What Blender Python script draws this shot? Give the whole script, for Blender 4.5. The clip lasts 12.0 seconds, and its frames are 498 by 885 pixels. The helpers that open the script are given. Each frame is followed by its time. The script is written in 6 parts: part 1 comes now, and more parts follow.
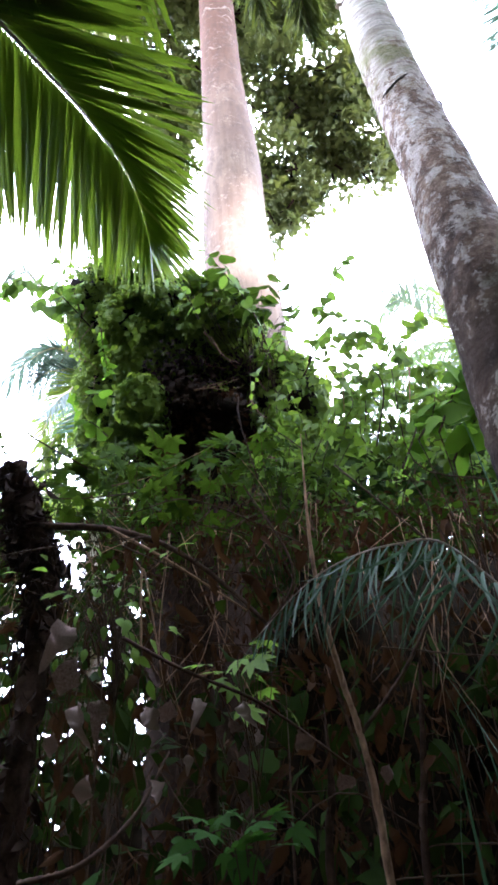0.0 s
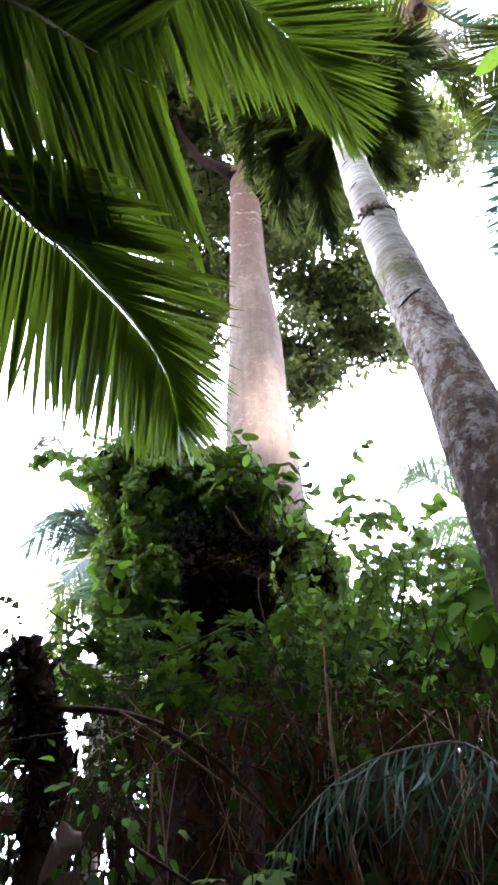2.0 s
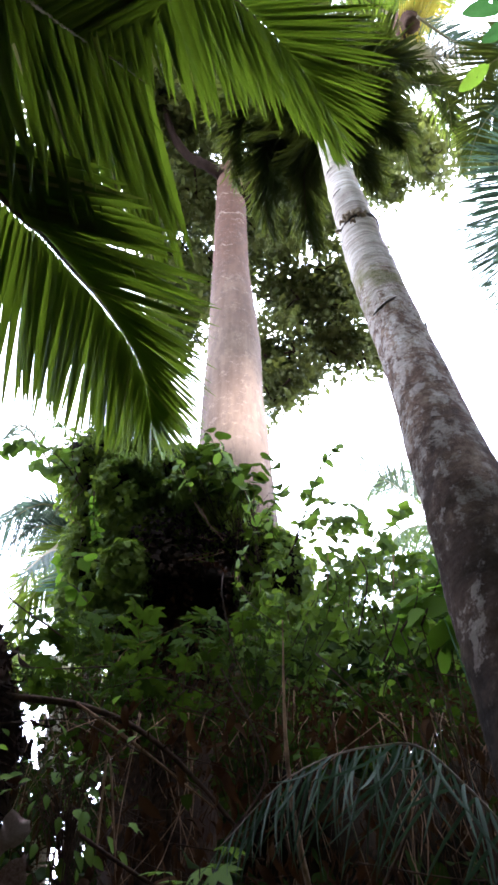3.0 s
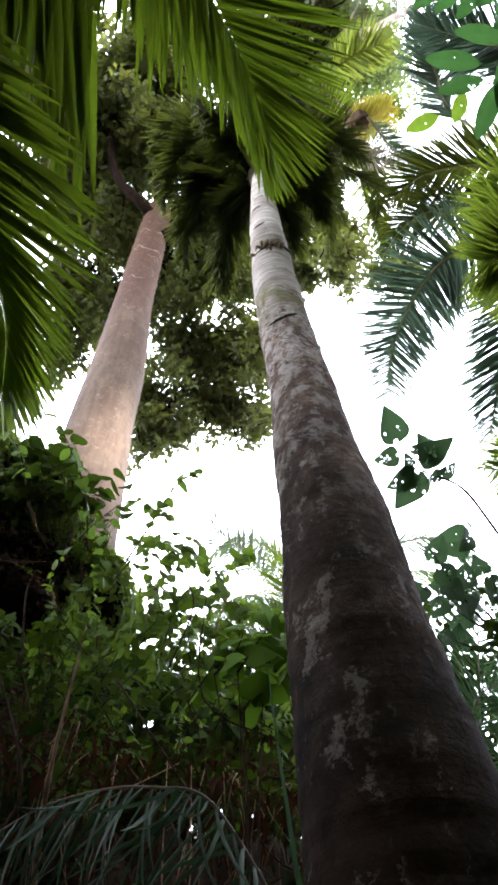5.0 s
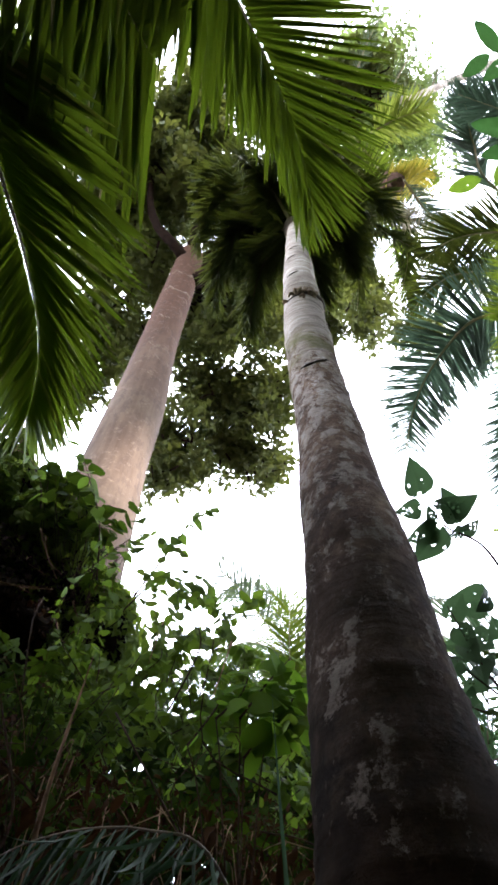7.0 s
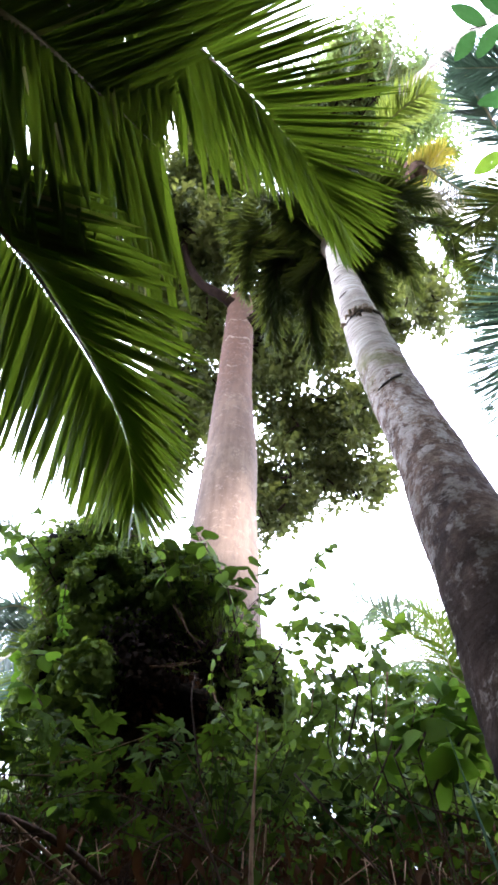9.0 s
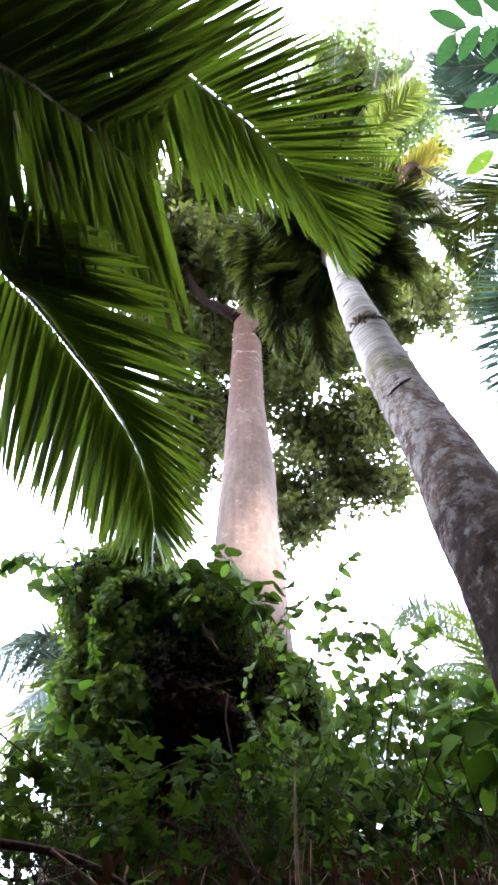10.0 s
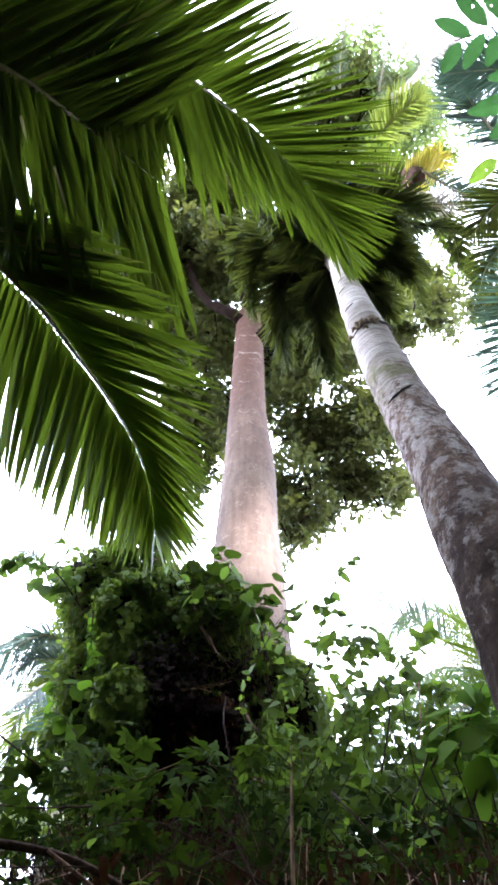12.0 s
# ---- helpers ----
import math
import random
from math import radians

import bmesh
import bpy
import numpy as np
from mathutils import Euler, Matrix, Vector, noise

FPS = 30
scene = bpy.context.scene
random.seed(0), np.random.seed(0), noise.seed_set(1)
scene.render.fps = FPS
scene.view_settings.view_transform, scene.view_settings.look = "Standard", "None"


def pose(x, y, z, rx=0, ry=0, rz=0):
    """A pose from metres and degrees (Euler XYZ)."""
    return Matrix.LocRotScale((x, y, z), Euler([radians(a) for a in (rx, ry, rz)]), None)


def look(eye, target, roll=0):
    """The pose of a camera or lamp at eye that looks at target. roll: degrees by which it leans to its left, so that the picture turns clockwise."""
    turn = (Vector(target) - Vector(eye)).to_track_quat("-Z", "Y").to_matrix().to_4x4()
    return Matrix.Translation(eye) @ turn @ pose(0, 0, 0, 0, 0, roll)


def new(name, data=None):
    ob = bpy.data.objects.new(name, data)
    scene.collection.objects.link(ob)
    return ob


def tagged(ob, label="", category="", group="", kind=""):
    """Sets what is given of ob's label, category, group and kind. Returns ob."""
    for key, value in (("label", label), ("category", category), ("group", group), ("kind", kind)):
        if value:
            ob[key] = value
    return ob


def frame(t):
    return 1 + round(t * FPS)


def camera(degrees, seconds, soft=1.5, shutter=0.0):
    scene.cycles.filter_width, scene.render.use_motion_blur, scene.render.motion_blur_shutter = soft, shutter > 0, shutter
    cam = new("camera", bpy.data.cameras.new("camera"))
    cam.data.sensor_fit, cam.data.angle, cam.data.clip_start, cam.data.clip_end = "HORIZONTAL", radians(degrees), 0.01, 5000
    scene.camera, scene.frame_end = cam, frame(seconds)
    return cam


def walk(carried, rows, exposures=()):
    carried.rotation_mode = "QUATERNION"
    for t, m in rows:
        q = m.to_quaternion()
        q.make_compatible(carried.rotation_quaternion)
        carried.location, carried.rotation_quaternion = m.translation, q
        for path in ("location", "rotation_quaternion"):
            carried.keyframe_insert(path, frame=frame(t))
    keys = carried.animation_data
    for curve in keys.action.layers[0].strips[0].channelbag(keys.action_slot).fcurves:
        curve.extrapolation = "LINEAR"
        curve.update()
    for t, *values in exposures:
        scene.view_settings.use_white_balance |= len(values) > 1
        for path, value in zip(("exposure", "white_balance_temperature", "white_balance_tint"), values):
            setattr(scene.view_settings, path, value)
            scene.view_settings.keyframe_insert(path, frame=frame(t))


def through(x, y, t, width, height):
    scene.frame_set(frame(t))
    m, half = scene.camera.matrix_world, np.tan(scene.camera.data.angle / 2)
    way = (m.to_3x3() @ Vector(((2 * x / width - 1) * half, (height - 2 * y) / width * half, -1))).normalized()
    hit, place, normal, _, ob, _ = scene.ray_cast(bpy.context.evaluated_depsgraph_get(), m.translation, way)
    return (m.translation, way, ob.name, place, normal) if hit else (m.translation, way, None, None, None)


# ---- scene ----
cam = camera(39.46, 12.0, soft=3.1)
# seconds, place in metres, yaw, pitch and roll in degrees
PATH = [
    (0.0, 0.001, -0.001, 1.501, -0.00, 37.08, -3.98),
    (0.5, 0.014, -0.053, 1.513, -0.28, 44.56, -4.29),
    (1.0, 0.008, -0.090, 1.515, -0.46, 48.44, -3.11),
    (1.5, -0.004, -0.091, 1.524, 1.50, 49.12, -1.80),
    (2.0, -0.020, -0.104, 1.525, 1.02, 50.60, -1.66),
    (2.5, -0.017, -0.118, 1.494, -3.64, 51.74, -5.22),
    (3.0, 0.001, -0.108, 1.502, -2.28, 50.60, -1.36),
    (3.2, 0.024, -0.097, 1.506, -5.82, 50.39, -4.11),
    (4.8, 0.098, 0.315, 1.637, -16.59, 51.08, 1.66),
    (5.0, 0.097, 0.298, 1.590, -20.85, 55.36, -1.73),
    (5.5, 0.118, 0.278, 1.560, -24.95, 59.31, -4.29),
    (6.0, 0.100, 0.310, 1.576, -26.97, 58.51, -3.34),
    (6.5, 0.100, 0.310, 1.577, -22.85, 58.94, 0.04),
    (6.7, 0.078, 0.340, 1.583, -21.17, 59.09, 2.21),
    (8.3, 0.045, 0.298, 1.563, -9.05, 58.42, 4.83),
    (8.5, 0.040, 0.298, 1.578, -7.71, 59.37, 2.67),
    (9.0, 0.047, 0.266, 1.596, -2.79, 61.19, 2.50),
    (9.5, 0.059, 0.241, 1.588, -1.45, 61.46, 0.28),
    (10.0, 0.058, 0.243, 1.591, 0.13, 62.21, 0.61),
    (10.5, 0.052, 0.239, 1.598, 0.44, 61.36, 1.47),
    (11.0, 0.059, 0.233, 1.593, -0.78, 61.33, 1.28),
    (11.5, 0.058, 0.222, 1.586, -1.81, 62.56, 0.53),
    (12.0, 0.057, 0.224, 1.587, 0.28, 62.28, 1.42),
]


def eye_pose(x, y, z, yaw, pitch, roll):
    a, b = radians(yaw), radians(pitch)
    ahead = Vector((-math.sin(a) * math.cos(b), math.cos(a) * math.cos(b), math.sin(b)))
    level = Vector((math.cos(a), math.sin(a), 0))
    above = level.cross(ahead)
    turn = Matrix((level, above, -ahead)).transposed().to_4x4()
    return Matrix.Translation((x, y, z)) @ turn @ pose(0, 0, 0, 0, 0, roll)


# seconds, stops, white balance
EXPOSURES = [(0.0, 3.68, 5320, 20), (0.5, 3.62, 5320, 20), (1.0, 3.10, 5360, 20), (2.0, 3.08, 5380, 20), (3.0, 2.86, 5460, 20), (5.0, 2.44, 5900, 16), (5.5, 2.27, 5900, 16), (6.7, 2.17, 5900, 16), (8.5, 2.80, 5560, 21), (12.0, 2.99, 5380, 21)]
walk(cam, [(t, eye_pose(*row)) for t, *row in PATH], EXPOSURES)

# ---- light: a bright overcast sky, and a sun through a gap in an added, unseen canopy ----
SUN_EL, SUN_ROT = radians(35), radians(150)
world = bpy.data.worlds.new("world")
scene.world = world
world.use_nodes = True
wn = world.node_tree.nodes
wl = world.node_tree.links
sky = wn.new("ShaderNodeTexSky")
sky.sky_type = "NISHITA"
sky.sun_disc = False
sky.sun_elevation, sky.sun_rotation = SUN_EL, SUN_ROT
sky.dust_density, sky.air_density = 4.0, 1.0
# thin bright cloud over the blue
cloud = wn.new("ShaderNodeMix")
cloud.data_type = "RGBA"
cloud.inputs[0].default_value = 0.85
cloud.inputs[7].default_value = (19.5, 20.0, 20.6, 1)
wl.new(sky.outputs[0], cloud.inputs[6])
wl.new(cloud.outputs[2], wn["Background"].inputs[0])
wn["Background"].inputs[1].default_value = 0.10
sun = new("sun", bpy.data.lights.new("sun", "SUN"))
sun.data.energy, sun.data.angle, sun.data.color = 5.0, radians(4.0), (1.0, 0.93, 0.84)
to_sun = Vector((math.sin(SUN_ROT) * math.cos(SUN_EL), math.cos(SUN_ROT) * math.cos(SUN_EL), math.sin(SUN_EL)))
sun.matrix_world = look(to_sun * 60, (0, 0, 0))


# ---- materials ----
class Nodes:
    """A short hand for a node material."""

    def __init__(self, name):
        self.mat = bpy.data.materials.new(name)
        self.mat.use_nodes = True
        self.t = self.mat.node_tree
        self.t.nodes.clear()
        self.out = self.t.nodes.new("ShaderNodeOutputMaterial")

    def add(self, kind, values=None, **attrs):
        n = self.t.nodes.new(kind)
        for k, v in attrs.items():
            setattr(n, k, v)
        for k, v in (values or {}).items():
            if isinstance(v, bpy.types.NodeSocket):
                self.t.links.new(v, n.inputs[k])
            else:
                n.inputs[k].default_value = v
        return n

    def place(self, scale=(1, 1, 1)):
        c = self.add("ShaderNodeTexCoord")
        return self.add("ShaderNodeMapping", {0: c.outputs["Object"], 3: scale}).outputs[0]

    def noise(self, where, scale, detail=6, rough=0.6):
        return self.add("ShaderNodeTexNoise", {"Vector": where, "Scale": scale, "Detail": detail, "Roughness": rough}).outputs["Fac"]

    def ramp(self, fac, *stops):
        n = self.add("ShaderNodeValToRGB", {0: fac})
        e = n.color_ramp.elements
        while len(e) < len(stops):
            e.new(0.5)
        for k, (at, col) in zip(e, stops):
            k.position = at
            k.color = (*col, 1) if len(col) == 3 else col
        return n.outputs[0]

    def mix(self, fac, a, b, blend="MIX"):
        n = self.add("ShaderNodeMix", data_type="RGBA", blend_type=blend)
        for i, v in ((0, fac), (6, a), (7, b)):
            if isinstance(v, bpy.types.NodeSocket):
                self.t.links.new(v, n.inputs[i])
            else:
                n.inputs[i].default_value = v if i == 0 else (*v, 1)
        return n.outputs[2]

    def bump(self, height, strength, distance=0.01):
        return self.add("ShaderNodeBump", {"Height": height, "Strength": strength, "Distance": distance}).outputs[0]

    def shade(self, colour, rough, normal=None, spec=0.5):
        v = {"Base Color": colour if isinstance(colour, bpy.types.NodeSocket) else (*colour, 1), "Roughness": rough, "Specular IOR Level": spec}
        if normal:
            v["Normal"] = normal
        return self.add("ShaderNodeBsdfPrincipled", v).outputs[0]

    def end(self, shader):
        self.t.links.new(shader, self.out.inputs[0])
        return self.mat


def leaf_material(name, dark, light, through, amount=0.35, rough=0.42, by_object=False, grain=14.0, spec=0.4, dry=0.0):
    m = Nodes(name)
    pick = m.add("ShaderNodeObjectInfo").outputs["Random"] if by_object else m.add("ShaderNodeNewGeometry").outputs["Random Per Island"]
    co = m.place()
    patch = m.noise(co, grain, 3)
    body = m.mix(pick, dark, light)
    body = m.mix(m.ramp(patch, (0.35, (0, 0, 0)), (0.7, (1, 1, 1))), body, m.mix(0.5, body, light))
    if dry:
        tan = m.ramp(pick, (1 - dry, (0, 0, 0)), (1 - dry * 0.9, (0.8, 0.8, 0.8)))
        body = m.mix(tan, body, (0.30, 0.25, 0.13))
    front = m.shade(body, rough, m.bump(m.noise(co, grain * 6, 2), 0.25, 0.004), spec)
    back = m.add("ShaderNodeBsdfTranslucent", {0: m.mix(pick, through, tuple(c * 0.7 for c in through))}).outputs[0]
    return m.end(m.add("ShaderNodeMixShader", {0: amount, 1: front, 2: back}).outputs[0])


PALM_LEAF = leaf_material("palm_leaflet", (0.013, 0.022, 0.005), (0.050, 0.068, 0.009), (0.19, 0.29, 0.012), 0.21, 0.55, True, spec=0.1, dry=0.02)
PALM_LEAF_J = leaf_material("palm_leaflet_joined", (0.010, 0.018, 0.003), (0.058, 0.085, 0.010), (0.19, 0.31, 0.012), 0.24, 0.6, spec=0.1)
# a darker FROND_LEAF: the shade of the crown's overlapping layers is in its colour
CROWN_LEAF = leaf_material("crown_frond_leaf", (0.030, 0.042, 0.012), (0.075, 0.090, 0.025), (0.15, 0.18, 0.02), 0.2, 0.6, spec=0.1)
FROND_LEAF = leaf_material("palm_frond_leaf", (0.04, 0.07, 0.016), (0.09, 0.125, 0.03), (0.18, 0.30, 0.03), 0.3, 0.5, spec=0.2)
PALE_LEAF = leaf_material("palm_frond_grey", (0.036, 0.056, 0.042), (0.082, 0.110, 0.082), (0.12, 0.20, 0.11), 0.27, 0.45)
YELLOW_LEAF = leaf_material("palm_frond_yellow", (0.17, 0.155, 0.025), (0.29, 0.25, 0.04), (0.58, 0.48, 0.06), 0.55, 0.45)
VINE_LEAF = leaf_material("vine_leaf", (0.020, 0.036, 0.007), (0.088, 0.118, 0.018), (0.26, 0.38, 0.03), 0.34, 0.65, spec=0.06)
SHRUB_MASS = leaf_material("shrub_mass_leaf", (0.018, 0.034, 0.006), (0.064, 0.092, 0.014), (0.20, 0.32, 0.025), 0.30, 0.65, spec=0.06)
SHRUB_LEAF = leaf_material("shrub_leaf", (0.020, 0.040, 0.007), (0.070, 0.105, 0.016), (0.18, 0.30, 0.03), 0.28, 0.65, True, 40.0, 0.05)
TREE_LEAF = leaf_material("tree_leaf", (0.022, 0.033, 0.010), (0.074, 0.088, 0.026), (0.19, 0.22, 0.04), 0.24, 0.6, grain=3.0, spec=0.15)
# a brighter TREE_LEAF: light through the leaves and haze are in its colour
TREE_LEAF_LIT = leaf_material("tree_leaf_lit", (0.045, 0.070, 0.022), (0.11, 0.145, 0.045), (0.25, 0.34, 0.08), 0.34, 0.55, grain=3.0, spec=0.2)
# near-black greens: the undergrowth's shade is put into these leaf colours
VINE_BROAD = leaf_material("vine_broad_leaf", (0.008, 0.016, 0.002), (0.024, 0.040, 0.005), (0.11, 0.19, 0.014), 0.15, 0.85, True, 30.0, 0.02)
SHADED_LEAF = leaf_material("shaded_undergrowth_leaf", (0.005, 0.009, 0.002), (0.014, 0.024, 0.005), (0.12, 0.20, 0.02), 0.04, 0.9, spec=0.02)
BROAD_LEAF = leaf_material("broad_leaf", (0.020, 0.034, 0.018), (0.052, 0.078, 0.042), (0.10, 0.19, 0.07), 0.27, 0.45, True, 40.0, 0.25)
# creeper and dry leaves, their colours darkened to hold the undergrowth's shade
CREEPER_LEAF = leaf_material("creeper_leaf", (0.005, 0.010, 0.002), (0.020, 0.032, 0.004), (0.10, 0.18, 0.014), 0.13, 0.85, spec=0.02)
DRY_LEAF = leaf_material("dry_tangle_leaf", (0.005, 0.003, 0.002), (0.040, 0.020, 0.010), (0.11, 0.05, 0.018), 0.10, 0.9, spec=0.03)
STRAP = leaf_material("strap_leaf", (0.008, 0.022, 0.012), (0.030, 0.056, 0.034), (0.06, 0.14, 0.04), 0.2, 0.6, True, 20.0, 0.1)
OLIVE_FROND = leaf_material("olive_frond_leaf", (0.05, 0.072, 0.012), (0.10, 0.13, 0.02), (0.28, 0.38, 0.03), 0.4, 0.5, spec=0.15)
FERN_GREEN = leaf_material("shade_palm_leaf", (0.024, 0.048, 0.022), (0.06, 0.095, 0.05), (0.11, 0.22, 0.07), 0.3, 0.55, spec=0.1)
# haze over the far palms is put into this paler, greyer leaf colour
HAZY = leaf_material("hazed_palm_leaf", (0.065, 0.085, 0.060), (0.13, 0.15, 0.105), (0.19, 0.25, 0.13), 0.26, 0.6, spec=0.2)
GOLDEN = leaf_material("golden_frond_leaf", (0.08, 0.105, 0.018), (0.155, 0.18, 0.032), (0.32, 0.38, 0.05), 0.42, 0.5)
PALE_LEAF_S = leaf_material("young_palm_leaflet", (0.006, 0.013, 0.007), (0.030, 0.050, 0.028), (0.05, 0.10, 0.04), 0.14, 0.65, True, spec=0.12)
DARK_BROAD = leaf_material("dark_broad_leaf", (0.008, 0.022, 0.004), (0.022, 0.048, 0.009), (0.08, 0.20, 0.02), 0.2, 0.7, True, 40.0, 0.03)
CREAM = leaf_material("cream_flower_spray", (0.22, 0.18, 0.11), (0.48, 0.42, 0.30), (0.45, 0.40, 0.25), 0.4, 0.6)
NEAR_BLACK_LEAF = leaf_material("near_black_leaf", (0.005, 0.003, 0.002), (0.018, 0.011, 0.007), (0.03, 0.015, 0.01), 0.05, 0.9, spec=0.05)
OVAL_LEAF = leaf_material("oval_leaflet", (0.012, 0.030, 0.010), (0.040, 0.080, 0.024), (0.09, 0.23, 0.05), 0.38, 0.45, True, 30.0, 0.2)
STRAW = leaf_material("straw_leaflet", (0.20, 0.17, 0.10), (0.38, 0.34, 0.22), (0.30, 0.25, 0.12), 0.3, 0.7, True)
YOUNG_LEAF = leaf_material("young_leaflet", (0.07, 0.12, 0.015), (0.11, 0.17, 0.02), (0.26, 0.42, 0.03), 0.4, 0.45, True)
FRESH_LEAF = leaf_material("fresh_broad_leaf", (0.022, 0.046, 0.006), (0.060, 0.100, 0.012), (0.18, 0.34, 0.02), 0.34, 0.75, True, 30.0, 0.03)
DEAD_LEAF = leaf_material("dead_leaf", (0.045, 0.026, 0.019), (0.23, 0.175, 0.155), (0.10, 0.06, 0.04), 0.08, 0.95, True, 18.0, 0.03)


def bark_palm():
    m = Nodes("palm_bark")
    co = m.place()
    height = m.add("ShaderNodeSeparateXYZ", {0: co}).outputs[2]
    jolt = m.add("ShaderNodeVectorMath", {0: m.add("ShaderNodeTexNoise", {"Vector": co, "Scale": 22.0, "Detail": 6.0, "Roughness": 0.7}).outputs["Color"], "Scale": 0.09}, operation="SCALE").outputs[0]
    warp = m.add("ShaderNodeVectorMath", {0: m.place((1, 1, 0.5)), 1: jolt}, operation="ADD").outputs[0]
    big = m.noise(co, 3.0, 6, 0.62)
    fine = m.noise(m.place((8, 8, 6)), 4.0, 9, 0.7)
    grain = m.noise(m.place((1, 1, 1.3)), 55.0, 6, 0.7)
    # thin uneven rings round the trunk
    rings = m.noise(m.place((1.1, 1.1, 15)), 1.6, 6, 0.55)
    lines = m.ramp(m.noise(m.place((1.4, 1.4, 22)), 1.5, 5, 0.6), (0.40, (0.75, 0.75, 0.75)), (0.47, (0, 0, 0)))
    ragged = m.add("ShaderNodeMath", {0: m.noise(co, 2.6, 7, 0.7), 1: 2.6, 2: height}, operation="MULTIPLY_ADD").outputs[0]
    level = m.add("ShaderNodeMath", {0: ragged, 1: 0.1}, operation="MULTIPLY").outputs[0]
    # pale smooth bark high up
    pale = m.ramp(big, (0.30, (0.31, 0.265, 0.215)), (0.50, (0.45, 0.39, 0.325)), (0.70, (0.60, 0.535, 0.46)))
    pale = m.mix(m.ramp(rings, (0.36, (0.55, 0.55, 0.55)), (0.52, (0, 0, 0))), pale, (0.22, 0.17, 0.13))
    pale = m.mix(m.ramp(rings, (0.55, (0, 0, 0)), (0.66, (0.5, 0.5, 0.5))), pale, (0.66, 0.60, 0.53))
    pale = m.mix(lines, pale, m.mix(0.65, pale, (0.10, 0.075, 0.055)))
    smear = m.ramp(m.mix(0.5, m.noise(m.place((1, 1, 2.2)), 9.0, 8, 0.7), big), (0.40, (0.6, 0.6, 0.6)), (0.48, (0, 0, 0)))
    pale = m.mix(smear, pale, m.mix(fine, (0.12, 0.095, 0.075), (0.32, 0.27, 0.22)))
    # reddish brown bark, then almost black lower down, with shade put into the colour
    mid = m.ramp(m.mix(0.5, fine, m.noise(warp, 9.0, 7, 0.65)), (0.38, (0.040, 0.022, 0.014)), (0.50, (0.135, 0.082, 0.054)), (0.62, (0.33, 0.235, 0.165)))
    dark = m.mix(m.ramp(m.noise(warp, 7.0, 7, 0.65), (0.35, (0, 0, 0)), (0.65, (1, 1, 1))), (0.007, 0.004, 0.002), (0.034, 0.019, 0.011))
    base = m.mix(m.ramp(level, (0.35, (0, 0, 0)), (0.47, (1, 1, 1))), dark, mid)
    # lichen crusts with ragged rims, dimmer lower down
    patch = m.mix(0.5, m.noise(warp, 13.0, 8, 0.6), m.noise(warp, 34.0, 6, 0.6))
    grown = m.add("ShaderNodeMath", {0: m.ramp(level, (0.30, (0.10, 0.10, 0.10)), (0.40, (0.42, 0.42, 0.42)), (0.48, (0.66, 0.66, 0.66)), (0.62, (0.85, 0.85, 0.85))), 1: 0.17, 2: patch}, operation="MULTIPLY_ADD").outputs[0]
    crust = m.ramp(grown, (0.60, (0, 0, 0)), (0.645, (0.72, 0.72, 0.72)))
    lichen = m.ramp(m.noise(warp, 30.0, 5, 0.7), (0.35, (0.30, 0.245, 0.205)), (0.6, (0.56, 0.49, 0.43)))
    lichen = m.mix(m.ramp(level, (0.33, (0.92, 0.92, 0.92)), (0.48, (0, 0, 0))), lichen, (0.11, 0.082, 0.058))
    base = m.mix(crust, base, lichen)
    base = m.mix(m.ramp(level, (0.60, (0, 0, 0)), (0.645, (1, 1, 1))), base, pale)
    white = m.ramp(m.mix(0.5, m.noise(warp, 9.0, 6, 0.6), grain), (0.57, (0, 0, 0)), (0.60, (0.85, 0.85, 0.85)))
    white = m.mix(m.ramp(level, (0.47, (1, 1, 1)), (0.53, (0, 0, 0)), (0.66, (0, 0, 0)), (0.72, (0.8, 0.8, 0.8))), white, (0, 0, 0))
    base = m.mix(white, base, (0.58, 0.54, 0.50))
    # a mossy band where the pale bark ends
    band = m.ramp(level, (0.555, (0, 0, 0)), (0.60, (1, 1, 1)), (0.635, (1, 1, 1)), (0.665, (0, 0, 0)))
    moss = m.mix(m.ramp(m.noise(co, 5.0, 6, 0.65), (0.40, (0, 0, 0)), (0.56, (0.8, 0.8, 0.8))), (0, 0, 0), band)
    base = m.mix(moss, base, m.mix(fine, (0.085, 0.080, 0.026), (0.24, 0.22, 0.095)))
    base = m.mix(m.ramp(grain, (0.36, (0.45, 0.45, 0.45)), (0.50, (0, 0, 0))), base, m.mix(0.6, base, (0.03, 0.02, 0.015)))
    rel = m.mix(0.4, m.mix(0.5, fine, patch), rings)
    return m.end(m.shade(base, 0.88, m.bump(rel, 1.0, 0.034), 0.06))


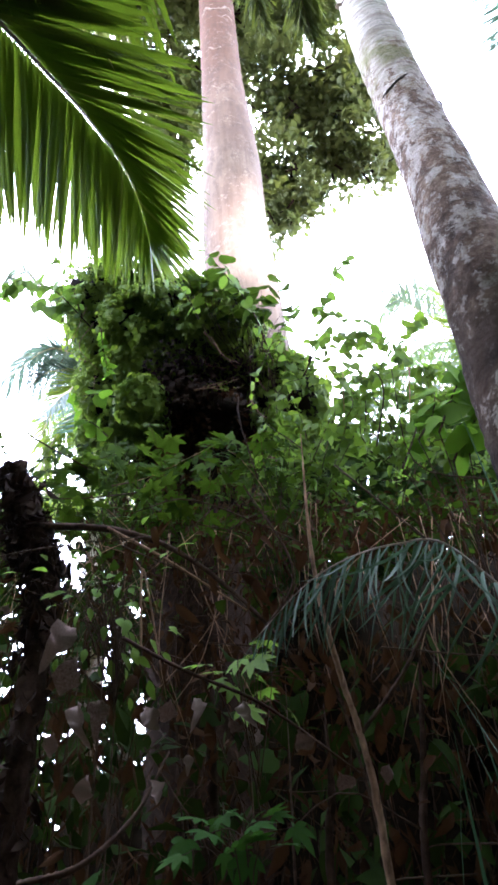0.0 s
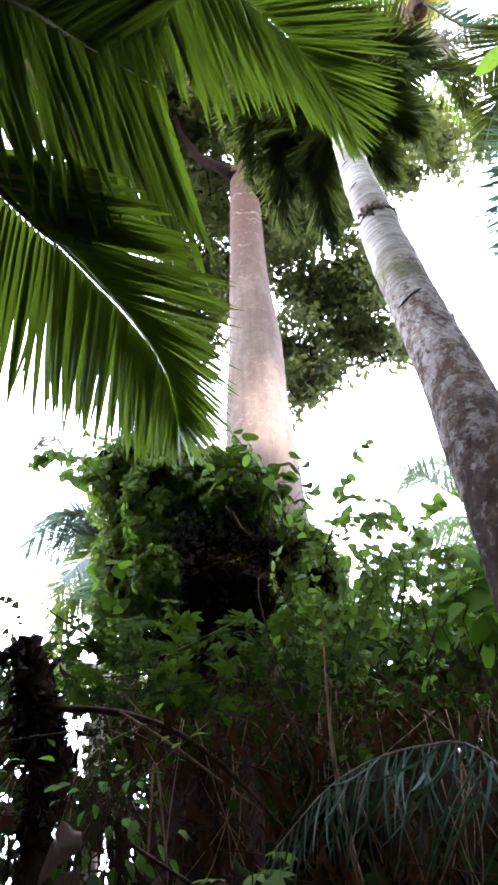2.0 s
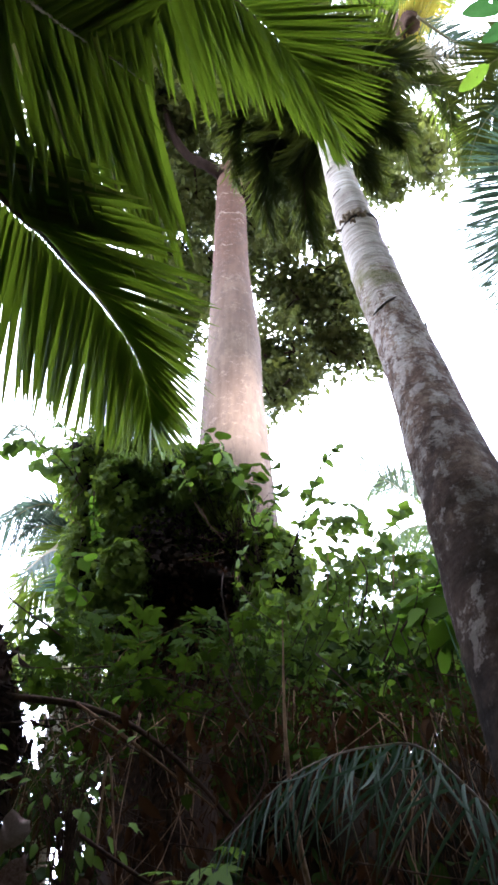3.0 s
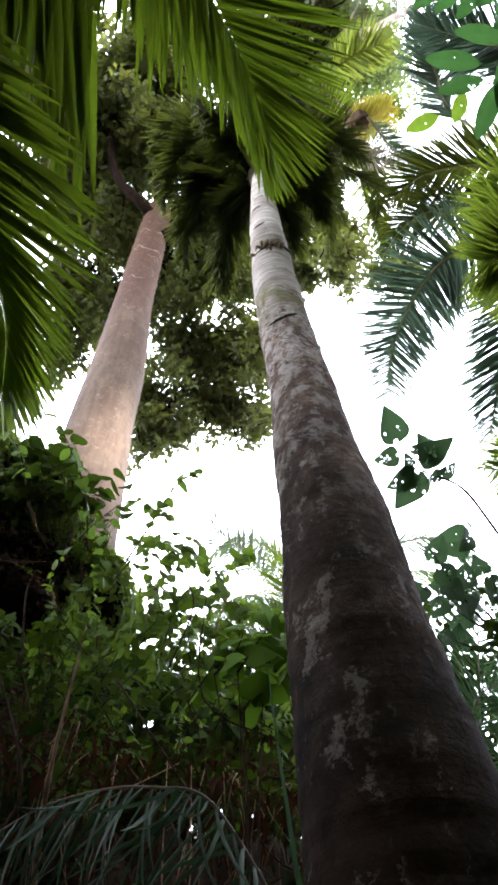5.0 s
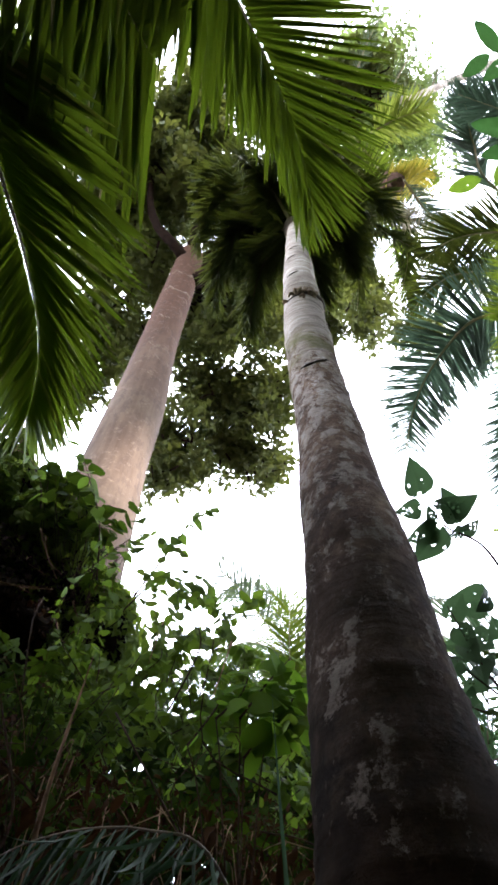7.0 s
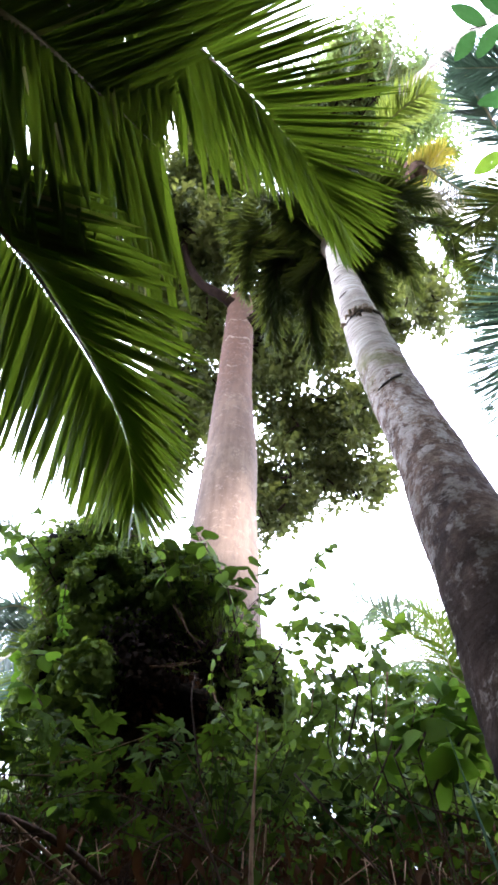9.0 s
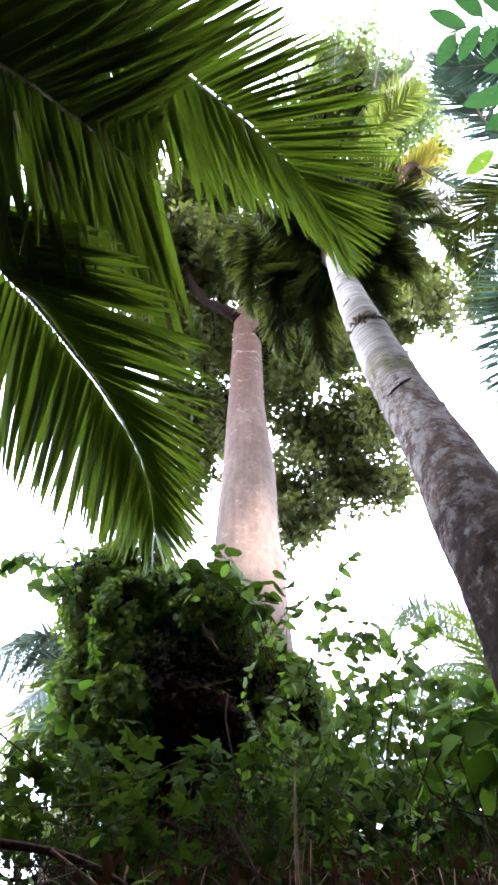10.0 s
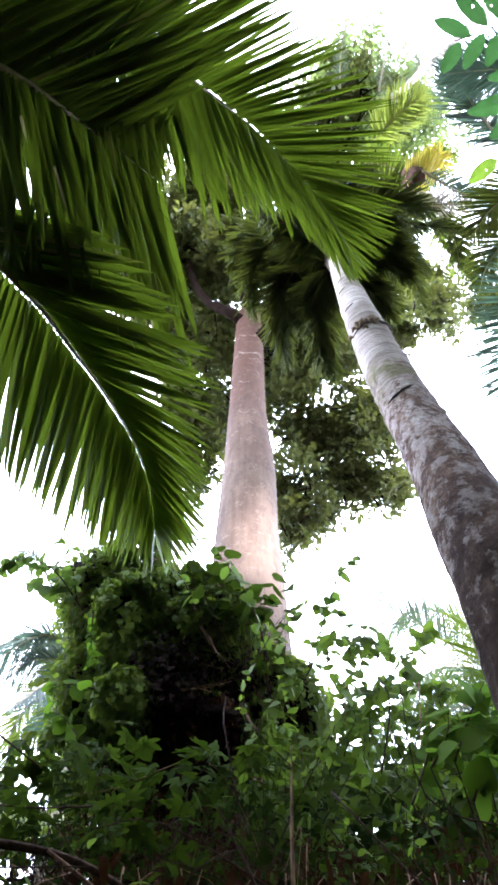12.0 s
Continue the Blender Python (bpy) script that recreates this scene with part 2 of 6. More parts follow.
def bark_tree():
    m = Nodes("smooth_bark")
    co = m.place()
    big = m.noise(m.place((1, 1, 0.35)), 1.1, 6, 0.6)
    fine = m.noise(m.place((5, 5, 0.9)), 2.2, 8, 0.65)
    base = m.ramp(big, (0.34, (0.050, 0.031, 0.019)), (0.5, (0.077, 0.051, 0.032)), (0.68, (0.118, 0.083, 0.056)))
    streak = m.noise(m.place((5, 5, 0.18)), 1.5, 6, 0.65)
    base = m.mix(m.ramp(streak, (0.42, (0, 0, 0)), (0.62, (0.6, 0.6, 0.6))), base, m.mix(0.5, base, (0.13, 0.094, 0.066)))
    base = m.mix(m.ramp(fine, (0.38, (0.4, 0.4, 0.4)), (0.52, (0, 0, 0))), base, m.mix(0.5, base, (0.06, 0.042, 0.032)))
    up = m.add("ShaderNodeMath", {0: m.noise(co, 0.9, 5, 0.6), 1: 4.0, 2: m.add("ShaderNodeSeparateXYZ", {0: co}).outputs[2]}, operation="MULTIPLY_ADD").outputs[0]
    high = m.ramp(m.add("ShaderNodeMath", {0: up, 1: 0.03}, operation="MULTIPLY").outputs[0], (0.50, (0, 0, 0)), (0.70, (0.9, 0.9, 0.9)))
    base = m.mix(high, base, m.mix(fine, (0.034, 0.014, 0.007), (0.092, 0.043, 0.023)))
    spots = m.ramp(m.noise(m.place((1.2, 1.2, 3.0)), 2.2, 4), (0.66, (0, 0, 0)), (0.71, (0.45, 0.45, 0.45)))
    base = m.mix(spots, base, (0.26, 0.20, 0.15))
    flake = m.ramp(m.noise(m.place((1, 1, 0.45)), 5.0, 8, 0.72), (0.42, (0.6, 0.6, 0.6)), (0.49, (0, 0, 0)))
    base = m.mix(flake, base, m.mix(0.6, base, (0.040, 0.026, 0.018)))
    # small pale lichen flecks and faint rings
    fleck = m.ramp(m.mix(0.4, m.noise(co, 3.2, 8, 0.75), m.noise(co, 11.0, 6, 0.7)), (0.54, (0, 0, 0)), (0.62, (0.36, 0.36, 0.36)))
    base = m.mix(fleck, base, (0.19, 0.145, 0.112))
    hoop = m.ramp(m.noise(m.place((0.5, 0.5, 3.2)), 1.3, 6, 0.6), (0.34, (0.25, 0.25, 0.25)), (0.45, (0, 0, 0)))
    base = m.mix(hoop, base, m.mix(0.5, base, (0.045, 0.026, 0.017)))
    return m.end(m.shade(base, 0.85, m.bump(m.mix(0.5, m.mix(0.5, fine, fleck), big), 0.8, 0.06), 0.12))


def plain(name, a, b, scale, rough=0.8, relief=0.4, stretch=(1, 1, 1), spec=0.3):
    m = Nodes(name)
    n = m.noise(m.place(stretch), scale, 6, 0.65)
    return m.end(m.shade(m.ramp(n, (0.3, a), (0.7, b)), rough, m.bump(n, relief, 0.01), spec))


PALM_BARK, TREE_BARK = bark_palm(), bark_tree()
RING = plain("ring_bark", (0.07, 0.044, 0.030), (0.17, 0.12, 0.088), 6.0, 0.8, 0.6)
SCAR = plain("bark_scar", (0.045, 0.034, 0.026), (0.13, 0.10, 0.08), 30.0)
HUSK = plain("palm_husk", (0.05, 0.030, 0.020), (0.15, 0.09, 0.065), 8.0, 0.9, 0.8, spec=0.05)
FIBRE = plain("palm_fibre", (0.13, 0.09, 0.055), (0.30, 0.22, 0.14), 40.0)
RACHIS = plain("palm_rachis", (0.16, 0.14, 0.07), (0.30, 0.25, 0.14), 20.0, 0.55)
RACHIS_OLIVE = plain("palm_rachis_olive", (0.075, 0.058, 0.024), (0.17, 0.135, 0.06), 20.0, 0.55)
RACHIS_DARK = plain("palm_rachis_dark", (0.05, 0.035, 0.02), (0.12, 0.085, 0.05), 20.0, 0.6)
TWIG = plain("twig_bark", (0.012, 0.007, 0.005), (0.050, 0.030, 0.020), 30.0, 0.9, spec=0.05)
STEM = plain("stem_bark", (0.055, 0.030, 0.018), (0.24, 0.145, 0.085), 26.0, 0.9, 0.9, (1, 1, 0.5), 0.1)
LIMB = plain("limb_bark", (0.007, 0.004, 0.003), (0.024, 0.015, 0.010), 4.0, 0.95, 0.6, spec=0.03)
# near-black bark for trunks low down; the undergrowth's shade is in its colour
SHADED_BARK = plain("shaded_bark", (0.005, 0.003, 0.002), (0.030, 0.018, 0.012), 14.0, 0.95, 1.0, spec=0.03)
SOIL = plain("forest_soil", (0.02, 0.014, 0.009), (0.055, 0.04, 0.025), 6.0, 0.95, 0.9, spec=0.05)
# near-black: the shade inside mound and thicket is put into this colour
SHADE_FILL = plain("shade_fill", (0.004, 0.003, 0.002), (0.013, 0.009, 0.005), 12.0, 0.95, 1.0, spec=0.02)
FAR_GREEN = plain("distant_foliage", (0.010, 0.018, 0.007), (0.04, 0.06, 0.02), 2.5, 0.9, 1.0)


# ---- mesh helpers ----
def mesh_of(name, verts, faces, mat, smooth=True):
    """A mesh from an array of corners and a list of face arrays, each of one face size."""
    me = bpy.data.meshes.new(name)
    verts = np.asarray(verts, np.float32)
    faces = [np.asarray(f, np.int32) for f in faces if len(f)]
    loops = np.concatenate([f.ravel() for f in faces])
    sizes = np.concatenate([np.full(len(f), f.shape[1], np.int32) for f in faces])
    me.vertices.add(len(verts))
    me.vertices.foreach_set("co", verts.ravel())
    me.loops.add(len(loops))
    me.loops.foreach_set("vertex_index", loops)
    me.polygons.add(len(sizes))
    me.polygons.foreach_set("loop_start", np.concatenate([[0], np.cumsum(sizes)[:-1]]).astype(np.int32))
    me.polygons.foreach_set("use_smooth", np.full(len(sizes), smooth))
    me.update(calc_edges=True)
    me.validate()
    me.materials.append(mat)
    return me


def part(name, me, parent, label="", at=None, kind=""):
    ob = new(name, me)
    ob.parent = parent
    if at is not None:
        ob.matrix_basis = at
    return tagged(ob, label, kind=kind)


def thing(name, label, category, group="", kind="", at=(0, 0, 0)):
    ob = new(name)
    ob.empty_display_size = 0.1
    ob.location = at
    return tagged(ob, label, category, group, kind)


def unit(v):
    v = np.asarray(v, float)
    return v / np.maximum(np.linalg.norm(v, axis=-1, keepdims=True), 1e-9)


def glide(points, n):
    """n places along a smooth curve through the points."""
    p = np.asarray(points, float)
    p = np.vstack([2 * p[0] - p[1], p, 2 * p[-1] - p[-2]])
    u = np.linspace(0, len(p) - 3 - 1e-6, n)
    i = u.astype(int)
    f = (u - i)[:, None]
    a, b, c, d = p[i], p[i + 1], p[i + 2], p[i + 3]
    return 0.5 * (2 * b + (c - a) * f + (2 * a - 5 * b + 4 * c - d) * f**2 + (3 * b - a - 3 * c + d) * f**3)


def tube_arrays(points, radii, sides=8, n=None, wobble=0.0, rng=None):
    c = glide(points, n or max(6, 4 * len(points)))
    r = np.interp(np.linspace(0, 1, len(c)), np.linspace(0, 1, len(radii)), radii)
    tan = unit(np.gradient(c, axis=0))
    ref = np.array([0.31, 0.11, 0.94]) if abs(tan[0, 2]) < 0.8 else np.array([1.0, 0.1, 0.0])
    x = unit(np.cross(tan, ref))
    y = np.cross(tan, x)
    a = np.linspace(0, 2 * np.pi, sides, endpoint=False)
    rr = r[:, None] * (1 + (wobble * rng.standard_normal((len(c), sides)) if wobble else 0))
    v = c[:, None] + rr[..., None] * (np.cos(a)[None, :, None] * x[:, None] + np.sin(a)[None, :, None] * y[:, None])
    v = v.reshape(-1, 3)
    k, s = np.meshgrid(np.arange(len(c) - 1), np.arange(sides), indexing="ij")
    k, s = k.ravel(), s.ravel()
    f = np.stack([k * sides + s, k * sides + (s + 1) % sides, (k + 1) * sides + (s + 1) % sides, (k + 1) * sides + s], 1)
    caps = np.array([[*range(sides)][::-1], [(len(c) - 1) * sides + q for q in range(sides)]])
    return v, [f, caps]


def tube(name, points, radii, mat, sides=8, n=None, wobble=0.0, seed=1):
    v, f = tube_arrays(points, radii, sides, n, wobble, np.random.default_rng(seed))
    return mesh_of(name, v, f, mat)


def tubes(name, runs, mat, sides=5):
    """Many thin stems in one mesh; runs: (points, radii)."""
    vs, quads, caps, k = [], [], [], 0
    for pts, radii in runs:
        v, (f, c) = tube_arrays(pts, radii, sides, max(4, 3 * len(pts)))
        vs.append(v), quads.append(f + k), caps.append(c + k)
        k += len(v)
    return mesh_of(name, np.vstack(vs), [np.vstack(quads), np.vstack(caps)], mat)


def blade(width, fold=0.25, droop=0.0, segs=5, peak=0.3, blunt=0.0, ripple=0.0):
    """A leaf of length 1 along +y, folded at the midrib and bent down by droop."""
    s = np.linspace(0, 1, segs + 1)
    w = np.where(s < peak, np.sin(s / peak * np.pi / 2), np.clip(np.cos((s - peak) / (1 - peak) * np.pi / 2), 0, 1) ** (1.0 - 0.5 * blunt)) * width / 2
    w[0] = max(w[0], width * 0.06)
    w[-1] = max(w[-1], width * 0.02)
    bend = -droop * s**2
    along = s * (1 - 0.3 * droop * s)
    rip = ripple * np.sin(s * 17.0)
    left = np.stack([-w, along, bend + fold * w + rip * w], 1)
    mid = np.stack([0 * w, along, bend], 1)
    right = np.stack([w, along, bend + fold * w - rip * w], 1)
    v = np.stack([left, mid, right], 1).reshape(-1, 3)
    k = np.arange(segs) * 3
    f = np.concatenate([np.stack([k, k + 1, k + 4, k + 3], 1), np.stack([k + 1, k + 2, k + 5, k + 4], 1)])
    return v, f


def heart(fold=0.2, droop=0.25):
    """A heart-shaped leaf of length 1 along +y."""
    out = np.array([(0, 0), (0.20, -0.09), (0.40, 0.02), (0.47, 0.24), (0.38, 0.52), (0.20, 0.78), (0, 1.0)])
    mid = np.array([(0, 0.0), (0, 0.06), (0, 0.15), (0, 0.3), (0, 0.52), (0, 0.78), (0, 1.0)])
    z = lambda p: -droop * p[:, 1:] ** 2 + fold * np.abs(p[:, :1])
    left = np.c_[-out[:, :1], out[:, 1:], z(out)]
    right = np.c_[out, z(out)]
    mid3 = np.c_[mid, z(mid)]
    v = np.stack([left, mid3, right], 1).reshape(-1, 3)
    k = np.arange(6) * 3
    f = np.concatenate([np.stack([k, k + 1, k + 4, k + 3], 1), np.stack([k + 1, k + 2, k + 5, k + 4], 1)])
    return v, f


def frames_of(ways, ups):
    """Turns whose y follows the ways and whose z lies towards the ups."""
    y = unit(ways)
    x = np.cross(y, ups)
    bad = np.linalg.norm(x, axis=1) < 1e-3
    x[bad] = np.cross(y[bad], [0.3, 0.9, 0.1])
    x = unit(x)
    z = np.cross(x, y)
    return np.stack([x, y, z], 2)


def strewn(name, kinds, places, ways, ups, sizes, mat, widths=None, rng=None):
    """Leaves of the given kinds at the places, joined into one mesh."""
    turn = frames_of(np.asarray(ways, float), np.asarray(ups, float))
    sizes = np.asarray(sizes, float)
    widths = np.ones(len(sizes)) if widths is None else np.asarray(widths)
    pick = np.arange(len(sizes)) % len(kinds)
    vs, fs, k = [], [], 0
    for n, (tv, tf) in enumerate(kinds):
        q = np.where(pick == n)[0]
        if not len(q):
            continue
        local = tv[None] * np.stack([sizes[q] * widths[q], sizes[q], sizes[q]], 1)[:, None]
        v = np.einsum("nij,nkj->nki", turn[q], local) + np.asarray(places)[q][:, None]
        f = tf[None] + (k + np.arange(len(q)) * len(tv))[:, None, None]
        vs.append(v.reshape(-1, 3)), fs.append(f.reshape(-1, tf.shape[1]))
        k += len(q) * len(tv)
    return mesh_of(name, np.vstack(vs), [np.vstack(fs)], mat)


def leaflet_blade(droop, pinch):
    """A palm leaflet of length 1 along +y: pinched where it joins the rib, then a long even strip to a fine tip."""
    s = np.array([0.0, 0.5 * pinch, pinch, 0.2, 0.45, 0.7, 0.88, 1.0])
    w = np.array([0.17, 0.24, 0.88, 1.0, 0.92, 0.66, 0.34, 0.03]) * 0.025
    fold = np.array([0.0, 0.0, 0.15, 0.5, 0.6, 0.6, 0.6, 0.6]) * w
    along, bend = s * (1 - 0.3 * droop * s), -droop * s**2
    v = np.stack([np.stack([-w, along, bend - fold], 1), np.stack([0 * w, along, bend], 1), np.stack([w, along, bend - fold], 1)], 1).reshape(-1, 3)
    k = np.arange(len(s) - 1) * 3
    return v, np.concatenate([np.stack([k, k + 1, k + 4, k + 3], 1), np.stack([k + 1, k + 2, k + 5, k + 4], 1)])


def plain_leaflet(droop):
    """The same leaflet with fewer faces, for foliage that is joined."""
    v, f = leaflet_blade(droop, 0.024)
    rows = [0, 2, 4, 5, 7]
    k = np.arange(4) * 3
    return v.reshape(-1, 3, 3)[rows].reshape(-1, 3), np.concatenate([np.stack([k, k + 1, k + 4, k + 3], 1), np.stack([k + 1, k + 2, k + 5, k + 4], 1)])


LEAFLETS = [leaflet_blade(d, 0.024) for d in (0.03, 0.09, 0.18, 0.32)] + [leaflet_blade(d, 0.048) for d in (0.03, 0.07, 0.12)]
JOINED_LEAFLETS = [plain_leaflet(d) for d in (0.03, 0.09, 0.18, 0.32)]
LEAFLET_MESH = {}


def leaflet_mesh(mat, k):
    key = (mat.name, k)
    if key not in LEAFLET_MESH:
        LEAFLET_MESH[key] = mesh_of("leaflet", LEAFLETS[k][0], [LEAFLETS[k][1]], mat)
    return LEAFLET_MESH[key]


def frond(parent, points, length, count, side, mat, rib=RACHIS, thick=0.02, hang=(0.5, 0.5), spread=(70, 28), singly=False, seed=1, label="", width=1.0, bare=0.04, lift=0.0, ruffle=3.0):
    """A pinnate palm leaf: a tapered rachis through the points, and count leaflets on each side.
    side: where the leaflets of the first side point; hang: how far those of each side droop; spread: their angles to the rachis at its foot and tip."""
    rng = np.random.default_rng(seed)
    c = glide(points, 80)
    stem = part("frond", tube("frond", points, [thick, thick * 0.75, thick * 0.45, thick * 0.15], rib, 7, 40), parent, label)
    tan = unit(np.gradient(c, axis=0))
    s = np.linspace(bare, 0.995, count)
    at = np.stack([np.interp(s, np.linspace(0, 1, 80), c[:, k]) for k in range(3)], 1)
    t = unit(np.stack([np.interp(s, np.linspace(0, 1, 80), tan[:, k]) for k in range(3)], 1))
    sd = np.asarray(side, float)
    sd = unit(sd - (t @ sd)[:, None] * t)
    places, ways, sizes, bends = [], [], [], []
    fans = spread if isinstance(spread[0], tuple) else (spread, spread)
    for sign, droop, fan in ((1, hang[0], fans[0]), (-1, hang[1], fans[1])):
        a = np.radians(fan[0] + (fan[1] - fan[0]) * s + rng.normal(0, ruffle, count))
        way = t * np.cos(a)[:, None] + sign * sd * np.sin(a)[:, None]
        way[:, 2] += lift - droop * (0.8 + 0.08 * ruffle * (rng.random(count) - 0.5))
        size = length * np.clip(np.sin(np.pi * (0.16 + 0.80 * s)) ** 0.6, 0.25, 1) * rng.uniform(0.86, 1.08, count)
        places.append(at), ways.append(unit(way)), sizes.append(size)
        bends.append(np.clip((rng.random(count) * 2.2 + droop * 1.6).astype(int), 0, 3))
    places, ways, sizes, bends = np.vstack(places), np.vstack(ways), np.concatenate(sizes), np.concatenate(bends)
    ups = np.tile([0.0, 0.0, 1.0], (len(sizes), 1)) + rng.normal(0, 0.1 * ruffle, (len(sizes), 3))
    if singly:
        turn = frames_of(ways, ups)
        for p, r, z, b in zip(places, turn, sizes, bends):
            m = Matrix(r.tolist()).to_4x4()
            part("leaflet", leaflet_mesh(mat, int(b)), stem, at=Matrix.Translation(p) @ m @ Matrix.Diagonal((z * width, z, z, 1)))
    else:
        order = np.argsort(rng.random(len(sizes)))
        part("foliage", strewn("foliage", JOINED_LEAFLETS, places[order], ways[order], ups[order], sizes[order], mat, np.full(len(sizes), width)), stem, kind="stuff")
    return stem


def draped_frond(parent, points, one, two, count, mat, rib, thick, wide, seed, label, bare=0.2, stray=2.0, kinds=(0, 1, 2), flat=(0.0, 0.0)):
    """A near palm leaf whose leaflets are single parts. one, two: how the leaflets of each side lie, as rows of
    (way along the rib, then the leaflet's reach in metres); wide: their breadth in metres, for each side;
    flat: how far the blades of each side lie in the plane of the frond."""
    rng = np.random.default_rng(seed)
    c = glide(points, 160)
    stem = part("frond", tube("frond", points, [thick * 1.5, thick * 1.1, thick * 0.7, thick * 0.25], rib, 8, 60), parent, label)
    u = np.linspace(0, 1, 160)
    for rows, breadth, level in ((one, wide[0], flat[0]), (two, wide[1], flat[1])):
        rows = np.array(rows)
        # even gaps along the rib's length
        run = np.concatenate([[0], np.cumsum(np.linalg.norm(np.diff(c, axis=0), axis=1))])
        s = np.interp(np.linspace(np.interp(bare, u, run), run[-1] * 0.998, count), run, u)
        at = np.stack([np.interp(s, u, c[:, k]) for k in range(3)], 1)
        reach = np.stack([np.interp(s, rows[:, 0], rows[:, k]) for k in (1, 2, 3)], 1)
        size = np.linalg.norm(reach, axis=1) * rng.uniform(0.90, 1.06, count)
        ways = unit(unit(reach) + rng.normal(0, math.radians(stray), (count, 3)))
        along = unit(np.gradient(at, axis=0))
        face = unit(np.cross(ways, along))
        face = face * np.sign(face[:, 2:] + 1e-6)
        ups = np.array([0.0, 0.35, 0.94]) * (1 - level) + face * level + rng.normal(0, 0.22 * (1 - 0.7 * level), (count, 3))
        turn = frames_of(ways, ups)
        for p, r, z in zip(at, turn, size):
            b = kinds[int(rng.integers(0, 3))]
            w = breadth / (0.05 * z) * rng.uniform(0.88, 1.1)
            part("leaflet", leaflet_mesh(mat, b), stem, at=Matrix.Translation(p) @ Matrix(r.tolist()).to_4x4() @ Matrix.Diagonal((z * w, z, z, 1)))
    return stem


def crown_fronds(palm, top, count, reach, leaflet, turn, seed, mats, high=0.9, low=-0.75, leaflets=64, width=1.1, droop=0.0):
    """A palm's crown: fronds from steep young ones to hanging old ones, set round in a spiral."""
    rng = np.random.default_rng(seed)
    for n in range(count):
        ang = n * 2.399 + turn + rng.normal(0, 0.12)
        rise = high + (low - high) * n / (count - 1)
        d = np.array([math.cos(ang), math.sin(ang), 0])
        L = reach * rng.uniform(0.88, 1.1)
        bow = 0.30 * L
        pts = [top + d * 0.08, top + d * 0.3 * L + (0, 0, rise * 0.36 * L + 0.5 * bow), top + d * 0.62 * L + (0, 0, rise * 0.5 * L + 0.35 * bow), top + d * 0.86 * L + (0, 0, rise * 0.45 * L - 0.7 * bow)]
        h = rng.uniform(0.4, 0.85) + droop
        frond(palm, pts, leaflet, leaflets, np.cross(d, [0, 0, 1]), mats[n % len(mats)], thick=0.035, hang=(h, h * rng.uniform(0.8, 1.2)), seed=seed * 50 + n, width=width)


# ---- ground ----
def ground():
    rng = np.random.default_rng(4)
    xs = np.concatenate([-np.geomspace(400, 6, 14), np.linspace(-5, 5, 41), np.geomspace(6, 400, 14)])
    gx, gy = np.meshgrid(xs, xs, indexing="ij")
    near = np.exp(-(gx**2 + gy**2) / 300)
    gz = near * (0.05 * np.sin(gx * 1.7 + 0.6 * gy) + 0.04 * np.cos(gy * 2.3)) + rng.normal(0, 0.012, gx.shape) * near
    n = len(xs)
    v = np.stack([gx, gy, gz - 0.05], 2).reshape(-1, 3)
    i, j = np.meshgrid(np.arange(n - 1), np.arange(n - 1), indexing="ij")
    k = (i * n + j).ravel()
    ob = new("ground", mesh_of("ground", v, [np.stack([k, k + n, k + n + 1, k + 1], 1)], SOIL))
    tagged(ob, "dark damp forest soil with leaf litter", "ground", kind="structure")


ground()


def litter():
    """Fallen leaves and bits of frond over the clearing's soil."""
    rng = np.random.default_rng(14)
    n = 4500
    p = np.stack([rng.uniform(-6, 6, n), rng.uniform(-6, 6.5, n), np.zeros(n)], 1)
    p[:, 2] = 0.05 * np.sin(p[:, 0] * 1.7 + 0.6 * p[:, 1]) + 0.04 * np.cos(p[:, 1] * 2.3) - 0.03
    ob = new("leaf_litter", strewn("leaf_litter", [blade(0.4, 0.3, 0.3, 4, 0.4, 1, 0.2), blade(0.08, 0.4, 0.2, 4, 0.3)], p, rng.normal(0, 1, (n, 3)) * (1, 1, 0.15), rng.normal(0, 0.25, (n, 3)) + (0, 0, 1), rng.uniform(0.06, 0.22, n), DRY_LEAF))
    tagged(ob, "brown fallen leaves scattered over the damp soil", "leaf litter", kind="stuff")


litter()


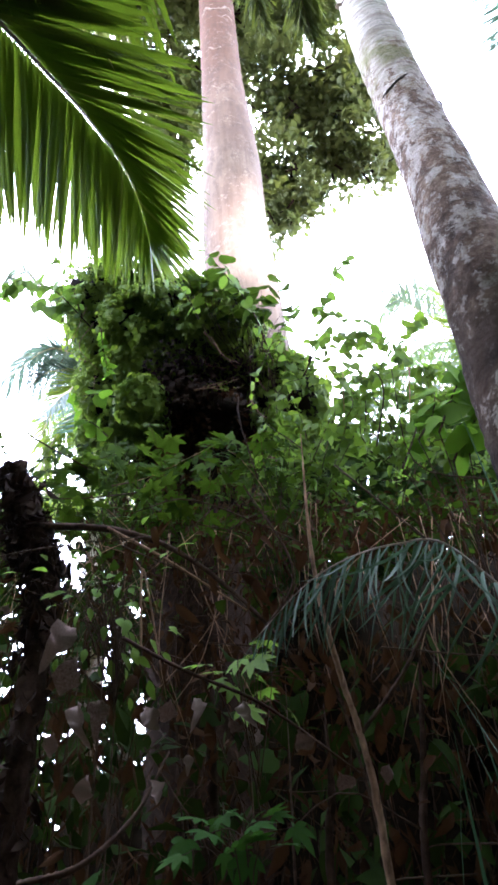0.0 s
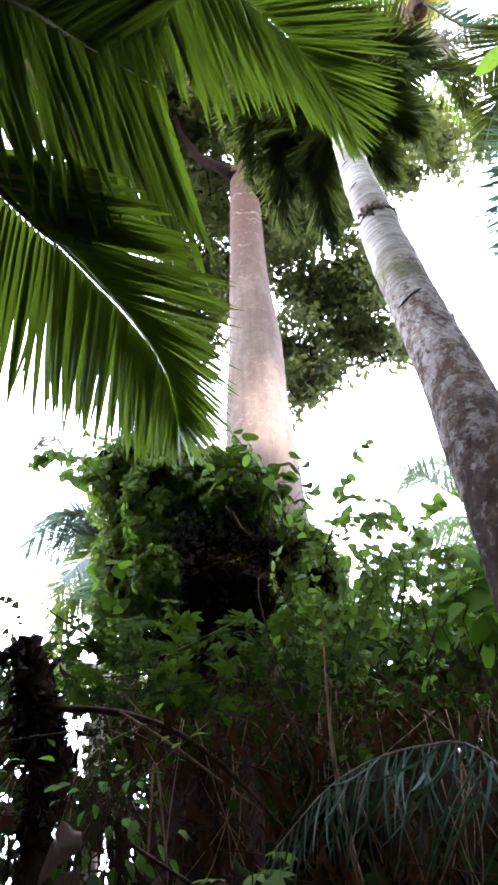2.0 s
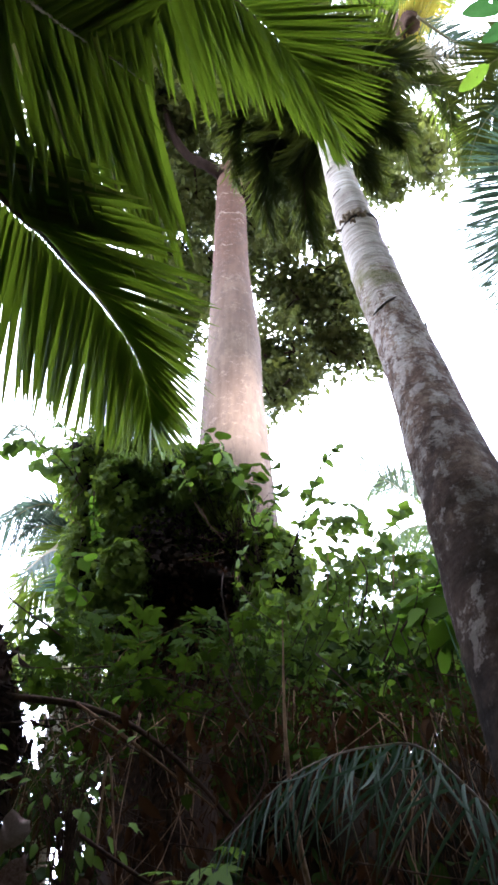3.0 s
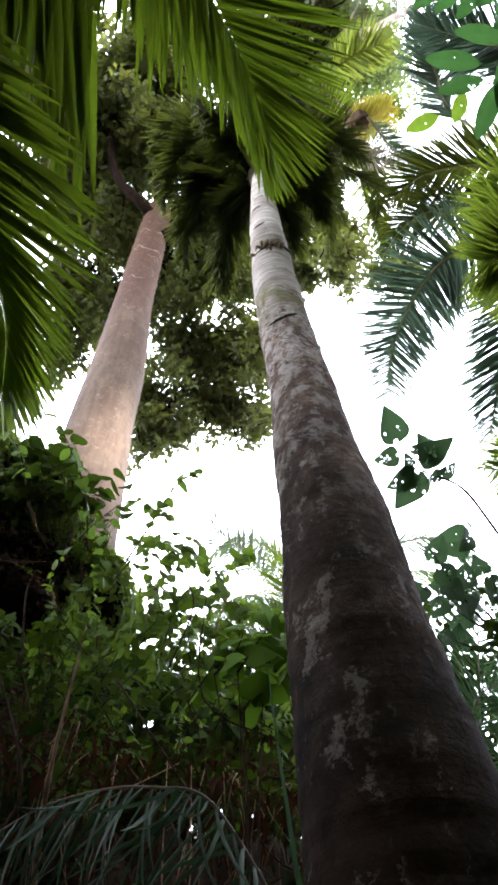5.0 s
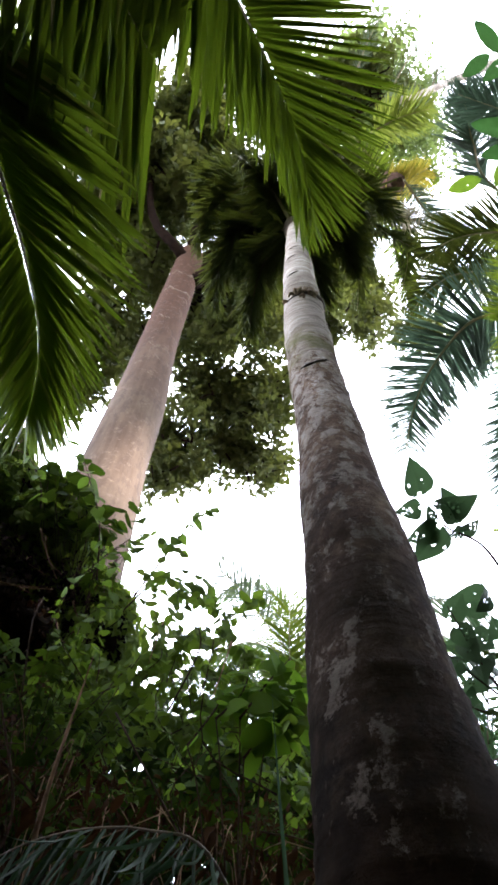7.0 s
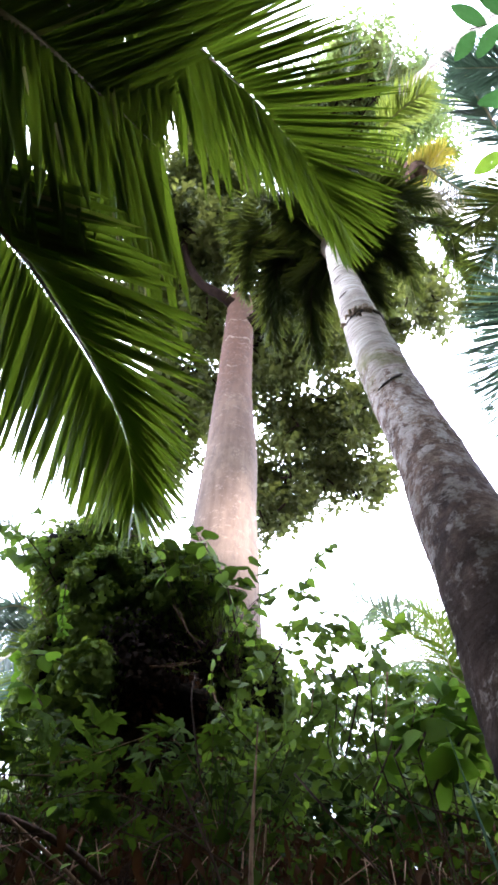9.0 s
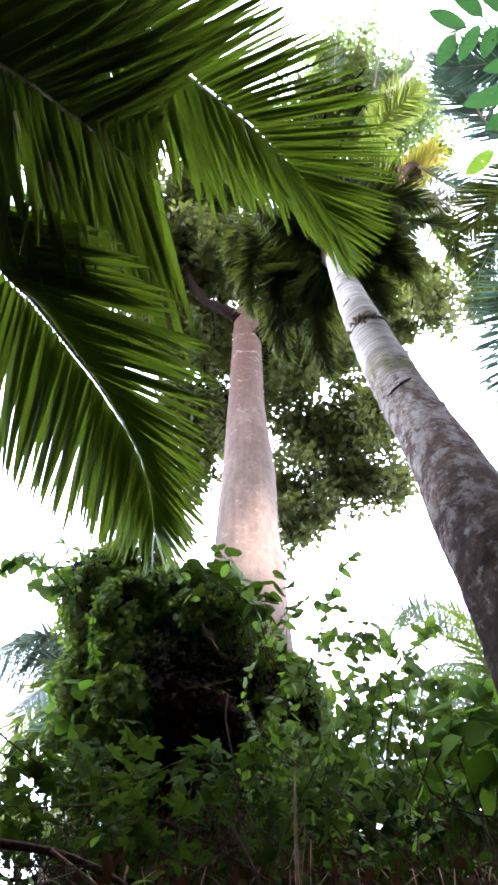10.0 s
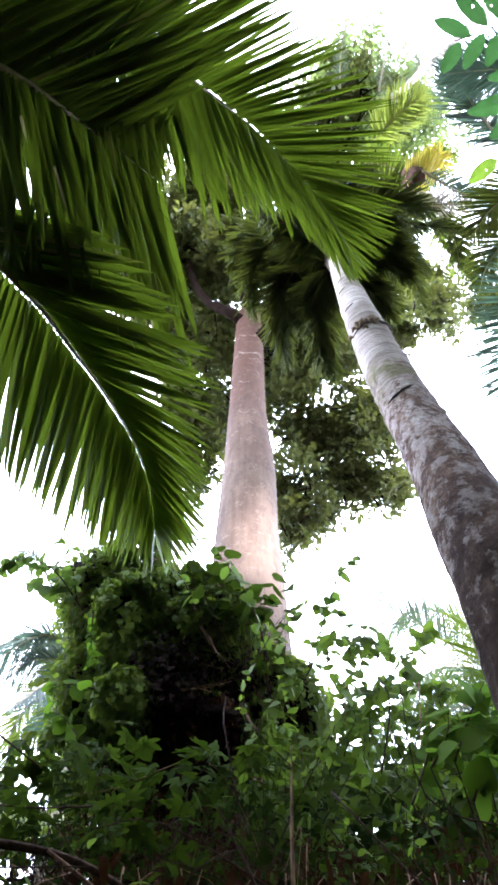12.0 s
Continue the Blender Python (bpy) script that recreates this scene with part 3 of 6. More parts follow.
# ---- the ringed palm that the camera walks up to ----
def main_palm():
    palm = thing("coconut_palm", "tall grey coconut palm with ringed, lichen-spotted trunk", "palm tree", "palms")
    zs = np.array([0.0, 0.5, 1.2, 2.15, 2.5, 2.9, 3.25, 3.7, 4.4, 5.4, 7.2, 9.4, 10.6])
    xs = np.array([0.645, 0.645, 0.645, 0.657, 0.665, 0.68, 0.702, 0.738, 0.78, 0.83, 0.915, 1.03, 1.10])
    ys = np.array([1.10, 1.12, 1.15, 1.19, 1.23, 1.27, 1.34, 1.42, 1.55, 1.70, 1.91, 2.13, 2.25])
    rs = np.array([0.24, 0.18, 0.158, 0.149, 0.138, 0.128, 0.121, 0.118, 0.121, 0.131, 0.13, 0.112, 0.10])
    rng = np.random.default_rng(7)
    z = np.arange(0, 10.6, 0.022)
    sides = 40
    a = np.linspace(0, 2 * np.pi, sides, endpoint=False)
    ring = (z / (0.085 + 0.02 * np.sin(z * 1.3))) % 1.0
    r = np.interp(z, zs, rs)[:, None] * (1 + 0.034 * (1 - ring[:, None]) ** 4)
    lump = np.array([[noise.noise(Vector((1.3 * math.cos(q), 1.3 * math.sin(q), 2.2 * h))) for q in a] for h in z[::4]])
    lump = np.stack([np.interp(z, z[::4], lump[:, k]) for k in range(sides)], 1)
    fine = rng.normal(0, 1, (len(z), sides))
    plate = np.array([[noise.noise(Vector((3.6 * math.cos(q), 3.6 * math.sin(q), 11.0 * h))) for q in a] for h in z])
    r = r * (1 + 0.05 * lump + 0.022 * plate + 0.004 * fine)
    skew = 0.010 * np.sin(a)[None]
    v = np.stack([np.interp(z, zs, xs)[:, None] + r * np.cos(a), np.interp(z, zs, ys)[:, None] + r * np.sin(a), z[:, None] + skew + 0 * r], 2).reshape(-1, 3)
    k, s = np.meshgrid(np.arange(len(z) - 1), np.arange(sides), indexing="ij")
    k, s = k.ravel(), s.ravel()
    f = np.stack([k * sides + s, k * sides + (s + 1) % sides, (k + 1) * sides + (s + 1) % sides, (k + 1) * sides + s], 1)
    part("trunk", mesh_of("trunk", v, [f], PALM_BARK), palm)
    # frayed bands of old leaf scars
    def rim(h, q, out=0.006):
        r = np.interp(h, zs, rs) + out
        return np.stack([np.interp(h, zs, xs) + r * np.cos(q), np.interp(h, zs, ys) + r * np.sin(q), h + 0 * q], -1)

    for h, tilt, start, sweep, wide in ((6.05, 0.10, 3.3, 3.3, 0.024), (4.5, 0.16, 3.6, 1.1, 0.012), (4.42, -0.2, 5.7, 0.6, 0.014), (5.35, 0.12, 5.2, 0.9, 0.006), (6.9, 0.1, 3.4, 0.8, 0.008), (7.6, -0.1, 3.4, 0.7, 0.008), (8.2, 0.1, 3.5, 0.8, 0.007), (6.5, 0.1, 5.3, 0.6, 0.006)):
        q = np.linspace(start, start + sweep, 18)
        hh = h + tilt * np.sin(q * 1.3) * 0.6
        part("leaf_scar", tube("leaf_scar", rim(hh, q, 0.007), [0.001, wide * 0.5, wide * 0.4, wide * 0.6, 0.001], SCAR, 6, 50, 0.3, 3), palm, "dark frayed leaf scar")
    for n in range(26):
        q0 = 4.35 + rng.normal(0, 0.45)
        h0 = 6.03 + rng.normal(0, 0.05)
        hh = h0 + np.array([0, 0.05, 0.07]) * rng.uniform(-1, 1.2)
        q = q0 + np.array([0, 0.10, 0.26]) * rng.uniform(-1.4, 1.4)
        part("fibre_tuft", tube("fibre_tuft", np.array([rim(a, b, o) for a, b, o in zip(hh, q, (0.0, 0.028, 0.012))]), [0.009, 0.012, 0.003], FIBRE, 5, 12, 0.2, n), palm, "curled brown bark fibre")
    top = np.array([1.10, 2.25, 10.5])
    part("crown_shaft", tube("crown_shaft", [top - (0, 0, 0.5), top, top + (0.02, 0.02, 0.7)], [0.10, 0.17, 0.08], RACHIS_DARK, 12), palm, "brown fibrous crown base")
    crown_fronds(palm, top, 9, 1.3, 0.7, 1.5, 20, (CROWN_LEAF,), 1.7, 0.4, 100, 0.85, 1.0)
    for k, (mid, out, tip) in enumerate((
            ((0.47, 2.20, 11.66), (0.07, 2.59, 11.21), (0.04, 3.04, 10.62)), ((0.56, 2.62, 11.18), (0.39, 3.02, 10.53), (0.51, 3.43, 9.81)), ((0.95, 2.77, 10.87), (0.92, 3.17, 10.19), (1.02, 3.47, 9.54)),
            ((1.28, 2.04, 11.53), (1.84, 2.05, 11.03), (2.25, 2.37, 10.39)), ((1.32, 2.48, 10.93), (1.76, 2.71, 10.33), (2.01, 3.06, 9.73)), ((1.11, 2.01, 11.83), (1.23, 1.64, 12.11), (1.71, 1.35, 12.03)),
            ((1.24, 2.10, 11.74), (1.92, 1.71, 11.65), (2.40, 1.76, 11.15)), ((0.42, 2.10, 12.08), (-0.04, 2.33, 11.84), (-0.24, 2.67, 11.36)), ((0.66, 2.37, 11.51), (0.44, 2.79, 10.88), (0.67, 3.11, 10.18)), ((1.52, 2.24, 11.12), (2.07, 2.24, 10.75), (2.42, 2.53, 10.14)))):
        if k in (3, 4, 9):
            mid, out, tip = [tuple(top + (np.array(q) - top) * 0.72) for q in (mid, out, tip)]
        flat = np.cross(np.subtract(tip, mid), (0.1, -0.5, -0.85))
        frond(palm, [top, mid, out, tip], 0.75, 150, flat, CROWN_LEAF, RACHIS_DARK, 0.022, (0.9, 0.9), (66, 24), seed=200 + k, bare=0.12, width=1.0, label="hanging old frond")


main_palm()


# ---- the low palm whose fronds hang over the camera ----
def near_palm():
    palm = thing("coconut_palm", "low coconut palm with broad green overhanging fronds", "palm tree", "palms")
    heart_of = np.array([-2.3, -0.3, 4.6])
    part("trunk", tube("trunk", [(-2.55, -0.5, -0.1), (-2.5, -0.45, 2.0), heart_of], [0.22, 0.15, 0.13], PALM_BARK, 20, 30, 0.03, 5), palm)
    a = [heart_of, (-1.6, -0.1, 4.4), (-0.93, 0.21, 4.59), (-0.69, 0.40, 4.76), (-0.58, 0.51, 4.93), (-0.43, 0.67, 5.14)]
    low = draped_frond(palm, a, [(0.401, 0.55, -0.29, 0.24), (0.471, 0.76, -0.27, 0.23), (0.602, 0.71, -0.31, 0.26), (0.752, 0.34, -0.23, 0.22), (0.87, 0.21, -0.16, 0.19), (0.99, 0.04, -0.12, 0.18)],
        [(0.401, 0.3, 0.65, -0.77), (0.471, 0.29, 0.65, -0.79), (0.602, 0.28, 0.61, -0.79), (0.799, 0.31, 0.7, -0.87), (0.925, 0.28, 0.65, -0.87), (0.997, 0.29, 0.63, -0.87)], 105, PALM_LEAF, RACHIS_OLIVE, 0.021, (0.033, 0.050), 41, "broad green frond with brown midrib", 0.15, 2.6)
    b = [heart_of, (-1.7, -0.2, 5.2), (-0.62, -0.04, 5.53), (-0.32, 0.24, 6.08), (0.01, 0.51, 6.59), (0.37, 0.85, 6.95), (0.60, 1.14, 7.20), (0.75, 1.50, 7.42)]
    draped_frond(palm, b, [(0.419, 0.63, -0.31, 0.16), (0.484, 0.81, -0.33, 0.17), (0.574, 0.97, -0.14, 0.06), (0.649, 0.88, 0.03, -0.03), (0.714, 0.73, 0.15, -0.09), (0.827, 0.6, 0.23, -0.13), (0.907, 0.43, 0.28, -0.16), (0.995, 0.2, 0.25, -0.14)],
        [(0.419, 0.25, 0.72, -0.75), (0.484, 0.23, 0.63, -0.72), (0.574, 0.26, 0.55, -0.72), (0.649, 0.25, 0.5, -0.71), (0.754, 0.2, 0.46, -0.72), (0.907, 0.14, 0.28, -0.65), (0.995, 0.08, 0.14, -0.6)], 140, PALM_LEAF, RACHIS_OLIVE, 0.013, (0.030, 0.049), 42, "long green frond arching overhead", 0.2, 2.2, (4, 5, 1), (0.25, 0.1))
    c = [heart_of, (-1.55, 0.25, 4.5), (-0.82, 0.81, 3.98), (-0.75, 0.99, 4.12), (-0.68, 1.26, 4.32), (-0.64, 1.52, 4.56), (-0.58, 1.98, 4.92), (-0.56, 2.37, 5.17), (-0.56, 2.85, 5.34)]
    draped_frond(palm, c, [(0.263, 0.65, 0.15, -0.09), (0.464, 0.66, 0.13, -0.08), (0.586, 0.61, 0.21, -0.12), (0.704, 0.51, 0.3, -0.17), (0.88, 0.38, 0.34, -0.19), (0.977, 0.22, 0.28, -0.16), (1.0, 0.08, 0.27, -0.15)],
        [(0.263, -0.12, 0.5, -0.46), (0.378, -0.1, 0.51, -0.48), (0.469, -0.12, 0.47, -0.48), (0.594, -0.17, 0.48, -0.51), (0.704, -0.1, 0.46, -0.53), (0.865, -0.12, 0.28, -0.48), (0.977, -0.04, 0.13, -0.42), (1.0, 0.04, 0.09, -0.41)], 102, PALM_LEAF, RACHIS_DARK, 0.0095, (0.052, 0.040), 43, "drooping green frond with dark midrib", 0.2, 1.5, (4, 5, 6), (0.78, 0.55))
    # dry leaflets and a torn one caught on the lowest frond
    for foot, way in (((-0.59, 0.68, 4.49), (0.14, 0.31, -0.24)), ((-0.54, 0.70, 4.42), (0.15, 0.32, -0.24)), ((-0.49, 0.68, 4.55), (0.07, 0.15, -0.14)), ((-0.68, 0.52, 4.29), (0.09, 0.18, -0.16)), ((-0.74, 0.35, 4.16), (0.05, 0.09, -0.10)), ((-0.38, 0.91, 4.36), (0.07, 0.27, -0.21)), ((-0.35, 0.93, 4.40), (0.08, 0.29, -0.22)), ((-0.71, 0.77, 4.16), (0.06, 0.16, -0.15)), ((-0.54, 0.90, 4.20), (0.11, 0.17, -0.15)), ((-0.49, 0.95, 4.23), (0.12, 0.21, -0.17))):
        r = frames_of(np.array([way]), np.array([[0.2, 0.4, 0.9]]))[0]
        z = float(np.linalg.norm(way))
        part("dry_leaflet", leaflet_mesh(STRAW, 1), low, "bleached dry leaflet", Matrix.Translation(foot) @ Matrix(r.tolist()).to_4x4() @ Matrix.Diagonal((0.013 / 0.05, z, z, 1)))
    # an extra frond above the lowest one, added to darken and back it
    over = [np.array(q) + (0.0, -0.15, 0.45) for q in a[1:4]]
    frond(palm, [heart_of] + over, 1.2, 130, (0.3, -0.9, 0.3), PALM_LEAF_J, RACHIS_DARK, 0.018, (0.15, 0.05), ((78, 62), (52, 28)), False, 45, "added green frond that darkens the one below", 0.6, 0.12)
    # more fronds added out of view, to shade what hangs below
    for k, (tip, rise) in enumerate((((-1.2, -2.4, 5.6), 1.2), ((-0.2, -1.6, 6.4), 1.5), ((-3.4, -2.2, 5.6), 1.2), ((-4.4, 0.3, 5.4), 1.1), ((-1.0, -0.7, 7.4), 1.2), ((-3.6, 1.7, 5.3), 1.2))):
        q = np.array(tip)
        frond(palm, [heart_of, heart_of * 0.6 + q * 0.4 + (0, 0, rise * 0.7), heart_of * 0.2 + q * 0.8 + (0, 0, rise * 0.4), q], 0.9, 50, np.cross(q - heart_of, [0, 0, 1]), PALM_LEAF_J, thick=0.03, hang=(0.4, 0.4), seed=60 + k, width=1.3)


near_palm()


# ---- the big smooth-barked tree ----
def big_tree():
    tree = thing("rainforest_tree", "giant tree with smooth pinkish-grey trunk and high dark crown", "tree", "trees")
    rng = np.random.default_rng(11)
    pts = [(0.20, 8.5, -0.2), (0.14, 8.5, 5.0), (0.08, 8.5, 10.5), (0.025, 8.5, 13.3), (0.04, 8.5, 15.7), (-0.05, 8.5, 19.5), (-0.07, 8.5, 24.1), (-0.11, 8.5, 27.8)]
    rr = [1.15, 0.82, 0.70, 0.645, 0.62, 0.51, 0.50, 0.47]
    part("trunk", tube("trunk", pts, rr, TREE_BARK, 40, 150, 0.006, 2), tree)
    for h, start, sweep, thick in ((22.6, 3.2, 3.0, 0.075), (22.1, 4.6, 1.2, 0.03), (20.2, 4.0, 1.0, 0.04), (18.1, 4.1, 0.5, 0.03), (24.3, 3.3, 2.6, 0.05)):
        q = np.linspace(start, start + sweep, 14)
        c = glide(pts, 300)
        mid = c[np.abs(c[:, 2] - h).argmin()]
        rad = np.interp(h, [p[2] for p in pts], rr) - 0.62 * thick
        part("ring_scar", tube("ring_scar", np.stack([mid[0] + rad * np.cos(q), mid[1] + rad * np.sin(q), h + 0.10 * np.sin(5 * q) + 0.06 * np.sin(11 * q)], 1), [thick * 0.2, thick, thick * 0.8, thick, thick * 0.2], RING, 6, 40, 0.2, 3), tree, "pale raised ring on the bark")
    part("knot", tube("knot", [(0.25, 8.3, 24.6), (0.55, 8.1, 24.9), (0.75, 8.0, 25.6)], [0.25, 0.26, 0.12], LIMB, 10, 14, 0.12, 8), tree, "dark broken branch stub")
    fork = np.array([-0.11, 8.5, 27.3])
    limbs = []
    for way, L, r in (((0.6, 0.6, 0.7), 9.0, 0.26), ((-0.1, -0.5, 1.0), 7.0, 0.26), ((0.1, 0.5, 0.9), 8.0, 0.30), ((0.8, -0.1, 0.35), 7.0, 0.2)):
        w = unit(way)
        p = [fork, fork + w * L * 0.3, fork + w * L * 0.65 + rng.normal(0, 0.4, 3), fork + w * L + rng.normal(0, 0.6, 3)]
        part("limb", tube("limb", p, [r, r * 0.75, r * 0.5, r * 0.15], LIMB, 10, 24, 0.03, 3), tree, "dark rising limb")
    part("limb", tube("limb", [(-0.09, 8.48, 26.59), (-0.81, 8.07, 26.94), (-1.77, 7.95, 28.16), (-2.60, 7.47, 30.71), (-2.93, 6.53, 33.50), (-3.83, 5.21, 37.64)], [0.24, 0.19, 0.16, 0.13, 0.09, 0.04], LIMB, 10, 40, 0.13, 3), tree, "dark rising limb")
    # crown: clumps of leaves in uneven lobes
    lobes = [
        ((1.48, 11.55, 30.18), (1.6, 2.0, 3.2), 60), ((3.27, 13.26, 28.15), (2.4, 2.0, 2.6), 75), ((2.15, 15.43, 25.88), (1.3, 1.5, 1.8), 30),
        ((2.03, 16.02, 24.29), (0.7, 1.0, 0.9), 12), ((5.10, 15.56, 26.56), (1.0, 1.0, 0.8), 16), ((4.90, 13.82, 27.60), (0.8, 1.0, 1.2), 14),
        ((-2.41, 8.11, 32.33), (2.2, 2.2, 3.0), 55), ((-1.90, 12.12, 28.82), (1.6, 2.0, 3.2), 50), ((1.21, 7.81, 33.50), (2.6, 2.6, 2.4), 60),
        ((4.51, 10.79, 31.23), (1.6, 1.8, 1.8), 30), ((-2.99, 6.99, 32.73), (2.6, 2.4, 2.6), 70), ((-0.61, 6.77, 31.89), (1.3, 1.5, 2.2), 60), ((-1.27, 4.91, 33.23), (1.6, 1.6, 1.6), 50),
        ((-3.75, 6.32, 33.77), (2.6, 2.4, 2.6), 80), ((-4.60, 10.15, 31.63), (2.2, 2.4, 2.8), 60), ((-1.92, 4.26, 34.26), (2.4, 2.2, 2.2), 60), ((-6.33, 4.35, 33.67), (2.6, 2.4, 2.4), 70),
        ((1.78, 11.10, 30.56), (1.8, 2.0, 2.4), 50), ((-1.89, 13.68, 28.32), (1.4, 1.4, 2.0), 60), ((-2.91, 9.98, 30.88), (1.8, 1.8, 2.2), 80), ((-2.06, 12.79, 28.76), (1.3, 1.5, 1.8), 50), ((-2.45, 15.12, 26.95), (0.9, 1.2, 1.0), 22), ((4.00, 0.93, 33.35), (2.0, 2.0, 1.6), 40), ((2.51, 2.64, 33.41), (2.2, 2.2, 1.8), 60), ((7.68, 8.94, 31.43), (1.0, 1.2, 0.8), 18), ((1.82, 10.86, 30.67), (2.0, 2.0, 2.2), 50), ((3.78, 13.93, 28.03), (1.5, 1.6, 1.4), 40), ((5.69, 15.63, 26.72), (1.0, 1.2, 0.7), 22), ((4.78, 13.21, 28.80), (1.4, 1.4, 1.2), 36), ((2.08, 16.00, 25.85), (1.0, 1.2, 1.0), 26), ((2.34, 14.02, 28.15), (1.6, 1.6, 1.6), 46), ((3.31, 11.25, 30.39), (1.6, 1.6, 1.6), 40),
        ((-2.52, 7.51, 35.24), (2.0, 2.0, 2.0), 60), ((-1.27, 8.65, 34.60), (1.6, 1.8, 1.8), 50), ((-2.84, 5.75, 36.20), (2.2, 2.0, 2.0), 60), ((-2.08, 10.48, 32.48), (1.2, 1.4, 1.4), 30), ((-3.40, 9.83, 32.85), (1.6, 1.6, 1.6), 40), ((-3.58, 7.77, 35.11), (1.8, 1.8, 1.8), 50), ((-1.23, 7.20, 36.53), (1.8, 1.8, 1.8), 50), ((1.79, 10.93, 31.04), (1.6, 1.8, 1.8), 50), ((3.36, 9.40, 32.99), (1.6, 1.6, 1.6), 40), ((1.26, 10.06, 31.52), (1.2, 1.4, 1.4), 40),
        ((-0.89, 7.21, 30.82), (1.4, 1.4, 1.4), 36), ((-1.46, 9.49, 28.46), (0.9, 0.9, 0.9), 20), ((-1.17, 11.10, 29.85), (0.9, 1.0, 1.2), 24), ((-1.97, 11.48, 30.79), (1.2, 1.2, 1.2), 26),
        ((-7.76, 6.19, 31.0), (1.5, 1.5, 1.3), 50), ((-6.29, 6.6, 31.0), (1.5, 1.5, 1.2), 50), ((-4.95, 7.73, 31.0), (1.3, 1.3, 1.2), 44), ((-6.52, 5.15, 31.0), (1.5, 1.5, 1.3), 50),
        ((9.10, 10.05, 34.83), (1.2, 1.2, 1.0), 30), ((11.85, 9.73, 34.97), (1.3, 1.3, 1.1), 34), ((7.18, 10.84, 34.43), (1.2, 1.2, 1.0), 26), ((8.23, 8.86, 35.49), (1.4, 1.4, 1.2), 34),
        ((5.38, 14.51, 27.42), (1.3, 1.3, 1.2), 34), ((6.31, 15.13, 26.86), (0.9, 1.0, 0.6), 20), ((3.80, 15.13, 26.76), (1.2, 1.2, 1.1), 30), ((2.71, 16.05, 25.74), (0.8, 1.0, 0.9), 18), ((5.08, 13.16, 28.75), (1.0, 1.2, 1.0), 24), ((1.66, 15.62, 26.11), (0.7, 1.0, 1.2), 18),
    ]
    place = []
    twigs = []
    for c, rad, n in lobes:
        c = np.asarray(c)
        for _ in range(n):
            d = unit(rng.normal(0, 1, 3)) * rng.random() ** 0.45
            q = c + d * np.asarray(rad) * (1.0 + 1.1 * noise.noise(Vector(d * 2.3 + c * 0.31)))
            if noise.noise(Vector(q * 0.8)) < -0.13:
                continue
            m = rng.integers(38, 56)
            place.append(q + rng.normal(0, 0.23, (m, 3)) * (1.1, 1.1, 0.9))
            if rng.random() < 0.5:
                twigs.append(([c + rng.normal(0, 0.5, 3), (c + q) / 2 + rng.normal(0, 0.25, 3), q], [0.05, 0.035, 0.012]))
    place = np.vstack(place)
    n = len(place)
    ways = rng.normal(0, 1, (n, 3)) * (1, 1, 0.5) + (0, 0, -0.25)
    ups = rng.normal(0, 0.5, (n, 3)) + (0, 0, 1)
    part("crown", strewn("crown", [blade(0.55, 0.2, 0.2, 2, 0.5, 1), blade(0.45, 0.3, 0.35, 2, 0.55, 1)], place, ways, ups, rng.uniform(0.22, 0.46, n), TREE_LEAF), tree, "dense dark green foliage with gaps")
    # another tree's foliage behind the palms, joined here and brightened by its leaf colour
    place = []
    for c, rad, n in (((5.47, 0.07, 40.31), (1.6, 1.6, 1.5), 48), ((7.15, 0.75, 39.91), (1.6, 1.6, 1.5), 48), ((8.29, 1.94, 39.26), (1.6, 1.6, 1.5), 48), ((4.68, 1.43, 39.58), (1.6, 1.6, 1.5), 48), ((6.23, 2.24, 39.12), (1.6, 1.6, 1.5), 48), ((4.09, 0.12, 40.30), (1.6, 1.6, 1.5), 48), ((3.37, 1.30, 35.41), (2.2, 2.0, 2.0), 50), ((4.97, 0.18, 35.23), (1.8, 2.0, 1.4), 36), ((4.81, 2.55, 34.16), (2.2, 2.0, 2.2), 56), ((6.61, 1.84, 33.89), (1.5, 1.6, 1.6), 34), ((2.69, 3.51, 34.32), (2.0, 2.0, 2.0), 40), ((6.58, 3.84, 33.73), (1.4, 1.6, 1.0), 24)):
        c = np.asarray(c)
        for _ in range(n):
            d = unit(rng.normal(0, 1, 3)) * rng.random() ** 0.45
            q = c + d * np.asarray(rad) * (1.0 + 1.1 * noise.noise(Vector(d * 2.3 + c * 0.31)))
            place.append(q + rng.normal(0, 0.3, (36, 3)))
    # limbs added to carry that foliage
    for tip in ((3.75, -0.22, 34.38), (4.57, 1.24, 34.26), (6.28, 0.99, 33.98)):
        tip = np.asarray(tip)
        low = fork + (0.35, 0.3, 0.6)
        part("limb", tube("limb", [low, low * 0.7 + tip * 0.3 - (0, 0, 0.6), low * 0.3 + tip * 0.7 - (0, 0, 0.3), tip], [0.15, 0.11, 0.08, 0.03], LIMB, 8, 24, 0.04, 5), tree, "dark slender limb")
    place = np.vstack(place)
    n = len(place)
    part("pale_crown", strewn("pale_crown", [blade(0.55, 0.2, 0.2, 2, 0.5, 1), blade(0.45, 0.3, 0.35, 2, 0.55, 1)], place, rng.normal(0, 1, (n, 3)) + (0, 0, -0.25), rng.normal(0, 0.5, (n, 3)) + (0, 0, 1), rng.uniform(0.16, 0.34, n), TREE_LEAF_LIT), tree, "another tree's foliage, with light and haze in its leaf colour")
    part("twig_tangle", tubes("twig_tangle", twigs, LIMB, 5), tree, kind="stuff")


big_tree()


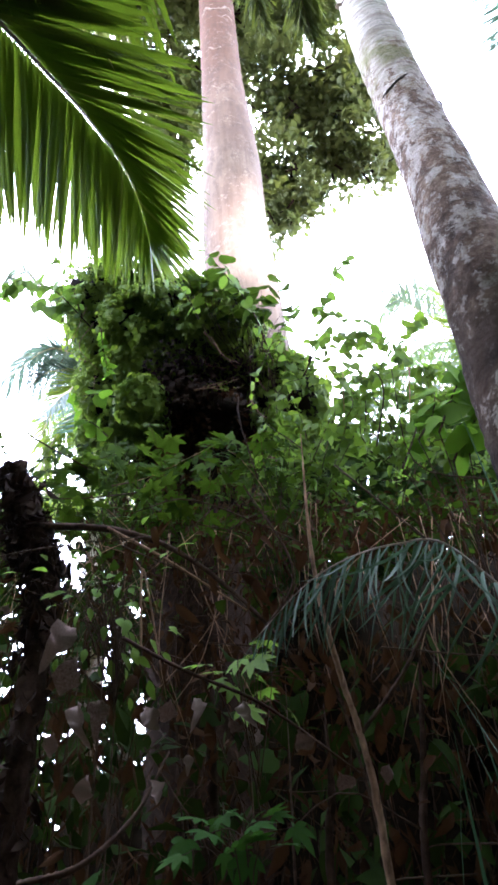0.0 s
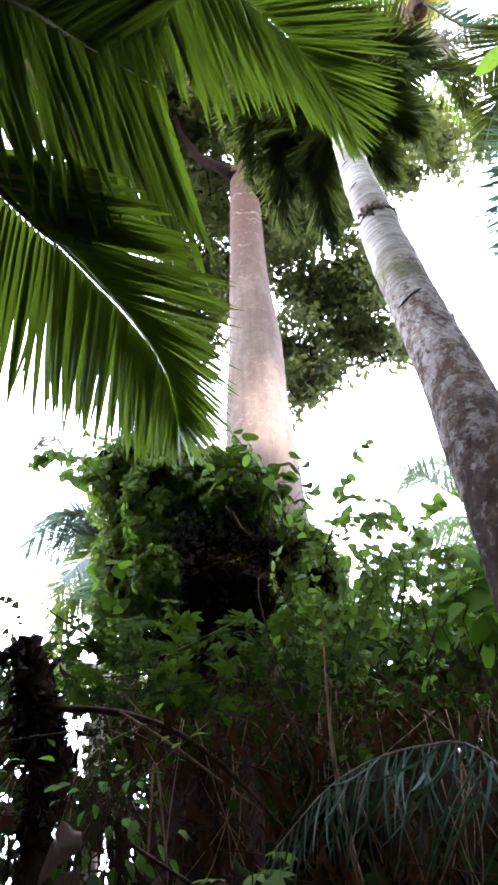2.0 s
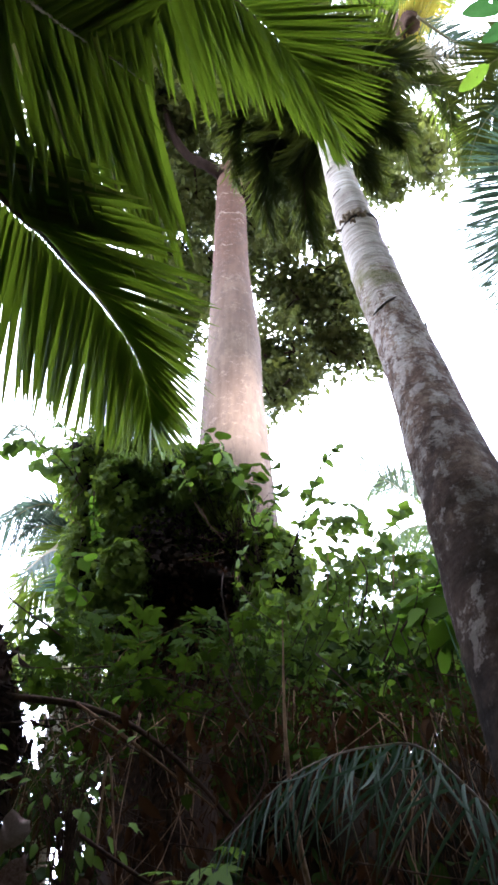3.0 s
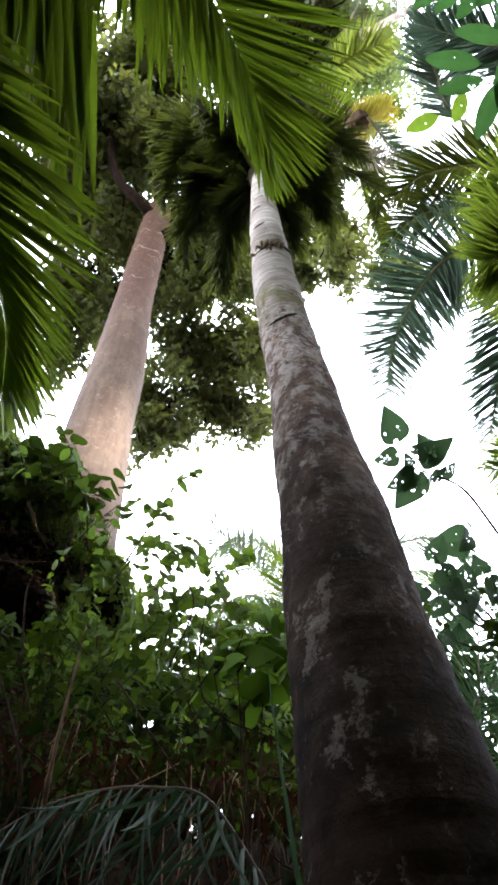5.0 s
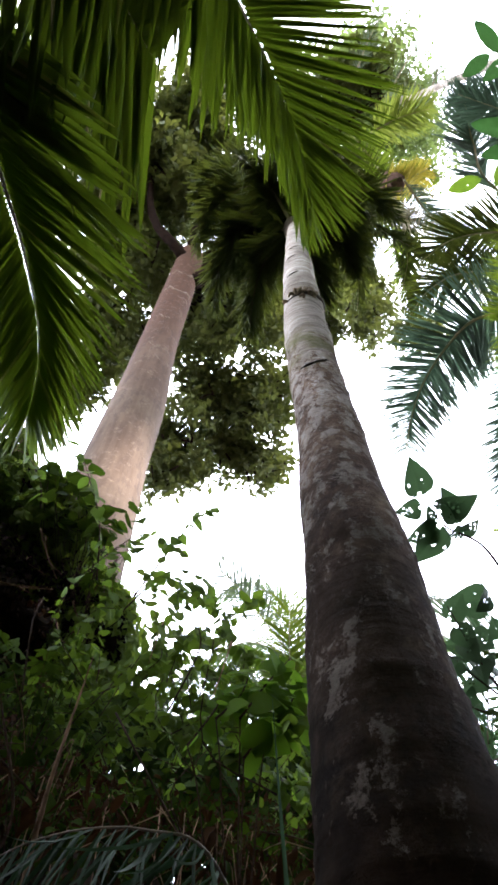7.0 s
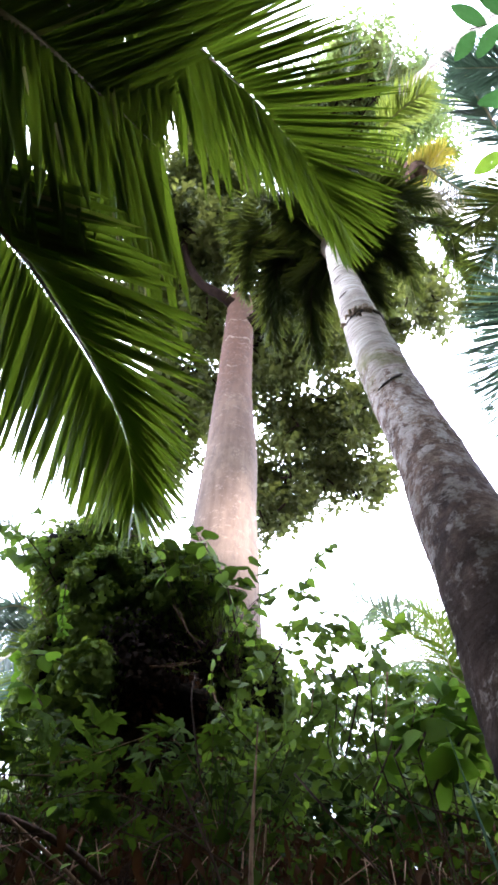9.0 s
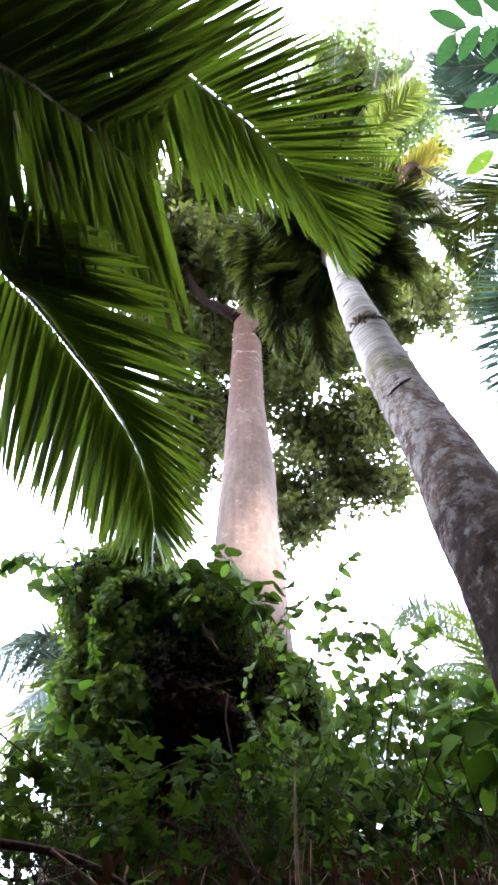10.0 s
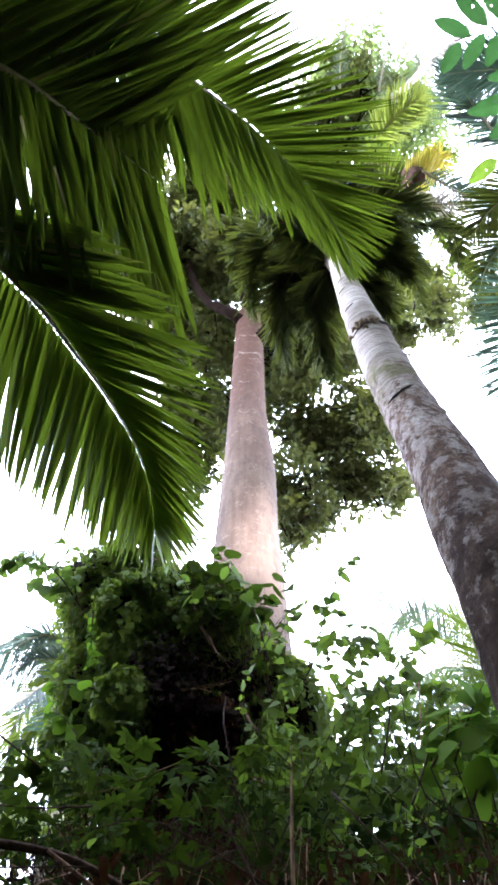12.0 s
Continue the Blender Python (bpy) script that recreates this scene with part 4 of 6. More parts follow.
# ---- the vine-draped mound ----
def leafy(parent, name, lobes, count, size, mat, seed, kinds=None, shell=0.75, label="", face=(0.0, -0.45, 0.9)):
    """Leaves over the outer skins of rounded lobes, (centre, radii), facing out, up and by default towards the camera.
    """
    rng = np.random.default_rng(seed)
    vol = np.array([np.prod(r) ** (2 / 3) for _, r in lobes])
    share = rng.choice(len(lobes), count, p=vol / vol.sum())
    cen = np.array([c for c, _ in lobes])[share]
    rad = np.array([r for _, r in lobes])[share]
    d = unit(rng.normal(0, 1, (count, 3)))
    rough = np.array([noise.noise(Vector(q * 2.1 + c)) for q, c in zip(d, cen)])
    q = cen + d * rad * (shell + (1.05 - shell) * rng.random((count, 1)) + 0.28 * rough[:, None])
    full = np.array([noise.noise(Vector(p * 3.4)) for p in q]) > -0.22
    q, d, count = q[full], d[full], int(full.sum())
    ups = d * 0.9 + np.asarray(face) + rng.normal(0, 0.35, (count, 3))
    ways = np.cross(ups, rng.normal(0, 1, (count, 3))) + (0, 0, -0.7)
    return part(name, strewn(name, kinds or [heart(0.15, 0.2), heart(0.3, 0.35), heart(0.1, 0.5)], q, ways, ups, rng.uniform(*size, count), mat), parent, label)


def lump_mesh(name, lobes, mat, scale, seed, step=28):
    """Joined knobbly lumps, for a thicket's dark filling and the unseen woods."""
    vs, fs, k = [], [], 0
    u, w = np.meshgrid(np.linspace(0, 2 * np.pi, step, endpoint=False), np.linspace(0.05, np.pi - 0.05, step // 2), indexing="ij")
    d = np.stack([np.cos(u) * np.sin(w), np.sin(u) * np.sin(w), np.cos(w)], 2)
    h = step // 2
    for c, r in lobes:
        n = np.array([[noise.noise(Vector(d[i, j] * 2.6 + np.asarray(c) * 1.7)) + 0.5 * noise.noise(Vector(d[i, j] * 7 + np.asarray(c))) for j in range(h)] for i in range(step)])
        v = np.asarray(c) + d * np.asarray(r) * scale * (1 + 0.3 * n[..., None])
        i, j = np.meshgrid(np.arange(step), np.arange(h - 1), indexing="ij")
        i, j = i.ravel(), j.ravel()
        fs.append(np.stack([i * h + j, i * h + j + 1, ((i + 1) % step) * h + j + 1, ((i + 1) % step) * h + j], 1) + k)
        vs.append(v.reshape(-1, 3))
        k += step * h
    return mesh_of(name, np.vstack(vs), [np.vstack(fs)], mat)


def small_heart(fold, droop):
    """A plainer heart-shaped leaf of length 1, for dense foliage."""
    out = np.array([(0, 0), (0.42, 0.08), (0.36, 0.55), (0, 1.0)])
    mid = np.array([(0, 0), (0, 0.15), (0, 0.55), (0, 1.0)])
    bend = lambda p: -droop * p[:, 1:] ** 2 + fold * np.abs(p[:, :1])
    v = np.stack([np.c_[-out[:, :1], out[:, 1:], bend(out)], np.c_[mid, bend(mid)], np.c_[out, bend(out)]], 1).reshape(-1, 3)
    k = np.arange(3) * 3
    return v, np.concatenate([np.stack([k, k + 1, k + 4, k + 3], 1), np.stack([k + 1, k + 2, k + 5, k + 4], 1)])


SMALL_HEARTS = [small_heart(0.15, 0.2), small_heart(0.35, 0.35), small_heart(0.1, 0.5)]


def vine_mound():
    mound = thing("vine_mound", "dense mound of green climbing vine over a dead stump", "vine")
    lobes = [
        ((-1.10, 4.82, 6.62), (0.60, 0.5, 0.60)), ((-1.38, 4.60, 6.88), (0.40, 0.4, 0.42)), ((-0.70, 4.67, 6.70), (0.50, 0.4, 0.45)),
        ((-0.14, 4.68, 6.20), (0.45, 0.4, 0.38)), ((-1.28, 5.08, 6.03), (0.36, 0.5, 0.60)), ((0.39, 4.83, 5.60), (0.36, 0.4, 0.50)),
        ((-1.00, 4.36, 7.03), (0.3, 0.3, 0.2)), ((-0.26, 4.45, 6.54), (0.3, 0.3, 0.25)), ((-1.30, 5.25, 5.51), (0.36, 0.4, 0.40)),
        ((-0.96, 4.44, 6.36), (0.36, 0.3, 0.42)), ((-1.00, 4.90, 5.82), (0.32, 0.35, 0.5)), ((-0.42, 4.34, 6.20), (0.26, 0.2, 0.20)),
        ((-0.52, 4.5, 6.22), (0.22, 0.2, 0.20)), ((-0.99, 4.5, 5.94), (0.22, 0.2, 0.20)), ((-0.91, 4.5, 5.46), (0.22, 0.2, 0.20)), ((-0.17, 4.5, 6.1), (0.22, 0.2, 0.20)), ((-0.75, 4.5, 6.08), (0.22, 0.2, 0.20)),
    ]
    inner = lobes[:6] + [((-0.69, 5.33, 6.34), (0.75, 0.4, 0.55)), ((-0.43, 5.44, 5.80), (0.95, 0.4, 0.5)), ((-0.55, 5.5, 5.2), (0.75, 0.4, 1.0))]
    part("stump", tube("stump", [(-0.45, 5.6, -0.1), (-0.5, 5.6, 3.0), (-0.6, 5.5, 5.6)], [0.5, 0.45, 0.35], SHADED_BARK, 14, 30, 0.05, 4), mound, "dark rotten stump")
    # lumps whose near-black colour stands for the shade inside the mound
    part("tangle", lump_mesh("tangle", inner, SHADE_FILL, 0.74, 3), mound, "near-black lumps for the mound's shaded inside")
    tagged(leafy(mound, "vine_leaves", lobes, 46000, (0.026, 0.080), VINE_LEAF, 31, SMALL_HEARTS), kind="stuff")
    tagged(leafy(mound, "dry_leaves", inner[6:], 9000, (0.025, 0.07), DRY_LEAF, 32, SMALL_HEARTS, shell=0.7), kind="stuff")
    # the hollow's shade is put into these leaves' near-black colour
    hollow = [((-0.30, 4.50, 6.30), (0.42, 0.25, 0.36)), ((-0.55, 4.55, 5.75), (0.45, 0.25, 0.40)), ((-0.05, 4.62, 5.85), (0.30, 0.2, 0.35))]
    tagged(leafy(mound, "withered_leaves", hollow, 2600, (0.025, 0.07), NEAR_BLACK_LEAF, 33, SMALL_HEARTS, shell=0.5, label="near-black leaves holding the hollow's shade"), kind="stuff")
    for pts in ([(-0.42, 4.25, 5.29), (-0.24, 4.25, 5.31), (-0.05, 4.25, 5.38)], [(-0.28, 4.25, 5.30), (-0.22, 4.25, 5.28), (-0.17, 4.25, 5.27)], [(-0.26, 4.25, 5.89), (-0.17, 4.25, 5.66), (-0.03, 4.25, 5.55)], [(0.04, 4.25, 5.14), (0.11, 4.25, 4.98), (0.17, 4.25, 4.94)]):
        part("bare_twig", tube("bare_twig", pts, [0.006, 0.005, 0.002], STEM, 5, 14), mound, "pale bare twig")
    rng = np.random.default_rng(12)
    for k in range(26):
        c, r = lobes[k % 7]
        d = unit(rng.normal(0, 1, 3) * (1, 0.3, 1) + (0, -1.2, 0))
        a = np.array(c) + d * np.array(r) * 1.0
        b = a + rng.normal(0, 0.22, 3) + (0, -0.06, -0.25)
        part("vine_stem", tube("vine_stem", [a, (a + b) / 2 + rng.normal(0, 0.08, 3), b], [0.004, 0.003, 0.0015], STEM, 5, 14), mound, "thin pale bare vine")


vine_mound()


def opening(p):
    """Which of the places lie in channels cut along the camera's sight lines, where the sky shows through."""
    p = np.asarray(p)
    inside = np.zeros(len(p), bool)
    for foot, way, wide in (((-0.75, 2.5, 2.90), (-0.30, 1, 0.55), 0.30), ((-0.42, 2.5, 2.21), (-0.169, 1, 0.274), 0.24), ((-0.27, 2.5, 2.73), (-0.108, 1, 0.482), 0.12), ((-0.60, 2.5, 2.45), (-0.24, 1, 0.37), 0.14)):
        d = p - np.array(foot)
        w = unit(way)
        off = np.linalg.norm(d - (d @ w)[:, None] * w, axis=1)
        rough = np.array([noise.noise(Vector(q * 4.0)) for q in p])
        inside |= off < wide * np.clip(p[:, 1] / 6.0, 0.4, 1.5) * (1 + 0.8 * rough)
    return inside


def blanket():
    """The sheet of creepers that roofs the undergrowth in front of the mound."""
    rng = np.random.default_rng(55)
    ob = thing("creeper_blanket", "sloping blanket of dark green creepers over undergrowth", "creeper", kind="stuff")
    n = 17000
    x = rng.uniform(-2.8, 2.5, n)
    edge = 3.3 + 0.9 * np.array([noise.noise(Vector((1.9 * a, 0.2, 4.1))) for a in x])
    y = edge + (5.85 - edge) * rng.random(n)
    wave = np.array([noise.noise(Vector((1.3 * a, 1.3 * b, 0.3))) for a, b in zip(x, y)])
    z = 1.45 + 0.58 * np.hypot(0.4 * x, y) + 0.40 * wave + rng.normal(0, 0.10, n)
    keep = ~((x < -0.5) & (y < 4.4) & (rng.random(n) < 0.3))
    keep &= np.array([noise.noise(Vector((2.3 * a, 2.3 * b, 2.3 * c + 7))) for a, b, c in zip(x, y, z)]) > -0.08
    keep &= ~((x < -1.1) & (rng.random(n) < 0.4))
    p = np.stack([x, y, z], 1)
    p = p[keep & ~opening(p)]
    n = len(p)
    ups = rng.normal(0, 0.45, (n, 3)) + (0, -0.3, 0.9)
    ways = rng.normal(0, 1, (n, 3)) + (0, -0.3, -0.5)
    size = rng.uniform(0.035, 0.10, n)
    dead = rng.random(n) < np.where(p[:, 0] > -0.4, 0.78, 0.6)
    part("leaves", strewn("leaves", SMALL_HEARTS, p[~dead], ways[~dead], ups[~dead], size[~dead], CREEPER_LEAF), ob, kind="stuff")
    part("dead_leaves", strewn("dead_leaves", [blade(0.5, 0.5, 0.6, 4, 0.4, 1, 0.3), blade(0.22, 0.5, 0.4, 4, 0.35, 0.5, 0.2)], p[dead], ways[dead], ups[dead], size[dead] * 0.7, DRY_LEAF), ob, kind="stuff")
    runs = []
    for _ in range(90):
        a = np.array([rng.uniform(-2.2, 2.2), rng.uniform(3.2, 4.2), 0.0])
        a[2] = 1.5 + 0.58 * a[1]
        b = a + (rng.normal(0, 0.25), rng.normal(-0.1, 0.15), -rng.uniform(0.3, 1.3))
        runs.append(([a, (a + b) / 2 + rng.normal(0, 0.1, 3), b], [0.003, 0.0025, 0.001]))
    part("hanging_stems", tubes("hanging_stems", runs, STEM, 5), ob, kind="stuff")


blanket()


def sprig(parent, points, leaf, count, mat, seed, kinds=None, thick=0.0035, twig=TWIG, hang=0.6):
    """A twig with leaves along it, joined into two meshes."""
    rng = np.random.default_rng(seed)
    c = glide(points, 60)
    s = np.linspace(0.12, 1, count)
    at = np.stack([np.interp(s, np.linspace(0, 1, 60), c[:, k]) for k in range(3)], 1)
    tan = unit(np.gradient(at, axis=0))
    sgn = np.where(np.arange(count) % 2, 1, -1)[:, None]
    ways = np.cross(tan, [0.2, -0.6, 0.7]) * sgn + 0.5 * tan + rng.normal(0, 0.6, (count, 3)) + (0, 0, -hang)
    ups = rng.normal(0, 0.45, (count, 3)) + (0, -0.65, 0.55)
    return (points, [thick, thick * 0.7, thick * 0.3]), at, ways, ups, rng.uniform(leaf * 0.65, leaf * 1.15, count)


HEARTS = [heart(0.06, 0.12), heart(0.12, 0.2), blade(0.62, 0.10, 0.15, 6, 0.4, 1)]
LEAF_MESH = {}


def single_leaf(mat, k):
    if (mat.name, k) not in LEAF_MESH:
        LEAF_MESH[mat.name, k] = mesh_of("leaf", HEARTS[k][0], [HEARTS[k][1]], mat)
    return LEAF_MESH[mat.name, k]


def shrub(name, label, sprigs, mat, alone, single=0, category="shrub"):
    """A shrub of leafy twigs; sprigs: (points, leaf size, count). The leaves of the first twigs, up to single, are parts of their own."""
    ob = thing(name, label, category)
    made = [sprig(ob, p, z, n, mat, 100 + k, thick=0.007 if k < 7 else 0.0035) for k, (p, z, n) in enumerate(sprigs)]
    for k, m in enumerate(made[:12]):
        part("twig", tube("twig", m[0][0], m[0][1], TWIG, 5, 24), ob)
    part("twig_tangle", tubes("twig_tangle", [m[0] for m in made[12:]] or [made[0][0]], TWIG, 5), ob, kind="stuff")
    place, ways, ups, sizes = [np.concatenate([m[k] for m in made]) for k in (1, 2, 3, 4)]
    turn = frames_of(ways[:single], ups[:single])
    for k in range(single):
        z = sizes[k]
        part("leaf", single_leaf(alone, k % 3), ob, at=Matrix.Translation(place[k]) @ Matrix(turn[k].tolist()).to_4x4() @ Matrix.Diagonal((z, z, z, 1)))
    if single < len(sizes):
        part("leaves", strewn("leaves", HEARTS, place[single:], ways[single:], ups[single:], sizes[single:], mat), ob, kind="stuff")
    return ob


def right_shrub():
    rng = np.random.default_rng(77)
    runs = []
    runs.append(([(0.45, 3.95, 5.08), (0.65, 3.69, 5.31), (0.89, 3.63, 5.32), (1.15, 3.76, 5.12)], 0.10, 16))
    runs.append(([(0.46, 3.58, 4.88), (0.56, 3.27, 5.02), (0.62, 3.04, 5.07), (0.72, 2.91, 5.16)], 0.08, 20))
    runs.append(([(0.21, 3.71, 5.05), (0.09, 3.38, 5.23), (-0.07, 3.19, 5.38), (-0.21, 3.04, 5.49)], 0.12, 18))
    runs.append(([(-0.30, 3.47, 5.27), (-0.38, 3.32, 5.38), (-0.50, 3.22, 5.44)], 0.10, 9))
    runs.append(([(-1.38, 4.38, 6.27), (-1.64, 4.08, 6.43), (-1.92, 3.94, 6.44), (-2.08, 4.00, 6.32)], 0.14, 24))
    runs.append(([(-1.44, 4.29, 6.32), (-1.50, 4.06, 6.49), (-1.61, 3.85, 6.62)], 0.09, 18))
    for pts, z, n in (([(-1.50, 4.20, 6.59), (-1.74, 4.25, 6.71), (-1.98, 4.30, 6.79)], 0.13, 16), ([(-1.46, 4.20, 6.36), (-1.71, 4.25, 6.43), (-1.91, 4.30, 6.50)], 0.15, 14), ([(-1.45, 4.30, 6.80), (-1.60, 4.35, 7.05), (-1.70, 4.40, 7.25)], 0.09, 12)):
        runs.append((pts, z, n))
    runs.append(([(0.36, 3.78, 4.97), (0.28, 3.60, 5.15), (0.39, 3.39, 5.20)], 0.10, 10))
    for k in range(64):
        x0, y0 = rng.uniform(0.15, 2.1), rng.uniform(3.4, 4.8)
        foot = np.array([x0, y0, 3.75 + 0.25 * (y0 - 3.4) + 0.5 * rng.random()])
        high = 5.35 - 0.35 * abs(x0 - 0.9) - 0.5 * rng.random() ** 2 + 0.35 * (y0 - 3.8)
        tip = np.array([max(0.3, x0 + rng.normal(0, 0.3)), y0 + rng.normal(-0.15, 0.2), high * rng.uniform(0.82, 1.0)])
        mid = (foot + tip) / 2 + rng.normal(0, 0.15, 3)
        runs.append(([foot, mid, tip, tip + (rng.normal(0, 0.25), -0.12, -0.16)], rng.uniform(0.055, 0.11), 40))
    ob = shrub("shrub", "leafy green shrub with arching twigs against the sky", runs, SHRUB_MASS, SHRUB_LEAF, 322)
    for pts in ([(1.09, 3.40, 4.60), (1.06, 3.45, 4.39), (1.03, 3.50, 4.20)], [(0.67, 3.50, 4.68), (0.65, 3.52, 4.50), (0.64, 3.55, 4.38)]):
        part("hanging_twig", tube("hanging_twig", pts, [0.006, 0.004, 0.002], STEM, 5, 14, 0.2), ob, "pale bare hanging twig")
    wide = [([(1.03, 3.00, 3.75), (1.19, 3.05, 4.06), (1.35, 3.10, 4.33)], 0.14, 16), ([(1.16, 3.00, 3.64), (1.30, 3.05, 3.94), (1.44, 3.10, 4.20)], 0.17, 16), ([(0.91, 3.00, 3.71), (1.04, 3.05, 3.92), (1.11, 3.10, 4.14)], 0.13, 14), ([(1.06, 3.00, 3.55), (1.21, 3.05, 3.80), (1.40, 3.10, 3.95)], 0.17, 14), ([(0.79, 3.00, 3.53), (0.91, 3.05, 3.78), (0.97, 3.10, 3.95)], 0.13, 12)]
    ob = shrub("shrub", "broad-leaved bright green shrub beside the palm trunk", wide, FRESH_LEAF, FRESH_LEAF, 72)
    for pts, _, _ in wide:
        part("stem", tube("stem", [(1.2, 3.2, -0.1), (1.15, 3.15, 2.2), np.array(pts[0]) * 0.7 + (0.34, 0.94, 0.8), pts[0]], [0.006, 0.005, 0.004, 0.003], TWIG, 6, 30, 0.1), ob)
    left = [([(-1.21, 4.15, 5.99), (-1.18, 4.20, 5.75), (-1.12, 4.25, 5.50)], 0.085, 22), ([(-1.08, 4.30, 5.32), (-1.28, 4.35, 5.41), (-1.47, 4.40, 5.39)], 0.17, 8), ([(-1.11, 4.30, 4.91), (-1.27, 4.35, 5.11), (-1.42, 4.40, 5.17)], 0.15, 8)]
    shrub("creeper", "fresh green creeper sprays on the vine mound", left, FRESH_LEAF, FRESH_LEAF, 38, "creeper")
    low = []
    for k in range(40):
        a = np.array([rng.uniform(1.9, 4.4), 0.0, rng.uniform(0.4, 2.4)])
        a[1] = a[0] * rng.uniform(0.62, 1.15) + 0.5
        b = a + (rng.normal(0, 0.3), rng.normal(-0.1, 0.25), 0)
        b[2] = 1.5 + np.hypot(b[0], b[1]) * rng.choice([rng.uniform(0.42, 0.64), rng.uniform(0.42, 0.64), rng.uniform(0.6, 0.85)])
        low.append(([a, (a + b) / 2 + rng.normal(0, 0.15, 3), b, b + (rng.normal(0, 0.25), -0.1, -0.15)], rng.uniform(0.05, 0.10), 44))
    shrub("shrub", "dark leafy shrub beside the palm trunk", low, CREEPER_LEAF, SHRUB_LEAF, 0)


right_shrub()


def front_creeper():
    """Broad-leaved creepers that hang in front of the mound's foot."""
    rng = np.random.default_rng(88)
    runs = []
    for k in range(76):
        x = -2.35 + 3.2 * rng.random()
        a = np.array([x, 4.2 + 1.1 * rng.random(), 3.4 + 0.5 * rng.random()])
        b = np.array([x + rng.normal(0, 0.25), a[1] - rng.uniform(0.1, 0.4), 4.3 + 0.45 * rng.random() ** 1.5 + 0.25 * (a[1] - 4.2)])
        runs.append(([a, (a + b) / 2 + rng.normal(0, 0.1, 3), b, b + (rng.normal(0, 0.2), -0.15, -0.15)], rng.uniform(0.045, 0.085), 30))
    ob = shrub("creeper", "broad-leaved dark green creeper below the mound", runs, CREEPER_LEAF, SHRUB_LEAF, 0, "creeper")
    for pts in ([(-0.97, 3.75, 4.05), (-0.72, 3.77, 4.11), (-0.51, 3.75, 4.19), (-0.26, 3.71, 4.29)], [(-0.72, 3.74, 3.97), (-0.65, 3.69, 4.06), (-0.47, 3.67, 4.14)], [(-0.14, 3.65, 4.21), (-0.06, 3.69, 4.16), (0.07, 3.80, 4.00), (0.17, 3.92, 3.82)], [(-0.89, 3.48, 3.74), (-0.75, 3.59, 3.63), (-0.57, 3.71, 3.49)]):
        part("bare_stem", tube("bare_stem", pts, [0.005, 0.004, 0.003, 0.002], STEM, 5, 24), ob, "thin pale bare stem")


front_creeper()


# ---- thicket and closing woods ----
def thicket():
    rng = np.random.default_rng(5)
    ob = thing("thicket", "dark tangled undergrowth of leaves and dead stems", "undergrowth", kind="stuff")
    n = 32000
    x = rng.uniform(-5.5, 6.5, n)
    y = 5.9 + 2.6 * rng.random(n) + 0.03 * x**2
    z = rng.random(n) ** 0.75 * np.where(x > 0.4, 1.35 + 0.76 * np.hypot(x, y) + 0.4 * np.sin(x * 2.3), 0.80 * y + 0.2 + 0.6 * np.sin(x * 1.7 + 0.5))
    p = np.stack([x, y, z], 1)
    gap = (x < -0.2) & (x > -3.6) & (rng.random(n) < np.where(z > 2.2, 0.6, 0.25))
    gap |= opening(p)
    p, n = p[~gap], int((~gap).sum())
    ups = rng.normal(0, 0.5, (n, 3)) + (0, -0.5, 0.8)
    ways = rng.normal(0, 1, (n, 3)) + (0, 0, -0.6)
    kinds = [blade(0.75, 0.2, 0.2, 2, 0.45, 1), blade(0.4, 0.2, 0.3, 2, 0.5, 1)]
    part("leaves", strewn("leaves", kinds, p, ways, ups, rng.uniform(0.14, 0.36, n), SHADED_LEAF), ob, kind="stuff")
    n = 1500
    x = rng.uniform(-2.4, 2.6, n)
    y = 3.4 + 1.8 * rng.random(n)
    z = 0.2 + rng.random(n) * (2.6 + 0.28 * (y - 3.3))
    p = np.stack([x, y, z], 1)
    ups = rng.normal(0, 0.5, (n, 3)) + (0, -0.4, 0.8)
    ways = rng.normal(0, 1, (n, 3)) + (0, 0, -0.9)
    part("low_leaves", strewn("low_leaves", kinds + [heart(0.2, 0.3)], p, ways, ups, rng.uniform(0.07, 0.2, n), SHADED_LEAF), ob, kind="stuff")
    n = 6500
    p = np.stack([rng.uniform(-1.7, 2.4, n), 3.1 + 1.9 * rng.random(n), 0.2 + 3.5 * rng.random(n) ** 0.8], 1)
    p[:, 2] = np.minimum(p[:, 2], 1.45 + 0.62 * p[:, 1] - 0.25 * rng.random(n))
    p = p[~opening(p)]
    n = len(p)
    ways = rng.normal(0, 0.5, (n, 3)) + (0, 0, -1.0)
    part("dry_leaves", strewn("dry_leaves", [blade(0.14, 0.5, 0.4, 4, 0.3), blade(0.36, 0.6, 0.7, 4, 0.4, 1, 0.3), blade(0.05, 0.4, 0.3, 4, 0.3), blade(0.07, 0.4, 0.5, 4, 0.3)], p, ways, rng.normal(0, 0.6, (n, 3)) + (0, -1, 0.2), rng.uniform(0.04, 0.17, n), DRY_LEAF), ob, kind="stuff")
    # near-black lumps added at the back, to stand for shade and close sky gaps
    part("tangle", lump_mesh("tangle", [((0.35 + 0.62 * k, 5.7 + 0.12 * (k % 3), 1.0 + 0.25 * (k % 2)), (0.62, 0.35, 1.9)) for k in range(7)] + [((0.75 + 0.7 * k, 5.75 + 0.1 * (k % 2), 3.3), (0.58, 0.3, 1.05)) for k in range(5)] + [((-0.45 - 0.55 * k, 6.1, 0.9), (0.60, 0.3, 1.55 + 0.2 * (k % 2))) for k in range(5)], SHADE_FILL, 1.0, 12, 24), ob)
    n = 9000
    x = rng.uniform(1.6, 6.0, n)
